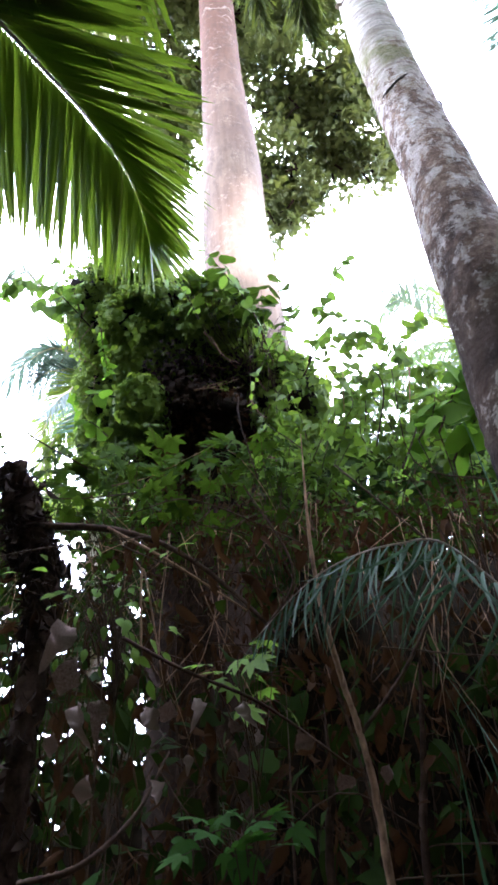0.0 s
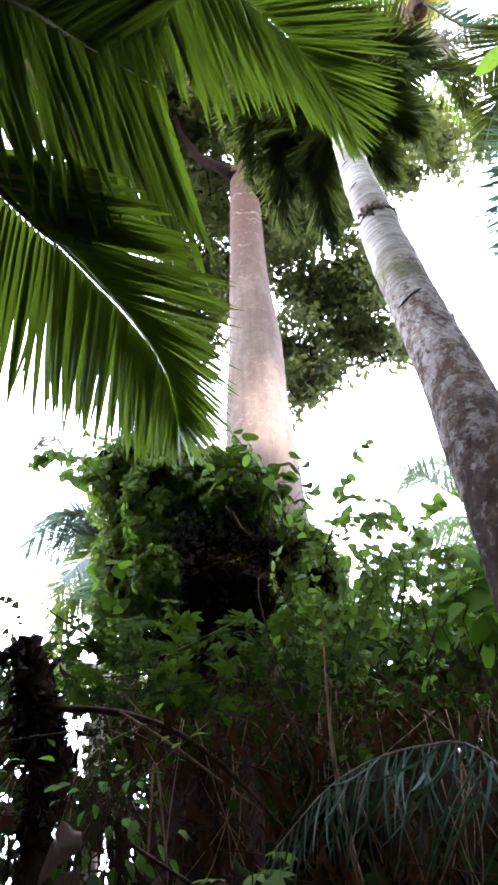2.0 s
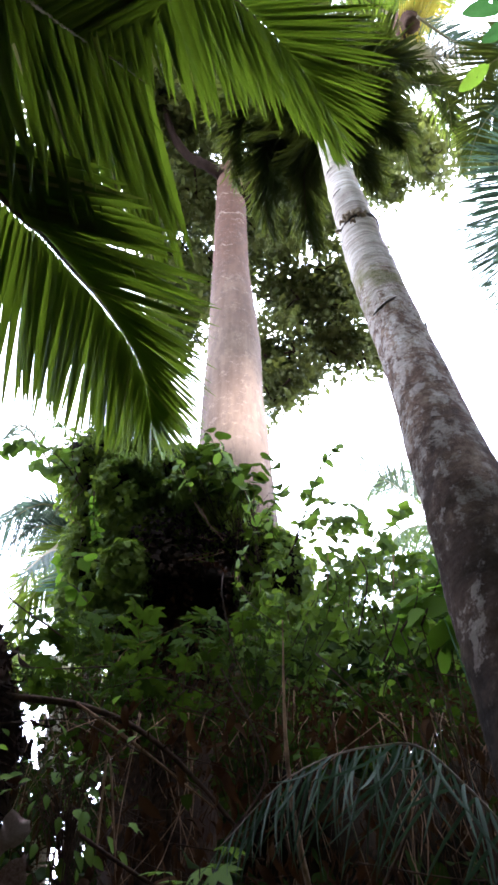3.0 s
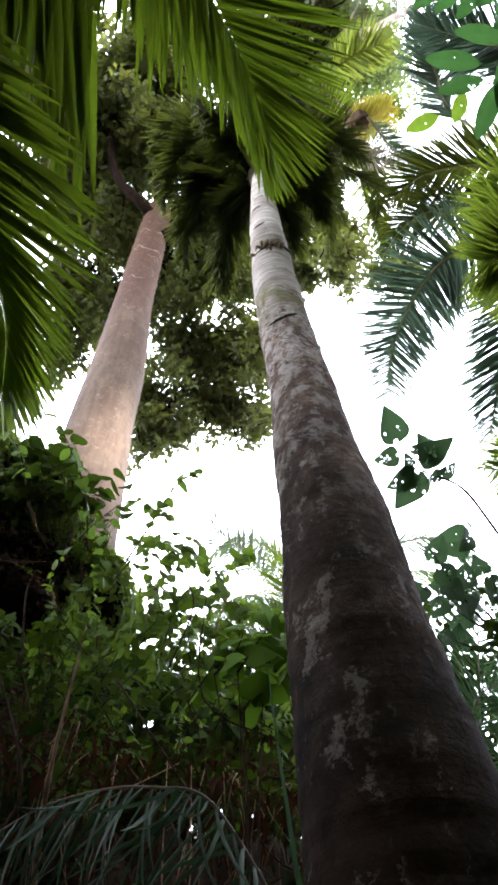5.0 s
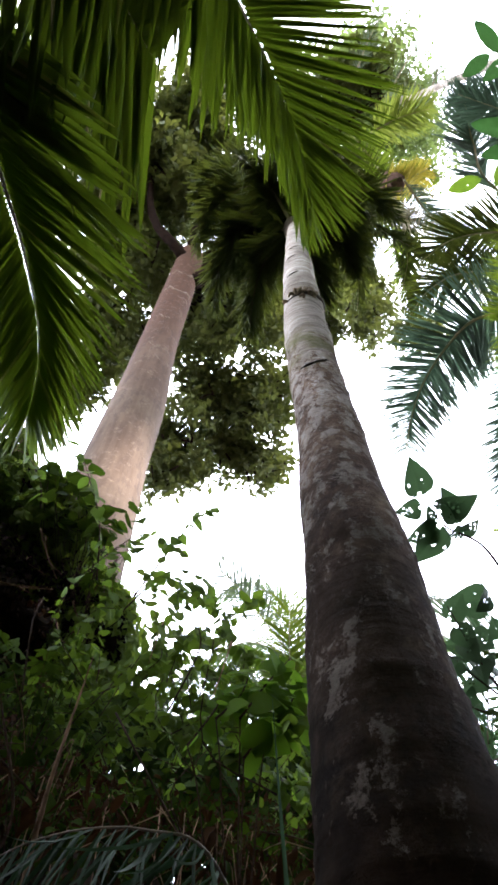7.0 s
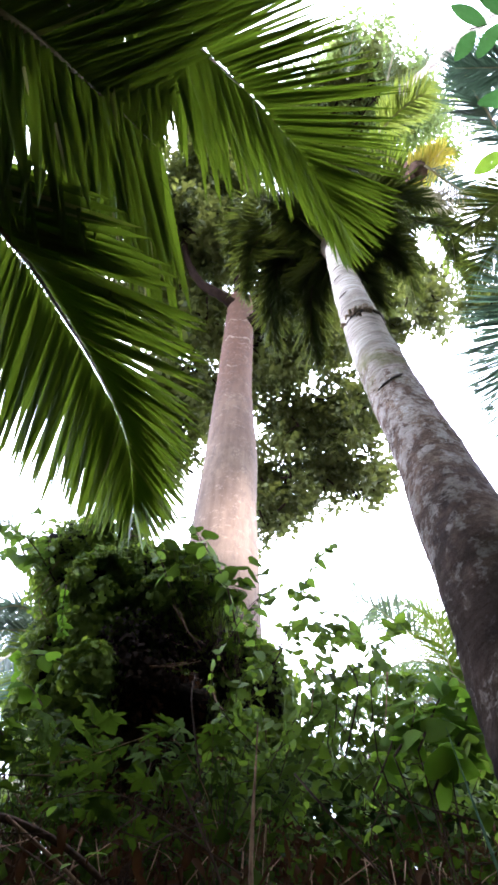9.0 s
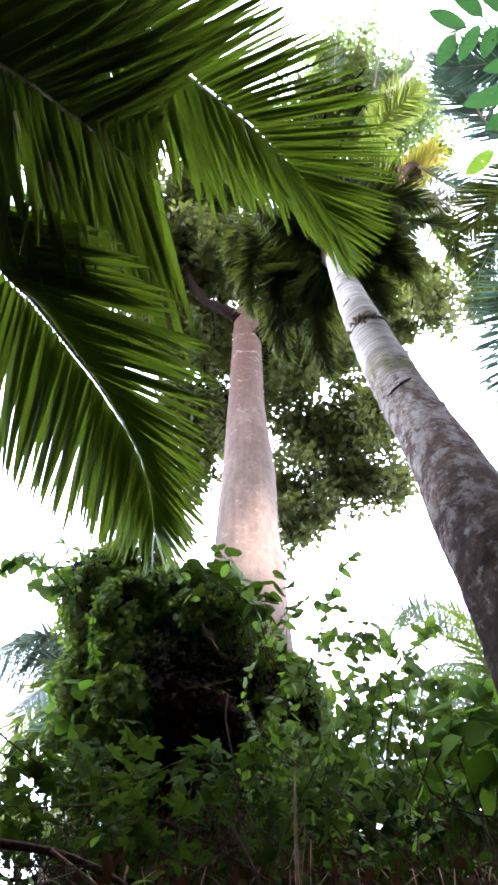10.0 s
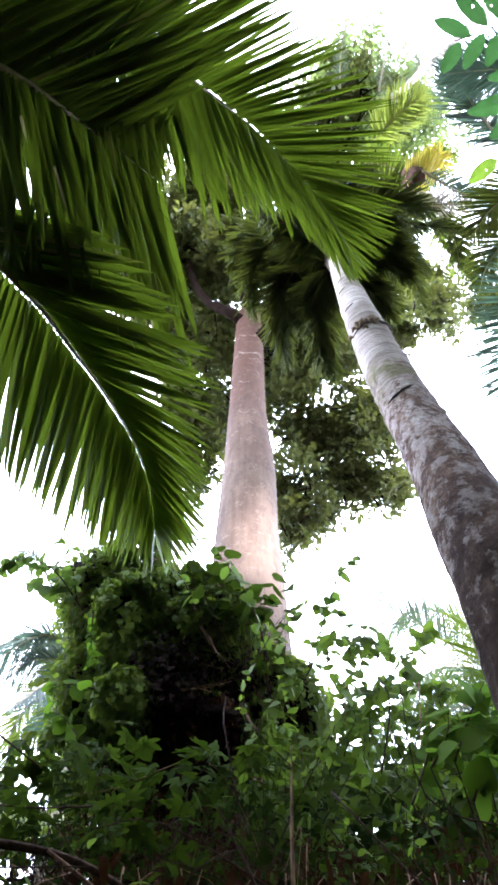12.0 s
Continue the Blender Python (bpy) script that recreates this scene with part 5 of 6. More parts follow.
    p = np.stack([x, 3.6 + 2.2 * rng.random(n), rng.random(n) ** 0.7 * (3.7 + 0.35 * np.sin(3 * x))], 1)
    part("side_leaves", strewn("side_leaves", kinds, p, rng.normal(0, 1, (n, 3)) + (0, 0, -0.6), rng.normal(0, 0.5, (n, 3)) + (0, -0.5, 0.8), rng.uniform(0.10, 0.26, n), SHADED_LEAF), ob, kind="stuff")
    runs = []
    for _ in range(230):
        a = np.array([rng.uniform(-3, 4), rng.uniform(3.1, 6.5), -0.08])
        b = a + (rng.normal(0, 0.55), rng.normal(0, 0.4), rng.uniform(1.8, 4.0))
        r = rng.uniform(0.003, 0.014)
        runs.append(([a, (a + b) / 2 + rng.normal(0, 0.2, 3), b], [r, r * 0.8, r * 0.1]))
    for _ in range(120):
        a = np.array([rng.uniform(-2, 2.2), rng.uniform(2.9, 4.5), rng.uniform(1.6, 3.8)])
        b = a + rng.normal(0, 0.5, 3) * (1, 0.4, 0.8)
        runs.append(([a, (a + b) / 2 + rng.normal(0, 0.12, 3) - (0, 0, 0.08), b], [0.005, 0.004, 0.002]))
    part("stem_tangle", tubes("stem_tangle", runs, TWIG, 5), ob, kind="stuff")


thicket()


def woods():
    """Unseen forest, with boughs overhead, added round and behind the clearing to block light."""
    rng = np.random.default_rng(9)
    lobes = []
    for k in range(34):
        a = radians(140 + 236 * k / 33)
        r = rng.uniform(5.2, 6.4)
        lobes.append(((r * math.cos(a), r * math.sin(a), rng.uniform(1.5, 2.5)), (1.6, 1.6, rng.uniform(3.4, 4.2))))
    for k in range(5):
        a = radians(20 + 6 * k)
        lobes.append(((8.0 * math.cos(a), 8.0 * math.sin(a), 1.0), (1.5, 1.5, 2.6)))
    for k in range(24):
        a = radians(160 + 160 * k / 23)
        r = rng.uniform(8.5, 10.5)
        lobes.append(((r * math.cos(a), r * math.sin(a), rng.uniform(4.5, 6.5)), (3.2, 3.2, rng.uniform(3.5, 4.5))))
    for k in range(7):
        lobes.append(((-8 + k, rng.uniform(-8, -3.8), rng.uniform(9.5, 12)), (2.4, 2.4, 1.2)))
    for k in range(30):
        lobes.append(((-8 + 2.6 * (k % 7) + rng.normal(0, 0.5), -4.4 - 1.9 * (k // 7) + rng.normal(0, 0.4), rng.uniform(8.2, 10.5)), (rng.uniform(1.4, 2.1), rng.uniform(1.3, 1.9), 0.8)))
    for k in range(40):
        lobes.append(((-9 + 2.6 * (k % 8) + rng.normal(0, 0.5), -3.4 - 2.2 * (k // 8) + rng.normal(0, 0.3), rng.uniform(13, 15.5)), (rng.uniform(1.4, 2.0), rng.uniform(1.1, 1.5), 0.9)))
    # an unseen tall canopy added behind, to block the sun but for one gap
    across, aloft, to_sun_v = unit((0.866, 0.5, 0)), unit((-0.2868, 0.4967, 0.8192)), np.array(to_sun)
    gap = np.array([0.44, 8.0, 12.8])
    gu, gv = gap @ across, gap @ aloft
    for i in range(12):
        for j in range(17):
            u, w = -6.0 + 1.6 * i + rng.normal(0, 0.25), -3.0 + 1.8 * j + rng.normal(0, 0.25)
            off = np.array([u - gu, w - gv])
            far = np.linalg.norm(off)
            if far < 1.9:
                continue
            s = max(11.0, (0.5 * u + 0.658 * w + 1.5) / 0.596 + 4.5) + rng.uniform(0, 1.5)
            c = across * u + aloft * w + to_sun_v * s
            r = min(1.55, far - rng.uniform(0.66, 0.95))
            lobes.append((tuple(c), (r, r, r)))
    ob = new("woods_backdrop", lump_mesh("woods_backdrop", lobes, FAR_GREEN, 1.0, 8, 20))
    tagged(ob, "unseen dark forest added to shade the clearing", "woods", kind="structure")
    tagged(leafy(ob, "foliage", [(c, r) for c, r in lobes[:39]], 16000, (0.14, 0.38), SHADED_LEAF, 91, [blade(0.6, 0.2, 0.3, 3, 0.4, 1)], 0.95, face=(0, 0, 0.6)), kind="stuff")


woods()


# ---- further palms ----
def palm_at(label, base, top, r, count, reach, leaflet, turn, seed, mats, high=0.9, low=-0.7, leaflets=64, width=1.1, bends=()):
    palm = thing("coconut_palm", label, "palm tree", "palms")
    base, top = np.array(base), np.array(top)
    mid = (base + top) / 2 + (0.1, 0.1, 0.03 * np.linalg.norm(base - top))
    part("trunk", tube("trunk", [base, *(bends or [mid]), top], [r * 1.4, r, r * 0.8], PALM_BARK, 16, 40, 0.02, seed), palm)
    part("crown_shaft", tube("crown_shaft", [top - (0, 0, 0.4), top, top + (0, 0, 0.6)], [r, r * 1.6, r * 0.7], RACHIS_DARK, 10), palm, "brown fibrous crown base")
    crown_fronds(palm, top, count, reach, leaflet, turn, seed, mats, high, low, leaflets, width)
    return palm


second = palm_at("tall coconut palm with yellowing fronds high overhead", (7.5, 3.5, -0.1), (2.74, 1.73, 14.29), 0.05, 4, 1.3, 0.5, 1.1, 71, (OLIVE_FROND,), 1.7, 0.8, 84, 1.0, [(7.2, 3.6, 4.0), (5.00, 2.62, 13.43), (3.66, 2.49, 14.21)])
hub = np.array((2.74, 1.73, 14.29))
part("crown_heart", tube("crown_heart", [hub - (0, 0.1, 0.5), hub - (0, 0.05, 0.15), hub + (0, 0, 0.4)], [0.10, 0.22, 0.16], HUSK, 14, 16, 0.05, 4), second, "brown fibrous heart of the crown")
frond(second, [(2.52, 1.63, 14.00), (2.89, 1.59, 14.02), (3.46, 1.61, 14.00)], 0.42, 36, np.cross(np.subtract((3.46, 1.61, 14.00), (2.52, 1.63, 14.00)), (0.1, -0.5, -0.85)), YELLOW_LEAF, RACHIS, 0.02, (-0.1, -0.1), (80, 60), seed=784, width=1.3, bare=0.06, label="short yellow frond")
frond(second, [(2.70, 1.68, 14.20), (2.99, 1.50, 14.29), (3.22, 1.28, 14.41)], 0.4, 50, np.cross(np.subtract((3.22, 1.28, 14.41), (2.70, 1.68, 14.20)), (0.1, -0.5, -0.85)), YELLOW_LEAF, RACHIS, 0.02, (0.0, 0.0), seed=785, width=1.2, bare=0.06, label="short yellow frond")
frond(second, [(2.27, 1.24, 15.81), (2.64, 0.80, 15.82), (3.12, 0.42, 15.79)], 0.62, 80, np.cross(np.subtract((3.12, 0.42, 15.79), (2.27, 1.24, 15.81)), (0.1, -0.5, -0.85)), GOLDEN, RACHIS, 0.02, (0.0, 0.1), (70, 34), seed=786, width=1.0, bare=0.06, label="yellow-green frond")
frond(second, [(2.75, 1.51, 13.61), (3.20, 1.74, 13.25), (3.59, 1.83, 12.97), (3.95, 1.72, 12.80)], 0.45, 90, np.cross(np.subtract((3.95, 1.72, 12.80), (2.75, 1.51, 13.61)), (0.1, -0.5, -0.85)), PALE_LEAF, RACHIS, 0.022, (0.1, 0.0), seed=781, width=0.9, bare=0.06)
frond(second, [(2.35, 1.96, 13.37), (2.78, 1.98, 13.24), (3.21, 1.95, 13.13), (3.58, 1.98, 13.00)], 0.42, 80, np.cross(np.subtract((3.58, 1.98, 13.00), (2.35, 1.96, 13.37)), (0.1, -0.5, -0.85)), CREAM, RACHIS, 0.02, (0.5, 0.9), seed=782, width=0.9, bare=0.06, label="cream drooping flower spray")
frond(second, [(2.74, 1.82, 14.24), (2.47, 2.23, 13.34), (2.77, 2.28, 12.96), (3.49, 2.24, 12.52)], 0.6, 90, np.cross(np.subtract((3.49, 2.24, 12.52), (2.74, 1.82, 14.24)), (0.1, -0.5, -0.85)), CROWN_LEAF, RACHIS, 0.02, (0.7, 0.7), seed=787, width=1.0, bare=0.06)
frond(second, [(2.74, 1.82, 14.24), (2.40, 2.33, 13.40), (2.42, 2.57, 12.81), (2.71, 2.82, 12.10)], 0.6, 90, np.cross(np.subtract((2.71, 2.82, 12.10), (2.74, 1.82, 14.24)), (0.1, -0.5, -0.85)), CROWN_LEAF, RACHIS, 0.02, (0.6, 0.6), seed=788, width=1.0, bare=0.06)
frond(second, [(2.74, 1.82, 14.24), (3.02, 2.13, 13.38), (3.19, 2.44, 12.75), (3.18, 2.74, 12.14)], 0.6, 90, np.cross(np.subtract((3.18, 2.74, 12.14), (2.74, 1.82, 14.24)), (0.1, -0.5, -0.85)), CROWN_LEAF, RACHIS, 0.02, (0.6, 0.6), seed=789, width=1.0, bare=0.06)
frond(second, [(2.74, 1.82, 14.24), (2.15, 2.13, 13.74), (1.91, 2.47, 13.10), (1.95, 2.92, 12.40)], 0.6, 90, np.cross(np.subtract((1.95, 2.92, 12.40), (2.74, 1.82, 14.24)), (0.1, -0.5, -0.85)), CROWN_LEAF, RACHIS, 0.02, (0.6, 0.6), seed=790, width=1.0, bare=0.06)
frond(second, [(2.74, 1.82, 14.24), (2.46, 2.45, 13.10), (2.52, 2.87, 12.42), (2.61, 3.25, 11.76)], 0.6, 90, np.cross(np.subtract((2.61, 3.25, 11.76), (2.74, 1.82, 14.24)), (0.1, -0.5, -0.85)), CROWN_LEAF, RACHIS, 0.02, (0.6, 0.6), seed=791, width=1.1, bare=0.06)
frond(second, [(2.74, 1.82, 14.24), (3.00, 2.43, 13.10), (3.26, 2.77, 12.46), (3.44, 3.03, 11.98)], 0.6, 90, np.cross(np.subtract((3.44, 3.03, 11.98), (2.74, 1.82, 14.24)), (0.1, -0.5, -0.85)), OLIVE_FROND, RACHIS, 0.02, (0.6, 0.6), seed=792, width=1.1, bare=0.06)
frond(second, [(2.74, 1.82, 14.24), (2.09, 2.46, 13.10), (2.08, 2.92, 12.40), (2.23, 3.37, 11.69)], 0.6, 90, np.cross(np.subtract((2.23, 3.37, 11.69), (2.74, 1.82, 14.24)), (0.1, -0.5, -0.85)), CROWN_LEAF, RACHIS, 0.02, (0.6, 0.6), seed=793, width=1.1, bare=0.06)
frond(second, [(2.53, 1.95, 13.83), (2.05, 1.71, 13.96), (1.55, 1.78, 13.71), (1.17, 2.09, 13.32)], 0.6, 90, np.cross(np.subtract((1.17, 2.09, 13.32), (2.53, 1.95, 13.83)), (0.1, -0.5, -0.85)), CROWN_LEAF, RACHIS, 0.02, (0.6, 0.6), seed=794, width=1.1, bare=0.06)
high_fronds = palm_at("very tall distant palm with haze-grey frond tips against the sky", (6.0, -6.0, -0.1), (3.87, 0.60, 22.97), 0.10, 3, 0.7, 0.3, 0.4, 76, (HAZY,), 1.6, 0.8)
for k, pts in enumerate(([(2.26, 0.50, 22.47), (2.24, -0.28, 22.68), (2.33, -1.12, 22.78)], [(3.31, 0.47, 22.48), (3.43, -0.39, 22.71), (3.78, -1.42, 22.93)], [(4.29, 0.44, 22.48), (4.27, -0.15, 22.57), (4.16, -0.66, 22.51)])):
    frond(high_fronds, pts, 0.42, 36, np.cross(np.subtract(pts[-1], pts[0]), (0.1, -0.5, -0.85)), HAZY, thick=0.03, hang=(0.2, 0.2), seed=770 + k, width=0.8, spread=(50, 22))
left_far = palm_at("distant coconut palm with haze-greyed green drooping fronds", (-2.06, 8.27, -0.1), (-2.36, 8.07, 9.18), 0.14, 5, 1.5, 0.6, 0.3, 72, (HAZY,), 0.9, 0.1)
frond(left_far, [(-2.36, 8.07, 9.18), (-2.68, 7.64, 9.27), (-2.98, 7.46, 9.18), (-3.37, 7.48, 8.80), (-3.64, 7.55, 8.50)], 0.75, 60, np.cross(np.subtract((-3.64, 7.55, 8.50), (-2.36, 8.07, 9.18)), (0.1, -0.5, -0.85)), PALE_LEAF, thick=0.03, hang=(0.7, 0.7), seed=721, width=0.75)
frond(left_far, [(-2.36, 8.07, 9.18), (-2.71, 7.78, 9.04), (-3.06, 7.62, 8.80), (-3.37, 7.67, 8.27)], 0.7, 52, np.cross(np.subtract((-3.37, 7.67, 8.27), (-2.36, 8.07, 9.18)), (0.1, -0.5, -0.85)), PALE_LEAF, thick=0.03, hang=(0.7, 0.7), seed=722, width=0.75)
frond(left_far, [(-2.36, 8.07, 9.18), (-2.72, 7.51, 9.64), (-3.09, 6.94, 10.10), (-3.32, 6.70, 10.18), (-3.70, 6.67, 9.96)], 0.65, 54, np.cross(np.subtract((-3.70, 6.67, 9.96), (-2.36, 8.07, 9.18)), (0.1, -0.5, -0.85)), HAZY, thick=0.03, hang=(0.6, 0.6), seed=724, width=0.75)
frond(left_far, [(-2.36, 8.07, 9.18), (-2.54, 7.80, 8.76), (-2.80, 7.71, 8.21), (-2.93, 7.70, 7.71), (-2.84, 7.70, 7.20)], 0.65, 90, np.cross(np.subtract((-2.84, 7.70, 7.20), (-2.36, 8.07, 9.18)), (0.1, -0.5, -0.85)), OLIVE_FROND, thick=0.03, hang=(0.5, 0.5), seed=725, width=1.1)
frond(left_far, [(-2.36, 8.07, 9.18), (-2.47, 7.93, 8.65), (-2.57, 7.80, 8.12), (-2.60, 7.79, 7.62)], 0.6, 80, np.cross(np.subtract((-2.60, 7.79, 7.62), (-2.36, 8.07, 9.18)), (0.1, -0.5, -0.85)), OLIVE_FROND, thick=0.03, hang=(0.5, 0.5), seed=726, width=1.1)
near_far = palm_at("young coconut palm with a yellowing frond beyond the mound", (-1.6, 7.6, -0.1), (-1.75, 7.7, 6.3), 0.11, 7, 2.2, 0.6, 2.0, 75, (OLIVE_FROND, PALE_LEAF), 0.8, -0.4)
frond(near_far, [(-1.75, 7.7, 6.3), (-2.23, 7.52, 8.03), (-2.55, 7.57, 7.84), (-2.84, 7.77, 7.46), (-2.93, 7.98, 7.13)], 0.6, 70, (0.5, 0.8, 0.1), OLIVE_FROND, thick=0.025, hang=(0.6, 0.6), seed=723, width=1.2)
right_far = palm_at("distant coconut palm with haze-paled fronds behind the shrub", (5.6, 9.8, -0.1), (5.21, 9.61, 10.63), 0.14, 11, 3.6, 0.8, 0.9, 73, (HAZY, FROND_LEAF), 0.9, -0.8)
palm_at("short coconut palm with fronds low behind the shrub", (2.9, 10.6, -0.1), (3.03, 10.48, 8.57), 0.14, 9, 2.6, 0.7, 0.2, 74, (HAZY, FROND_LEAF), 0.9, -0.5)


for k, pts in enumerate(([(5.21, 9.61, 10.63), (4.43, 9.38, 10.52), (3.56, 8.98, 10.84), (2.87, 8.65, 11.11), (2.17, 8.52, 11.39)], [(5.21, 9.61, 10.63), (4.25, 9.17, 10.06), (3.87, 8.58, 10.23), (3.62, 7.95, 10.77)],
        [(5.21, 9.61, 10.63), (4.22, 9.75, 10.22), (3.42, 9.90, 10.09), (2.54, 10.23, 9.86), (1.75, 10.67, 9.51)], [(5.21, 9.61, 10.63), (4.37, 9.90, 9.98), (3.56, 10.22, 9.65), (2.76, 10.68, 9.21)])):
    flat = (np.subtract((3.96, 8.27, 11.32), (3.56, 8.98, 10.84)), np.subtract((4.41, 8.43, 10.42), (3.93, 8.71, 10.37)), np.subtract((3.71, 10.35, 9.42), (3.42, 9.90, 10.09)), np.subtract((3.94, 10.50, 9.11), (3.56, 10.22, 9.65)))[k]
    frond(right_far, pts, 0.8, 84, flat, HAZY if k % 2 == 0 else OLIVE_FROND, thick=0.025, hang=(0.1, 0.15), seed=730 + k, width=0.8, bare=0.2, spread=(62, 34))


def right_palm():
    palm = thing("coconut_palm", "coconut palm with long drooping green fronds", "palm tree", "palms")
    top = np.array([4.9, 0.9, 8.6])
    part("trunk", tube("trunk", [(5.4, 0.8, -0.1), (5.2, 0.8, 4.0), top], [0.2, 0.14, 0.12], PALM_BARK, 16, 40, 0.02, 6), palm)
    runs = (
        ([top, (4.27, 1.59, 9.68), (3.84, 1.91, 9.71), (3.45, 2.23, 9.70), (3.31, 2.65, 9.65), (3.21, 3.12, 9.43), (3.21, 3.50, 9.16), (3.27, 3.82, 8.88)], 0.8, np.subtract((3.57, 2.80, 9.50), (3.07, 2.78, 9.70)), PALE_LEAF, (0.25, 0.05)),
        ([top, (4.36, 1.47, 10.55), (3.76, 1.79, 10.76), (3.37, 2.04, 10.87), (3.15, 2.38, 10.87), (3.07, 2.77, 10.80)], 0.65, np.subtract((3.62, 2.52, 10.67), (3.30, 2.04, 10.89)), CROWN_LEAF, (0.45, 0.2)),
        ([top, (3.53, 1.14, 8.31), (3.56, 1.68, 8.09), (3.62, 2.19, 7.81), (3.61, 2.67, 7.41), (3.59, 3.03, 7.00)], 0.75, np.subtract((3.98, 2.19, 7.59), (3.60, 2.33, 7.78)), PALE_LEAF, (0.6, 0.6)),
        ([top, (3.18, 1.02, 6.44), (2.86, 1.11, 6.38), (2.58, 1.21, 6.40), (2.33, 1.37, 6.38)], 0.75, np.subtract((2.73, 1.52, 6.25), (2.56, 1.18, 6.42)), OLIVE_FROND, (0.1, 0.1)),
        ([top, (3.21, 0.75, 6.92), (2.88, 0.85, 6.87), (2.61, 0.99, 6.87), (2.40, 1.17, 6.83)], 0.75, np.subtract((2.78, 1.32, 6.73), (2.61, 0.99, 6.87)), OLIVE_FROND, (0.1, 0.1)),
        ([top, (4.07, 2.27, 6.20), (3.72, 2.47, 6.12), (3.44, 2.65, 6.11), (3.17, 2.83, 6.08)], 0.6, np.subtract((3.57, 2.86, 5.90), (3.44, 2.65, 6.11)), OLIVE_FROND, (0.1, 0.1)),
        ([top, (4.33, 1.02, 10.38), (3.77, 1.24, 10.83), (3.23, 1.66, 11.19), (3.01, 2.16, 11.39)], 0.8, np.subtract((3.59, 2.13, 10.77), (3.24, 1.60, 10.98)), CROWN_LEAF, (0.5, 0.3)),
        ([top, (3.91, 1.00, 12.73), (3.25, 0.59, 12.73), (2.97, 0.29, 12.79), (2.74, -0.00, 12.84)], 0.75, np.subtract((2.64, 0.70, 12.69), (3.25, 0.59, 12.73)), PALE_LEAF, (0.1, 0.1)),
        ([top, (3.66, 0.08, 10.38), (3.05, 0.08, 10.92), (2.37, 0.14, 11.31)], 0.8, (0.5, -0.8, 0.2), PALE_LEAF, (0.3, 0.3)),
        ([top, (4.9, -1.2, 9.3), (4.8, -2.2, 8.6)], 0.8, (1, 0, 0), FROND_LEAF, (0.5, 0.5)),
        ([top, (6.3, 1.2, 9.3), (7.3, 1.4, 8.4)], 0.8, (0, 1, 0), FROND_LEAF, (0.5, 0.5)),
    )
    for k, (pts, L, side, mat, hang) in enumerate(runs):
        frond(palm, pts, L, 190 if k in (0, 2) else 130, side, mat, thick=0.03, hang=hang, seed=80 + k, bare=0.25, width=0.75, spread=(84, 56) if k in (0, 2) else (60, 26))


right_palm()


def low_palm():
    """A stemless young palm at the foot of the thicket."""
    palm = thing("young_palm", "stemless young palm with grey-green arching fronds", "palm", "palms")
    foot = np.array([1.45, 3.0, -0.05])
    part("stem", tube("stem", [foot, foot + (0, 0, 0.4), foot + (-0.05, -0.02, 0.9)], [0.10, 0.08, 0.05], RACHIS_DARK, 10, 12), palm)
    top = foot + (-0.05, -0.02, 0.8)
    frond(palm, [top, (1.2, 2.7, 2.2), (0.80, 2.45, 2.73), (0.54, 2.43, 2.79), (0.23, 2.47, 2.70), (-0.04, 2.52, 2.47)], 0.48, 34, (0.1, 1, 0.2), PALE_LEAF_S, RACHIS_DARK, 0.009, (1.3, 1.7), (66, 26), True, 91, "arching frond of hanging leaflets", 0.7, 0.3, ruffle=11.0)
    for k, tip in enumerate(((2.94, 2.97, 5.60), (3.06, 2.77, 4.77))):
        q = np.array(tip)
        frond(palm, [top, top * 0.5 + q * 0.5 + (0.1, 0, 0.25), q], 0.55, 70, np.cross(q - top, [0, -1, 0.2]), FERN_GREEN, RACHIS_DARK, 0.012, (0.1, 0.1), (60, 26), seed=95 + k, bare=0.3, width=0.95)
    frond(palm, [top, (2.3, 2.7, 2.4), (2.96, 3.33, 3.98), (2.98, 3.08, 4.24), (2.99, 2.69, 4.58), (2.99, 2.26, 4.88)], 0.55, 60, np.subtract((3.16, 2.86, 4.26), (2.95, 2.96, 4.39)), FERN_GREEN, RACHIS_DARK, 0.014, (0.0, 0.0), (50, 30), seed=98, bare=0.4, width=0.8)
    frond(palm, [top, (2.1, 2.9, 2.6), (2.27, 2.88, 3.73), (2.60, 2.53, 3.77)], 0.4, 60, (0, 0, 1), FERN_GREEN, RACHIS_DARK, 0.012, (0.0, 0.2), (64, 40), seed=97, bare=0.4, width=0.9)


low_palm()


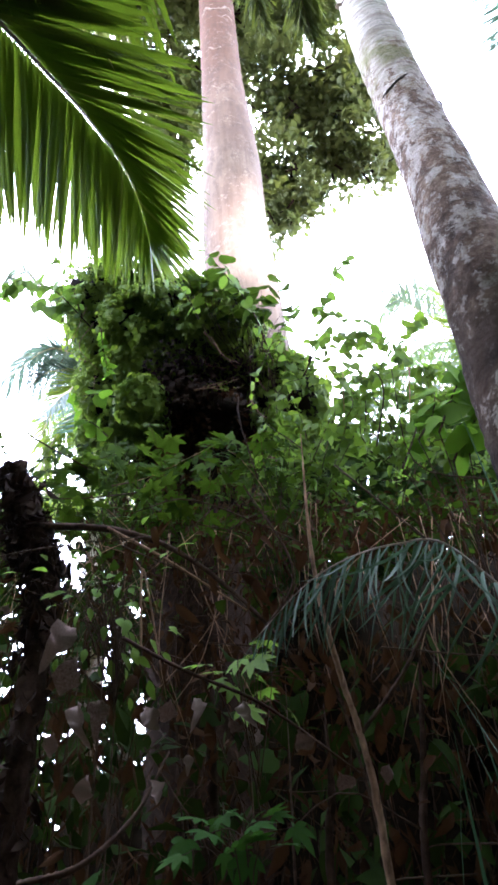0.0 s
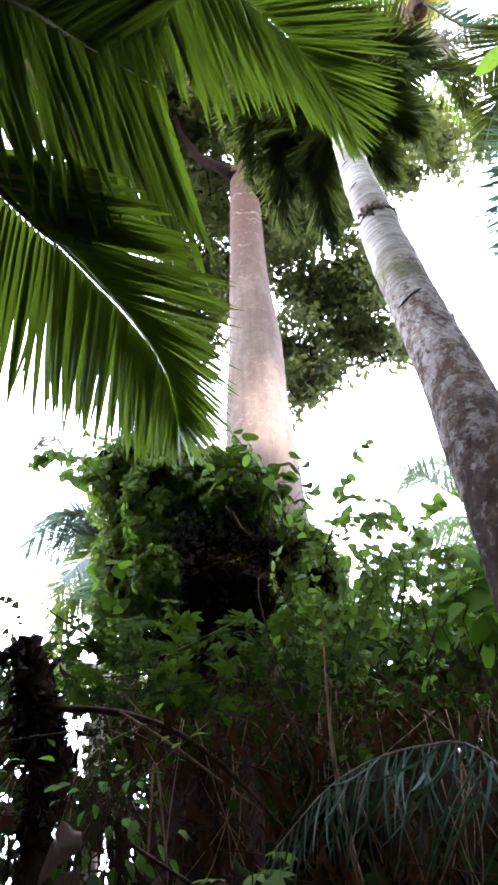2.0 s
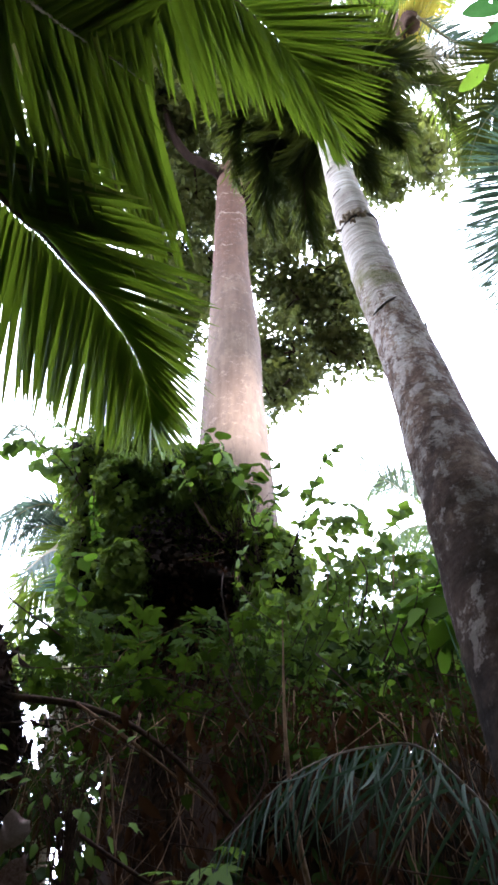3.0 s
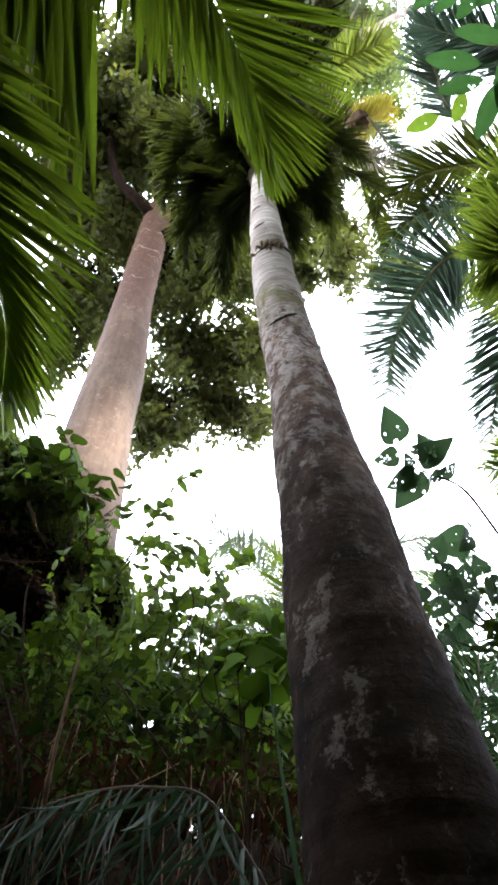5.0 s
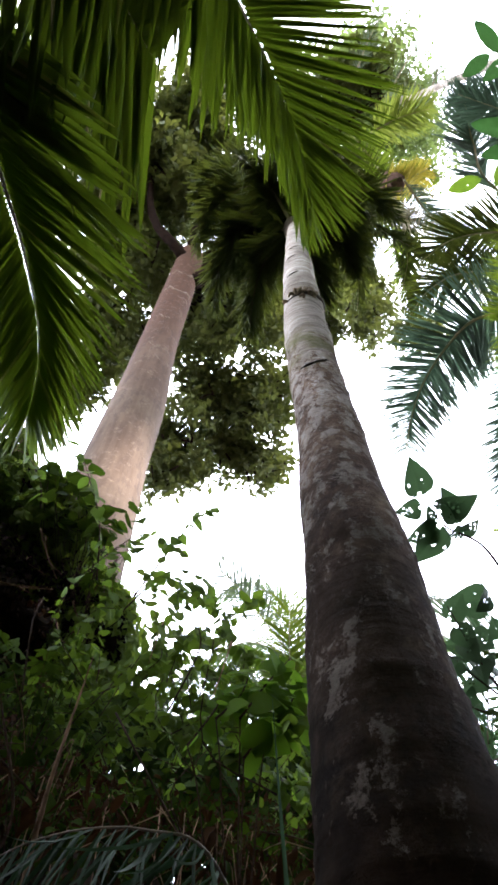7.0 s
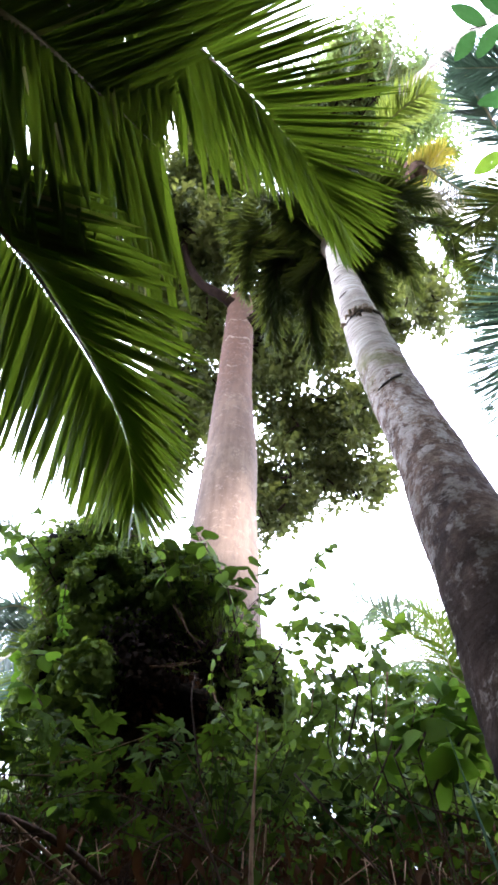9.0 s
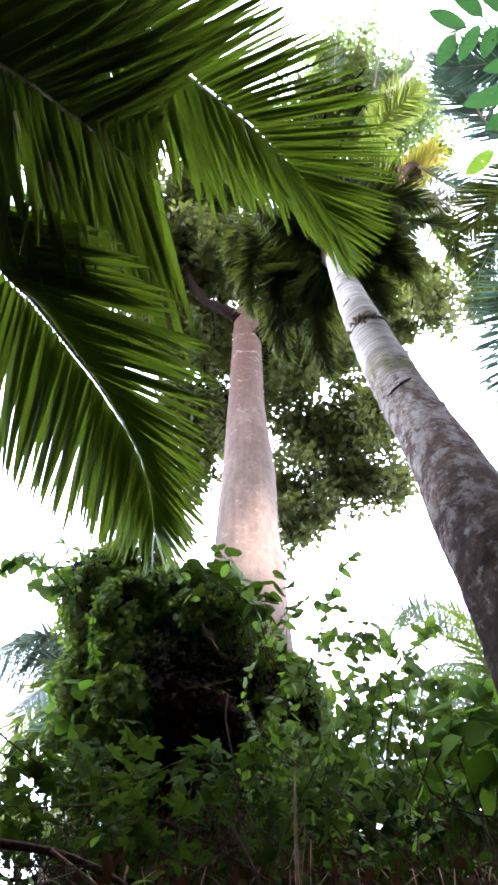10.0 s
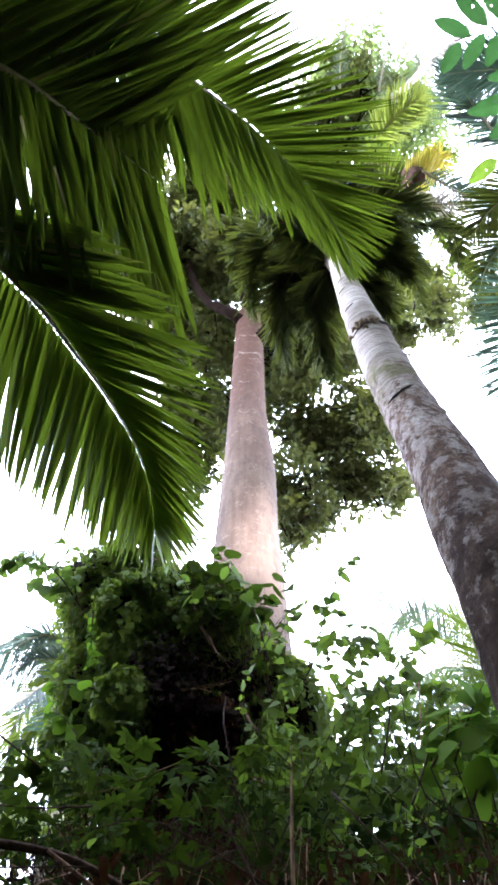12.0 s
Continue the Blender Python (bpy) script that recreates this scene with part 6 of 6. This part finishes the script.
# ---- single things in the undergrowth ----
def old_post():
    stump = thing("broken_trunk", "dark mossy broken trunk with dead leaves caught on it", "tree stump")
    part("trunk", tube("trunk", [(-1.12, 3.0, -0.1), (-1.09, 3.24, 2.90), (-1.19, 3.21, 3.37), (-1.33, 3.12, 3.81)], [0.055, 0.06, 0.085, 0.07], SHADED_BARK, 16, 90, 0.22, 3), stump)
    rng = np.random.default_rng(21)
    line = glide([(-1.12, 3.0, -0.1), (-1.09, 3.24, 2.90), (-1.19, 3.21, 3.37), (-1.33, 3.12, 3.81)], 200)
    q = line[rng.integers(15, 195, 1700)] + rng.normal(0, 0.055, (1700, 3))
    part("rotten_bark", strewn("rotten_bark", [blade(0.3, 0.6, 0.6, 4, 0.4, 1, 0.3), blade(0.1, 0.4, 0.4, 4, 0.3)], q, rng.normal(0, 0.4, (1700, 3)) + (0, 0, -1), rng.normal(0, 1, (1700, 3)), rng.uniform(0.04, 0.16, 1700), NEAR_BLACK_LEAF), stump, "ragged near-black bark and leaves", kind="stuff")
    part("branch", tube("branch", [(-1.21, 3.16, 3.44), (-0.73, 3.21, 3.40), (-0.37, 3.25, 3.24), (-0.01, 3.31, 2.91), (0.19, 3.36, 2.63)], [0.022, 0.018, 0.014, 0.011, 0.006], TWIG, 8, 50, 0.05, 2), stump, "long bare grey-brown branch")
    part("branch", tube("branch", [(-0.78, 3.19, 3.41), (-0.48, 3.24, 3.23), (-0.07, 3.30, 2.94)], [0.009, 0.008, 0.004], STEM, 6, 30), stump, "thin pale side branch")


old_post()


def leaf_star(lobes=5):
    """A palmate leaf of length 1: pointed lobes round a short stalk."""
    v, f = [], []
    for k in range(lobes):
        a = radians(-80 + 160 * k / (lobes - 1))
        L = 0.95 - 0.35 * abs(k - (lobes - 1) / 2) / ((lobes - 1) / 2)
        bv, bf = blade(0.36, 0.15, 0.15, 4, 0.45)
        bv = np.array(bv) * L
        x = bv[:, 0] * math.cos(a) + bv[:, 1] * math.sin(a)
        y = bv[:, 1] * math.cos(a) - bv[:, 0] * math.sin(a)
        f.append(np.array(bf) + sum(len(q) for q in v))
        v.append(np.stack([x, y, bv[:, 2]], 1))
    return np.vstack(v), np.vstack(f)


def seedling(label, middle, spread, count, size, mat, seed, star=False):
    """A low broad-leaved plant among the stems; each leaf is a part on its own stalk."""
    rng = np.random.default_rng(seed)
    plant = thing("seedling", label, "plant", "seedlings")
    middle = np.array(middle)
    foot = np.array([middle[0] + 0.05, middle[1] + 0.1, -0.05])
    part("stalk", tube("stalk", [foot, (foot + middle) / 2 + rng.normal(0, 0.05, 3), middle], [0.009, 0.007, 0.004], TWIG, 6, 24), plant)
    v, f = leaf_star() if star else blade(0.46, 0.25, 0.35, 6, 0.4, 0.4)
    me = mesh_of("leaf", v, [f], mat)
    for k in range(count):
        q = middle + rng.normal(0, 1, 3) * spread
        part("leaf_stalk", tube("leaf_stalk", [middle + (0.04, 0.08, 0) - (0, 0, rng.uniform(0.02, 0.5)), (middle + q) / 2 + rng.normal(0, 0.03, 3), q], [0.003, 0.002, 0.0015], TWIG, 4, 10), plant)
        way = unit(q - middle + rng.normal(0, 0.08, 3) + (0, -0.05, -0.08))
        r = frames_of(way[None], np.array([[rng.normal(0, 0.3), -0.5, 0.8]]))[0]
        z = size * rng.uniform(0.7, 1.2)
        part("leaf", me, plant, at=Matrix.Translation(q) @ Matrix(r.tolist()).to_4x4() @ Matrix.Diagonal((z, z, z, 1)))


def lobed_vine():
    """Larger lobed leaves on thin stems, over the mound's foot and round its top."""
    rng = np.random.default_rng(606)
    (star_v, star_f), (heart_v, heart_f) = leaf_star(5), heart(0.2, 0.3)
    star, plain_leaf = mesh_of("leaf", star_v, [star_f], VINE_BROAD), mesh_of("leaf", heart_v, [heart_f], VINE_BROAD)
    ob = thing("lobed_vine", "climbing vine with large lobed green leaves over the mound", "vine")
    for at, rad, n, size, me in (((0.07, 4.13, 6.14), (0.26, 0.15, 0.16), 54, 0.125, plain_leaf), ((-0.26, 4.01, 6.48), (0.2, 0.15, 0.12), 28, 0.12, plain_leaf), ((0.21, 4.30, 5.71), (0.2, 0.15, 0.2), 26, 0.10, star), ((-0.37, 3.70, 4.25), (0.34, 0.2, 0.12), 30, 0.11, star), ((0.05, 3.70, 4.12), (0.25, 0.12, 0.12), 36, 0.11, star), ((-0.91, 3.51, 4.02), (0.3, 0.15, 0.10), 40, 0.12, star), ((-0.96, 3.45, 3.72), (0.25, 0.15, 0.10), 30, 0.12, star), ((-0.49, 3.60, 3.84), (0.35, 0.15, 0.10), 40, 0.11, star), ((-1.21, 4.76, 5.62), (0.1, 0.12, 0.25), 20, 0.12, plain_leaf)):
        at = np.array(at)
        low = at + (0.05, 0.35, -0.55)
        for _ in range(n):
            q = at + rng.normal(0, 0.75, 3) * rad
            r = frames_of((rng.normal(0, 1, 3) * (1, 0.6, 0.4) + (0, -0.3, -0.45))[None], (rng.normal(0, 0.4, 3) + (0, -0.35, 0.9))[None])[0]
            z = size * rng.uniform(0.65, 1.2)
            part("leaf", me, ob, at=Matrix.Translation(q) @ Matrix(r.tolist()).to_4x4() @ Matrix.Diagonal((z * 1.35, z, z, 1)))
            if rng.random() < 0.4:
                part("stem", tube("stem", [low + rng.normal(0, 0.08, 3), (low + q) / 2 + rng.normal(0, 0.05, 3), q], [0.0035, 0.0025, 0.0015], TWIG, 4, 12), ob)
    for pts in ([(-0.45, 4.56, 5.55), (-0.34, 4.51, 5.55), (-0.21, 4.50, 5.58), (-0.08, 4.51, 5.64)], [(-0.32, 4.21, 5.92), (-0.20, 4.31, 5.77), (-0.06, 4.42, 5.66)], [(0.12, 4.47, 5.54), (0.21, 4.53, 5.40), (0.19, 4.59, 5.32)]):
        part("bare_stem", tube("bare_stem", pts, [0.008, 0.006, 0.004], STEM, 5, 20, 0.3), ob, "thin pale bare vine")


lobed_vine()
seedling("bushy seedling with bright green leaves beside the broken trunk", (-0.73, 3.11, 2.92), (0.20, 0.15, 0.16), 64, 0.085, SHRUB_LEAF, 401)
seedling("seedling with lobed star-shaped green leaves", (-0.09, 2.85, 2.42), (0.13, 0.08, 0.07), 12, 0.12, SHRUB_LEAF, 402, True)
seedling("low seedling with broad dark green leaves", (-0.14, 2.77, 1.88), (0.16, 0.1, 0.05), 22, 0.11, DARK_BROAD, 403, True)


def stems():
    rows = (
        ([(0.40, 2.96, 1.73), (0.37, 2.90, 2.15), (0.31, 2.84, 2.42), (0.25, 2.69, 2.68), (0.23, 2.61, 2.96), (0.24, 2.53, 3.44)], [0.015, 0.013, 0.0115, 0.010, 0.008, 0.002], STEM, "leaning pale brown sapling stem"),
        ([(0.20, 3.19, 1.68), (0.24, 3.14, 2.06), (0.25, 3.16, 2.41)], [0.018, 0.016, 0.003], SHADED_BARK, "upright grey sapling stem"),
        ([(-0.33, 4.18, 1.77), (-0.32, 4.05, 2.55), (-0.33, 4.01, 3.02), (-0.34, 3.89, 3.52)], [0.03, 0.028, 0.024, 0.003], SHADED_BARK, "upright dark brown sapling trunk"),
        ([(0.60, 3.34, 1.67), (0.68, 3.36, 2.19), (0.76, 3.29, 2.76)], [0.018, 0.016, 0.003], SHADED_BARK, "upright grey sapling stem"),
        ([(-0.01, 2.98, 2.67), (0.16, 2.86, 2.92), (-0.04, 2.83, 3.38)], [0.007, 0.006, 0.004], TWIG, "thin bent brown woody creeper"),
        ([(-0.89, 2.75, 1.77), (-0.69, 2.80, 1.82), (-0.52, 2.91, 1.99), (-0.41, 2.99, 2.22)], [0.012, 0.011, 0.008, 0.004], TWIG, "thin bent brown woody creeper"),
        ([(-0.55, 2.64, 2.57), (-0.31, 2.72, 2.45), (-0.01, 2.73, 2.30), (0.33, 2.83, 2.06)], [0.008, 0.007, 0.006, 0.004], TWIG, "thin bent brown woody creeper"),
        ([(-0.50, 2.76, 2.57), (-0.48, 2.63, 2.86), (-0.42, 2.79, 2.50)], [0.005, 0.005, 0.003], STEM, "thin bent brown woody creeper"),
        ([(0.36, 2.89, 2.21), (0.57, 2.79, 2.43), (0.82, 2.69, 2.81)], [0.009, 0.008, 0.005], TWIG, "thin bent brown woody creeper"),
    )
    for pts, radii, mat, label in rows:
        pts = [np.array(p) for p in pts]
        if "upright" in label or "sapling" in label:
            foot = pts[0] + (pts[0] - pts[1]) * 0.5
            foot[2] = -0.1
            pts, radii = [foot] + pts, [radii[0] * 1.15] + radii
        ob = new("sapling" if "sapling" in label else "creeper", tube("stem", pts, radii, mat, 9, 90, 0.13, 5))
        tagged(ob, label, "sapling" if "sapling" in label else "creeper", "undergrowth stems")


stems()


def dead_leaf_mesh(k):
    """A curled dry leaf, hanging along -y."""
    v, f = blade(0.55, 0.35 + 0.25 * k, 0.4 + 0.3 * k, 14, 0.45, 0.8, 0.35)
    rng = np.random.default_rng(70 + k)
    v = v + rng.normal(0, 0.018, v.shape)
    v[:, 0] *= 1 - 0.25 * np.sin(9 * v[:, 1] + k)
    return mesh_of("dead_leaf", v, [f], DEAD_LEAF)


def dead_leaves():
    rng = np.random.default_rng(15)
    meshes = [dead_leaf_mesh(k) for k in range(3)]
    spots = [(-0.44, 2.55, 2.27), (-0.34, 2.51, 2.28), (-0.26, 2.52, 2.28), (-0.63, 2.56, 2.06), (-0.42, 2.61, 2.04), (-0.09, 2.68, 2.30), (0.11, 2.71, 2.20), (0.44, 2.81, 2.08),
        (-0.67, 2.31, 2.49), (-0.65, 2.35, 2.40), (-0.90, 2.30, 2.59), (-0.66, 2.50, 2.28), (-0.04, 2.71, 2.21), (0.26, 2.93, 2.09), (-0.67, 2.79, 2.38), (-0.15, 2.79, 2.28), (-0.80, 2.69, 2.24), (-0.33, 2.90, 2.18)]
    for k, q in enumerate(spots):
        size = rng.uniform(0.06, 0.14) if k not in (8, 9) else 0.15
        way = unit(np.array([rng.normal(0, 0.6), rng.normal(0, 0.5), -1.0]))
        r = frames_of(way[None], np.array([[rng.normal(0, 0.5), -1.0, 0.1]]))[0]
        ob = new("dead_leaf", meshes[k % 3])
        ob.matrix_basis = Matrix.Translation(q) @ Matrix(r.tolist()).to_4x4() @ Matrix.Diagonal((size, size, size, 1))
        tagged(ob, "curled grey-brown dead leaf caught in the undergrowth", "dead leaf", "dead leaves")


dead_leaves()


def strap_plant(foot, count, length, seed, label):
    """A clump of long strap leaves."""
    rng = np.random.default_rng(seed)
    plant = thing("strap_plant", label, "plant", "strap plants", at=foot)
    for k in range(count):
        a = rng.uniform(0, 2 * np.pi)
        lean = rng.uniform(0.1, 0.55)
        way = np.array([math.cos(a) * lean, math.sin(a) * lean, 1.0])
        r = frames_of(way[None], np.array([[-math.cos(a), -math.sin(a), 0.4]]))[0]
        L = length * rng.uniform(0.7, 1.1)
        v, f = blade(0.012, 0.4, rng.uniform(0.10, 0.5), 10, 0.3)
        part("leaf", mesh_of("leaf", v * (1, 1, -1), [f], STRAP), plant, at=Matrix(r.tolist()).to_4x4() @ Matrix.Diagonal((L, L, L, 1)))


for n, (p, c, L) in enumerate((((0.8, 2.9, -0.05), 8, 2.7), ((1.2, 2.8, -0.05), 9, 3.1), ((1.65, 2.8, -0.05), 9, 3.6))):
    strap_plant(p, c, L, 300 + n, "clump of long dark green strap leaves")


def eaten_leaf(seed, mat):
    """A heart-shaped leaf of length 1 with holes gnawed into it."""
    rng = np.random.default_rng(seed)
    gx, gy = np.meshgrid(np.linspace(-0.5, 0.5, 51), np.linspace(-0.1, 1.0, 57), indexing="ij")
    v = np.stack([gx, gy, 0.25 * np.abs(gx) - 0.2 * gy**2], 2).reshape(-1, 3)
    i, j = np.meshgrid(np.arange(50), np.arange(56), indexing="ij")
    k = (i * 57 + j).ravel()
    f = np.stack([k, k + 57, k + 58, k + 1], 1)
    c = v[f].mean(1)
    edge = np.interp(c[:, 1], [-0.1, 0.0, 0.1, 0.25, 0.5, 0.8, 1.0], [0.16, 0.36, 0.44, 0.47, 0.38, 0.17, 0.0])
    keep = (np.abs(c[:, 0]) < edge) & ~((c[:, 1] < 0.0) & (np.abs(c[:, 0]) < 0.06))
    eaten = np.array([rng.uniform(-0.2, 0.2), rng.uniform(0.2, 0.6)])
    for _ in range(3 + 8 * (seed % 3)):
        h = eaten + rng.normal(0, 0.15, 2)
        keep &= np.linalg.norm((c[:, :2] - h) * rng.uniform(0.7, 1.4, 2), axis=1) > rng.uniform(0.012, 0.045)
    f = f[keep]
    used, inv = np.unique(f, return_inverse=True)
    return mesh_of("leaf", v[used], [inv.reshape(f.shape)], mat)


def oval_leaf(seed, mat):
    """A blunt oval leaflet of length 1 along +y on a short stalk, with a few small holes."""
    rng = np.random.default_rng(seed + 900)
    y = np.linspace(0.0, 1.0, 41)
    half = 0.225 * np.clip(np.sin(np.pi * np.clip((y - 0.04) / 0.96, 0, 1)), 0, 1) ** 0.62
    x = np.linspace(-1, 1, 15)
    gx, gy = x[None] * np.maximum(half, 0.012)[:, None], np.repeat(y[:, None], 15, 1)
    v = np.stack([gx, gy, 0.10 * np.abs(gx) - 0.10 * gy**2 + 0.008 * np.sin(26 * gy) * np.abs(gx) / 0.22], 2).reshape(-1, 3)
    i, j = np.meshgrid(np.arange(40), np.arange(14), indexing="ij")
    k = (i * 15 + j).ravel()
    f = np.stack([k, k + 1, k + 16, k + 15], 1)
    c = v[f].mean(1)
    keep = np.ones(len(f), bool)
    for _ in range(seed % 5):
        h = np.array([rng.uniform(-0.15, 0.15), rng.uniform(0.05, 0.55)])
        keep &= np.linalg.norm(c[:, :2] - h, axis=1) > rng.uniform(0.018, 0.035)
    f = f[keep]
    used, inv = np.unique(f, return_inverse=True)
    return mesh_of("leaflet", v[used], [inv.reshape(f.shape)], mat)


def eaten_sprig():
    ob = thing("heart_leaf_sprig", "twig of insect-eaten heart-shaped green leaves", "plant")
    part("twig", tube("twig", [(2.45, 2.3, 0.0), (2.29, 2.32, 3.01), (2.17, 2.13, 3.48), (1.98, 1.95, 3.74), (1.71, 1.76, 3.79), (1.54, 1.67, 3.83), (1.40, 1.69, 3.90), (1.28, 1.64, 3.99)], [0.012, 0.011, 0.009, 0.008, 0.006, 0.005, 0.004, 0.002], TWIG, 6, 80), ob)
    rows = (((1.27, 1.64, 4.00), (1.17, 1.51, 4.05)), ((1.29, 1.69, 3.96), (1.19, 1.73, 3.92)), ((1.37, 1.65, 3.94), (1.44, 1.49, 3.86)), ((1.43, 1.65, 3.91), (1.32, 1.54, 3.96)), ((1.35, 1.70, 3.92), (1.30, 1.64, 3.92)),
        ((1.37, 1.72, 3.90), (1.27, 1.80, 3.84)), ((1.38, 1.71, 3.90), (1.33, 1.85, 3.77)), ((1.47, 1.67, 3.87), (1.49, 1.58, 3.85)), ((1.46, 1.67, 3.88), (1.41, 1.70, 3.83)),
        ((1.71, 1.92, 3.82), (1.53, 1.97, 3.77)), ((1.72, 1.90, 3.83), (1.66, 1.92, 3.72)), ((1.69, 2.09, 3.70), (1.57, 2.08, 3.65)))
    for k, (a, b) in enumerate(rows):
        a, b = np.array(a), np.array(b)
        L = np.linalg.norm(b - a)
        r = frames_of((b - a)[None], np.array([[0.1 * (k % 3), -0.55, -0.8 + 0.2 * (k % 2)]]))[0]
        part("leaf", eaten_leaf(k, BROAD_LEAF), ob, at=Matrix.Translation(a) @ Matrix(r.tolist()).to_4x4() @ Matrix.Diagonal((L * 0.85, L * 0.9, L * 0.9, 1)))


eaten_sprig()


def holed_shrub():
    """Broad gnawed leaves on forked twigs, low beside the ringed trunk."""
    rng = np.random.default_rng(64)
    ob = thing("holed_shrub", "shrub of broad insect-eaten green leaves beside the palm", "shrub")
    meshes = [eaten_leaf(30 + k, BROAD_LEAF) for k in range(5)]
    fork = np.array((1.99, 2.19, 3.55))
    part("stem", tube("stem", [(2.6, 2.2, -0.1), (2.5, 2.25, 1.6), fork], [0.014, 0.011, 0.008], TWIG, 6, 30), ob)
    for tip in ((1.43, 1.84, 3.59), (1.55, 1.90, 3.58), (1.48, 2.01, 3.55), (1.67, 2.02, 3.55), (1.74, 1.90, 3.65), (1.65, 2.19, 3.52), (1.88, 1.81, 3.78)):
        tip = np.array(tip)
        mid = (fork + tip) / 2 + rng.normal(0, 0.05, 3)
        part("twig", tube("twig", [fork, mid, tip], [0.006, 0.005, 0.002], TWIG, 5, 20), ob)
        for k in range(4):
            q = mid + (tip - mid) * (k + 0.8) / 4 + rng.normal(0, 0.015, 3)
            z = rng.uniform(0.05, 0.12)
            r = frames_of((rng.normal(0, 0.8, 3) + (0, 0.1, -0.5))[None], (rng.normal(0, 0.3, 3) + (-0.2, -0.7, -0.6))[None])[0]
            part("leaf", meshes[int(rng.integers(0, 5))], ob, at=Matrix.Translation(q) @ Matrix(r.tolist()).to_4x4() @ Matrix.Diagonal((z, z, z, 1)))


holed_shrub()


def compound_leaves():
    ob = thing("compound_leaf_branch", "hanging branch of compound leaves with oval green leaflets", "branch")
    meshes = [oval_leaf(k, OVAL_LEAF) for k in range(5)]
    lit = oval_leaf(7, YOUNG_LEAF)
    root = np.array([2.3, -0.9, 5.2])
    part("branch", tube("branch", [(2.9, -1.5, -0.1), (2.8, -1.4, 3.0), root, (1.62, -0.1, 5.33), (1.45, 0.04, 5.33)], [0.05, 0.04, 0.02, 0.010, 0.005], TWIG, 8, 50), ob)
    # each compound leaf: its stalk, then the leaflets as foot and tip
    sets = (
        ([(1.53, -0.03, 5.21), (1.30, -0.03, 5.27), (1.14, -0.00, 5.29), (0.96, 0.06, 5.30)],
            [((1.04, 0.04, 5.30), (0.86, -0.03, 5.30)), ((1.11, 0.00, 5.30), (0.94, -0.14, 5.34)), ((1.19, -0.01, 5.28), (1.05, -0.18, 5.33)), ((1.28, -0.02, 5.27), (1.16, -0.23, 5.33)), ((1.35, -0.14, 5.32), (1.20, -0.18, 5.30)), ((0.99, 0.06, 5.30), (0.90, 0.18, 5.18)), ((1.09, 0.02, 5.29), (0.99, 0.16, 5.17)), ((1.16, 0.02, 5.28), (1.09, 0.15, 5.15)), ((1.25, -0.02, 5.27), (1.15, 0.08, 5.17)), ((1.35, -0.03, 5.26), (1.24, 0.08, 5.15))]),
        ([(1.50, -0.01, 5.11), (1.35, 0.13, 5.07), (1.27, 0.22, 5.05), (1.13, 0.36, 5.01)],
            [((1.32, 0.16, 5.07), (1.07, 0.20, 5.03)), ((1.24, 0.28, 5.02), (0.99, 0.34, 4.98)), ((1.31, 0.22, 5.04), (1.39, 0.44, 4.82)), ((1.37, 0.14, 5.06), (1.50, 0.28, 4.88)), ((1.27, 0.33, 4.99), (1.08, 0.43, 4.91)), ((1.33, 0.31, 4.98), (1.29, 0.53, 4.80)), ((1.20, 0.40, 4.97), (1.18, 0.51, 4.84)), ((1.13, 0.52, 4.92), (1.00, 0.61, 4.83)), ((1.38, 0.06, 5.11), (1.22, 0.13, 5.03))]),
        ([(1.34, -0.35, 5.20), (1.33, -0.23, 5.14), (1.34, -0.07, 5.05)],
            [((1.28, -0.32, 5.20), (1.07, -0.23, 5.13)), ((1.29, -0.22, 5.14), (1.14, -0.15, 5.07)), ((1.35, -0.16, 5.09), (1.19, -0.15, 5.05)), ((1.33, -0.23, 5.14), (1.27, -0.05, 4.98)), ((1.36, -0.11, 5.06), (1.28, 0.03, 4.94)), ((1.42, -0.06, 5.02), (1.32, 0.11, 4.88))]),
    )
    n = 0
    for stalk, pairs in sets:
        part("rachis", tube("rachis", [(1.45, 0.04, 5.33)] + stalk, [0.005, 0.004, 0.002], TWIG, 6, 24), ob)
        for foot, tip in pairs:
            way = np.subtract(tip, foot)
            z = float(np.linalg.norm(way))
            # leaflets are placed and turned to fit the camera's view
            r = frames_of(way[None], np.array([[-0.35 + 0.12 * (n % 3), -0.35 + 0.15 * (n % 2), -0.85]]))[0]
            pale = n in (16, 17)
            part("leaflet", lit if pale else meshes[n % 5], ob, "young yellow-green leaflet" if pale else "", Matrix.Translation(foot) @ Matrix(r.tolist()).to_4x4() @ Matrix.Diagonal((0.4 * z + 0.08, z, z, 1)))
            n += 1


compound_leaves()
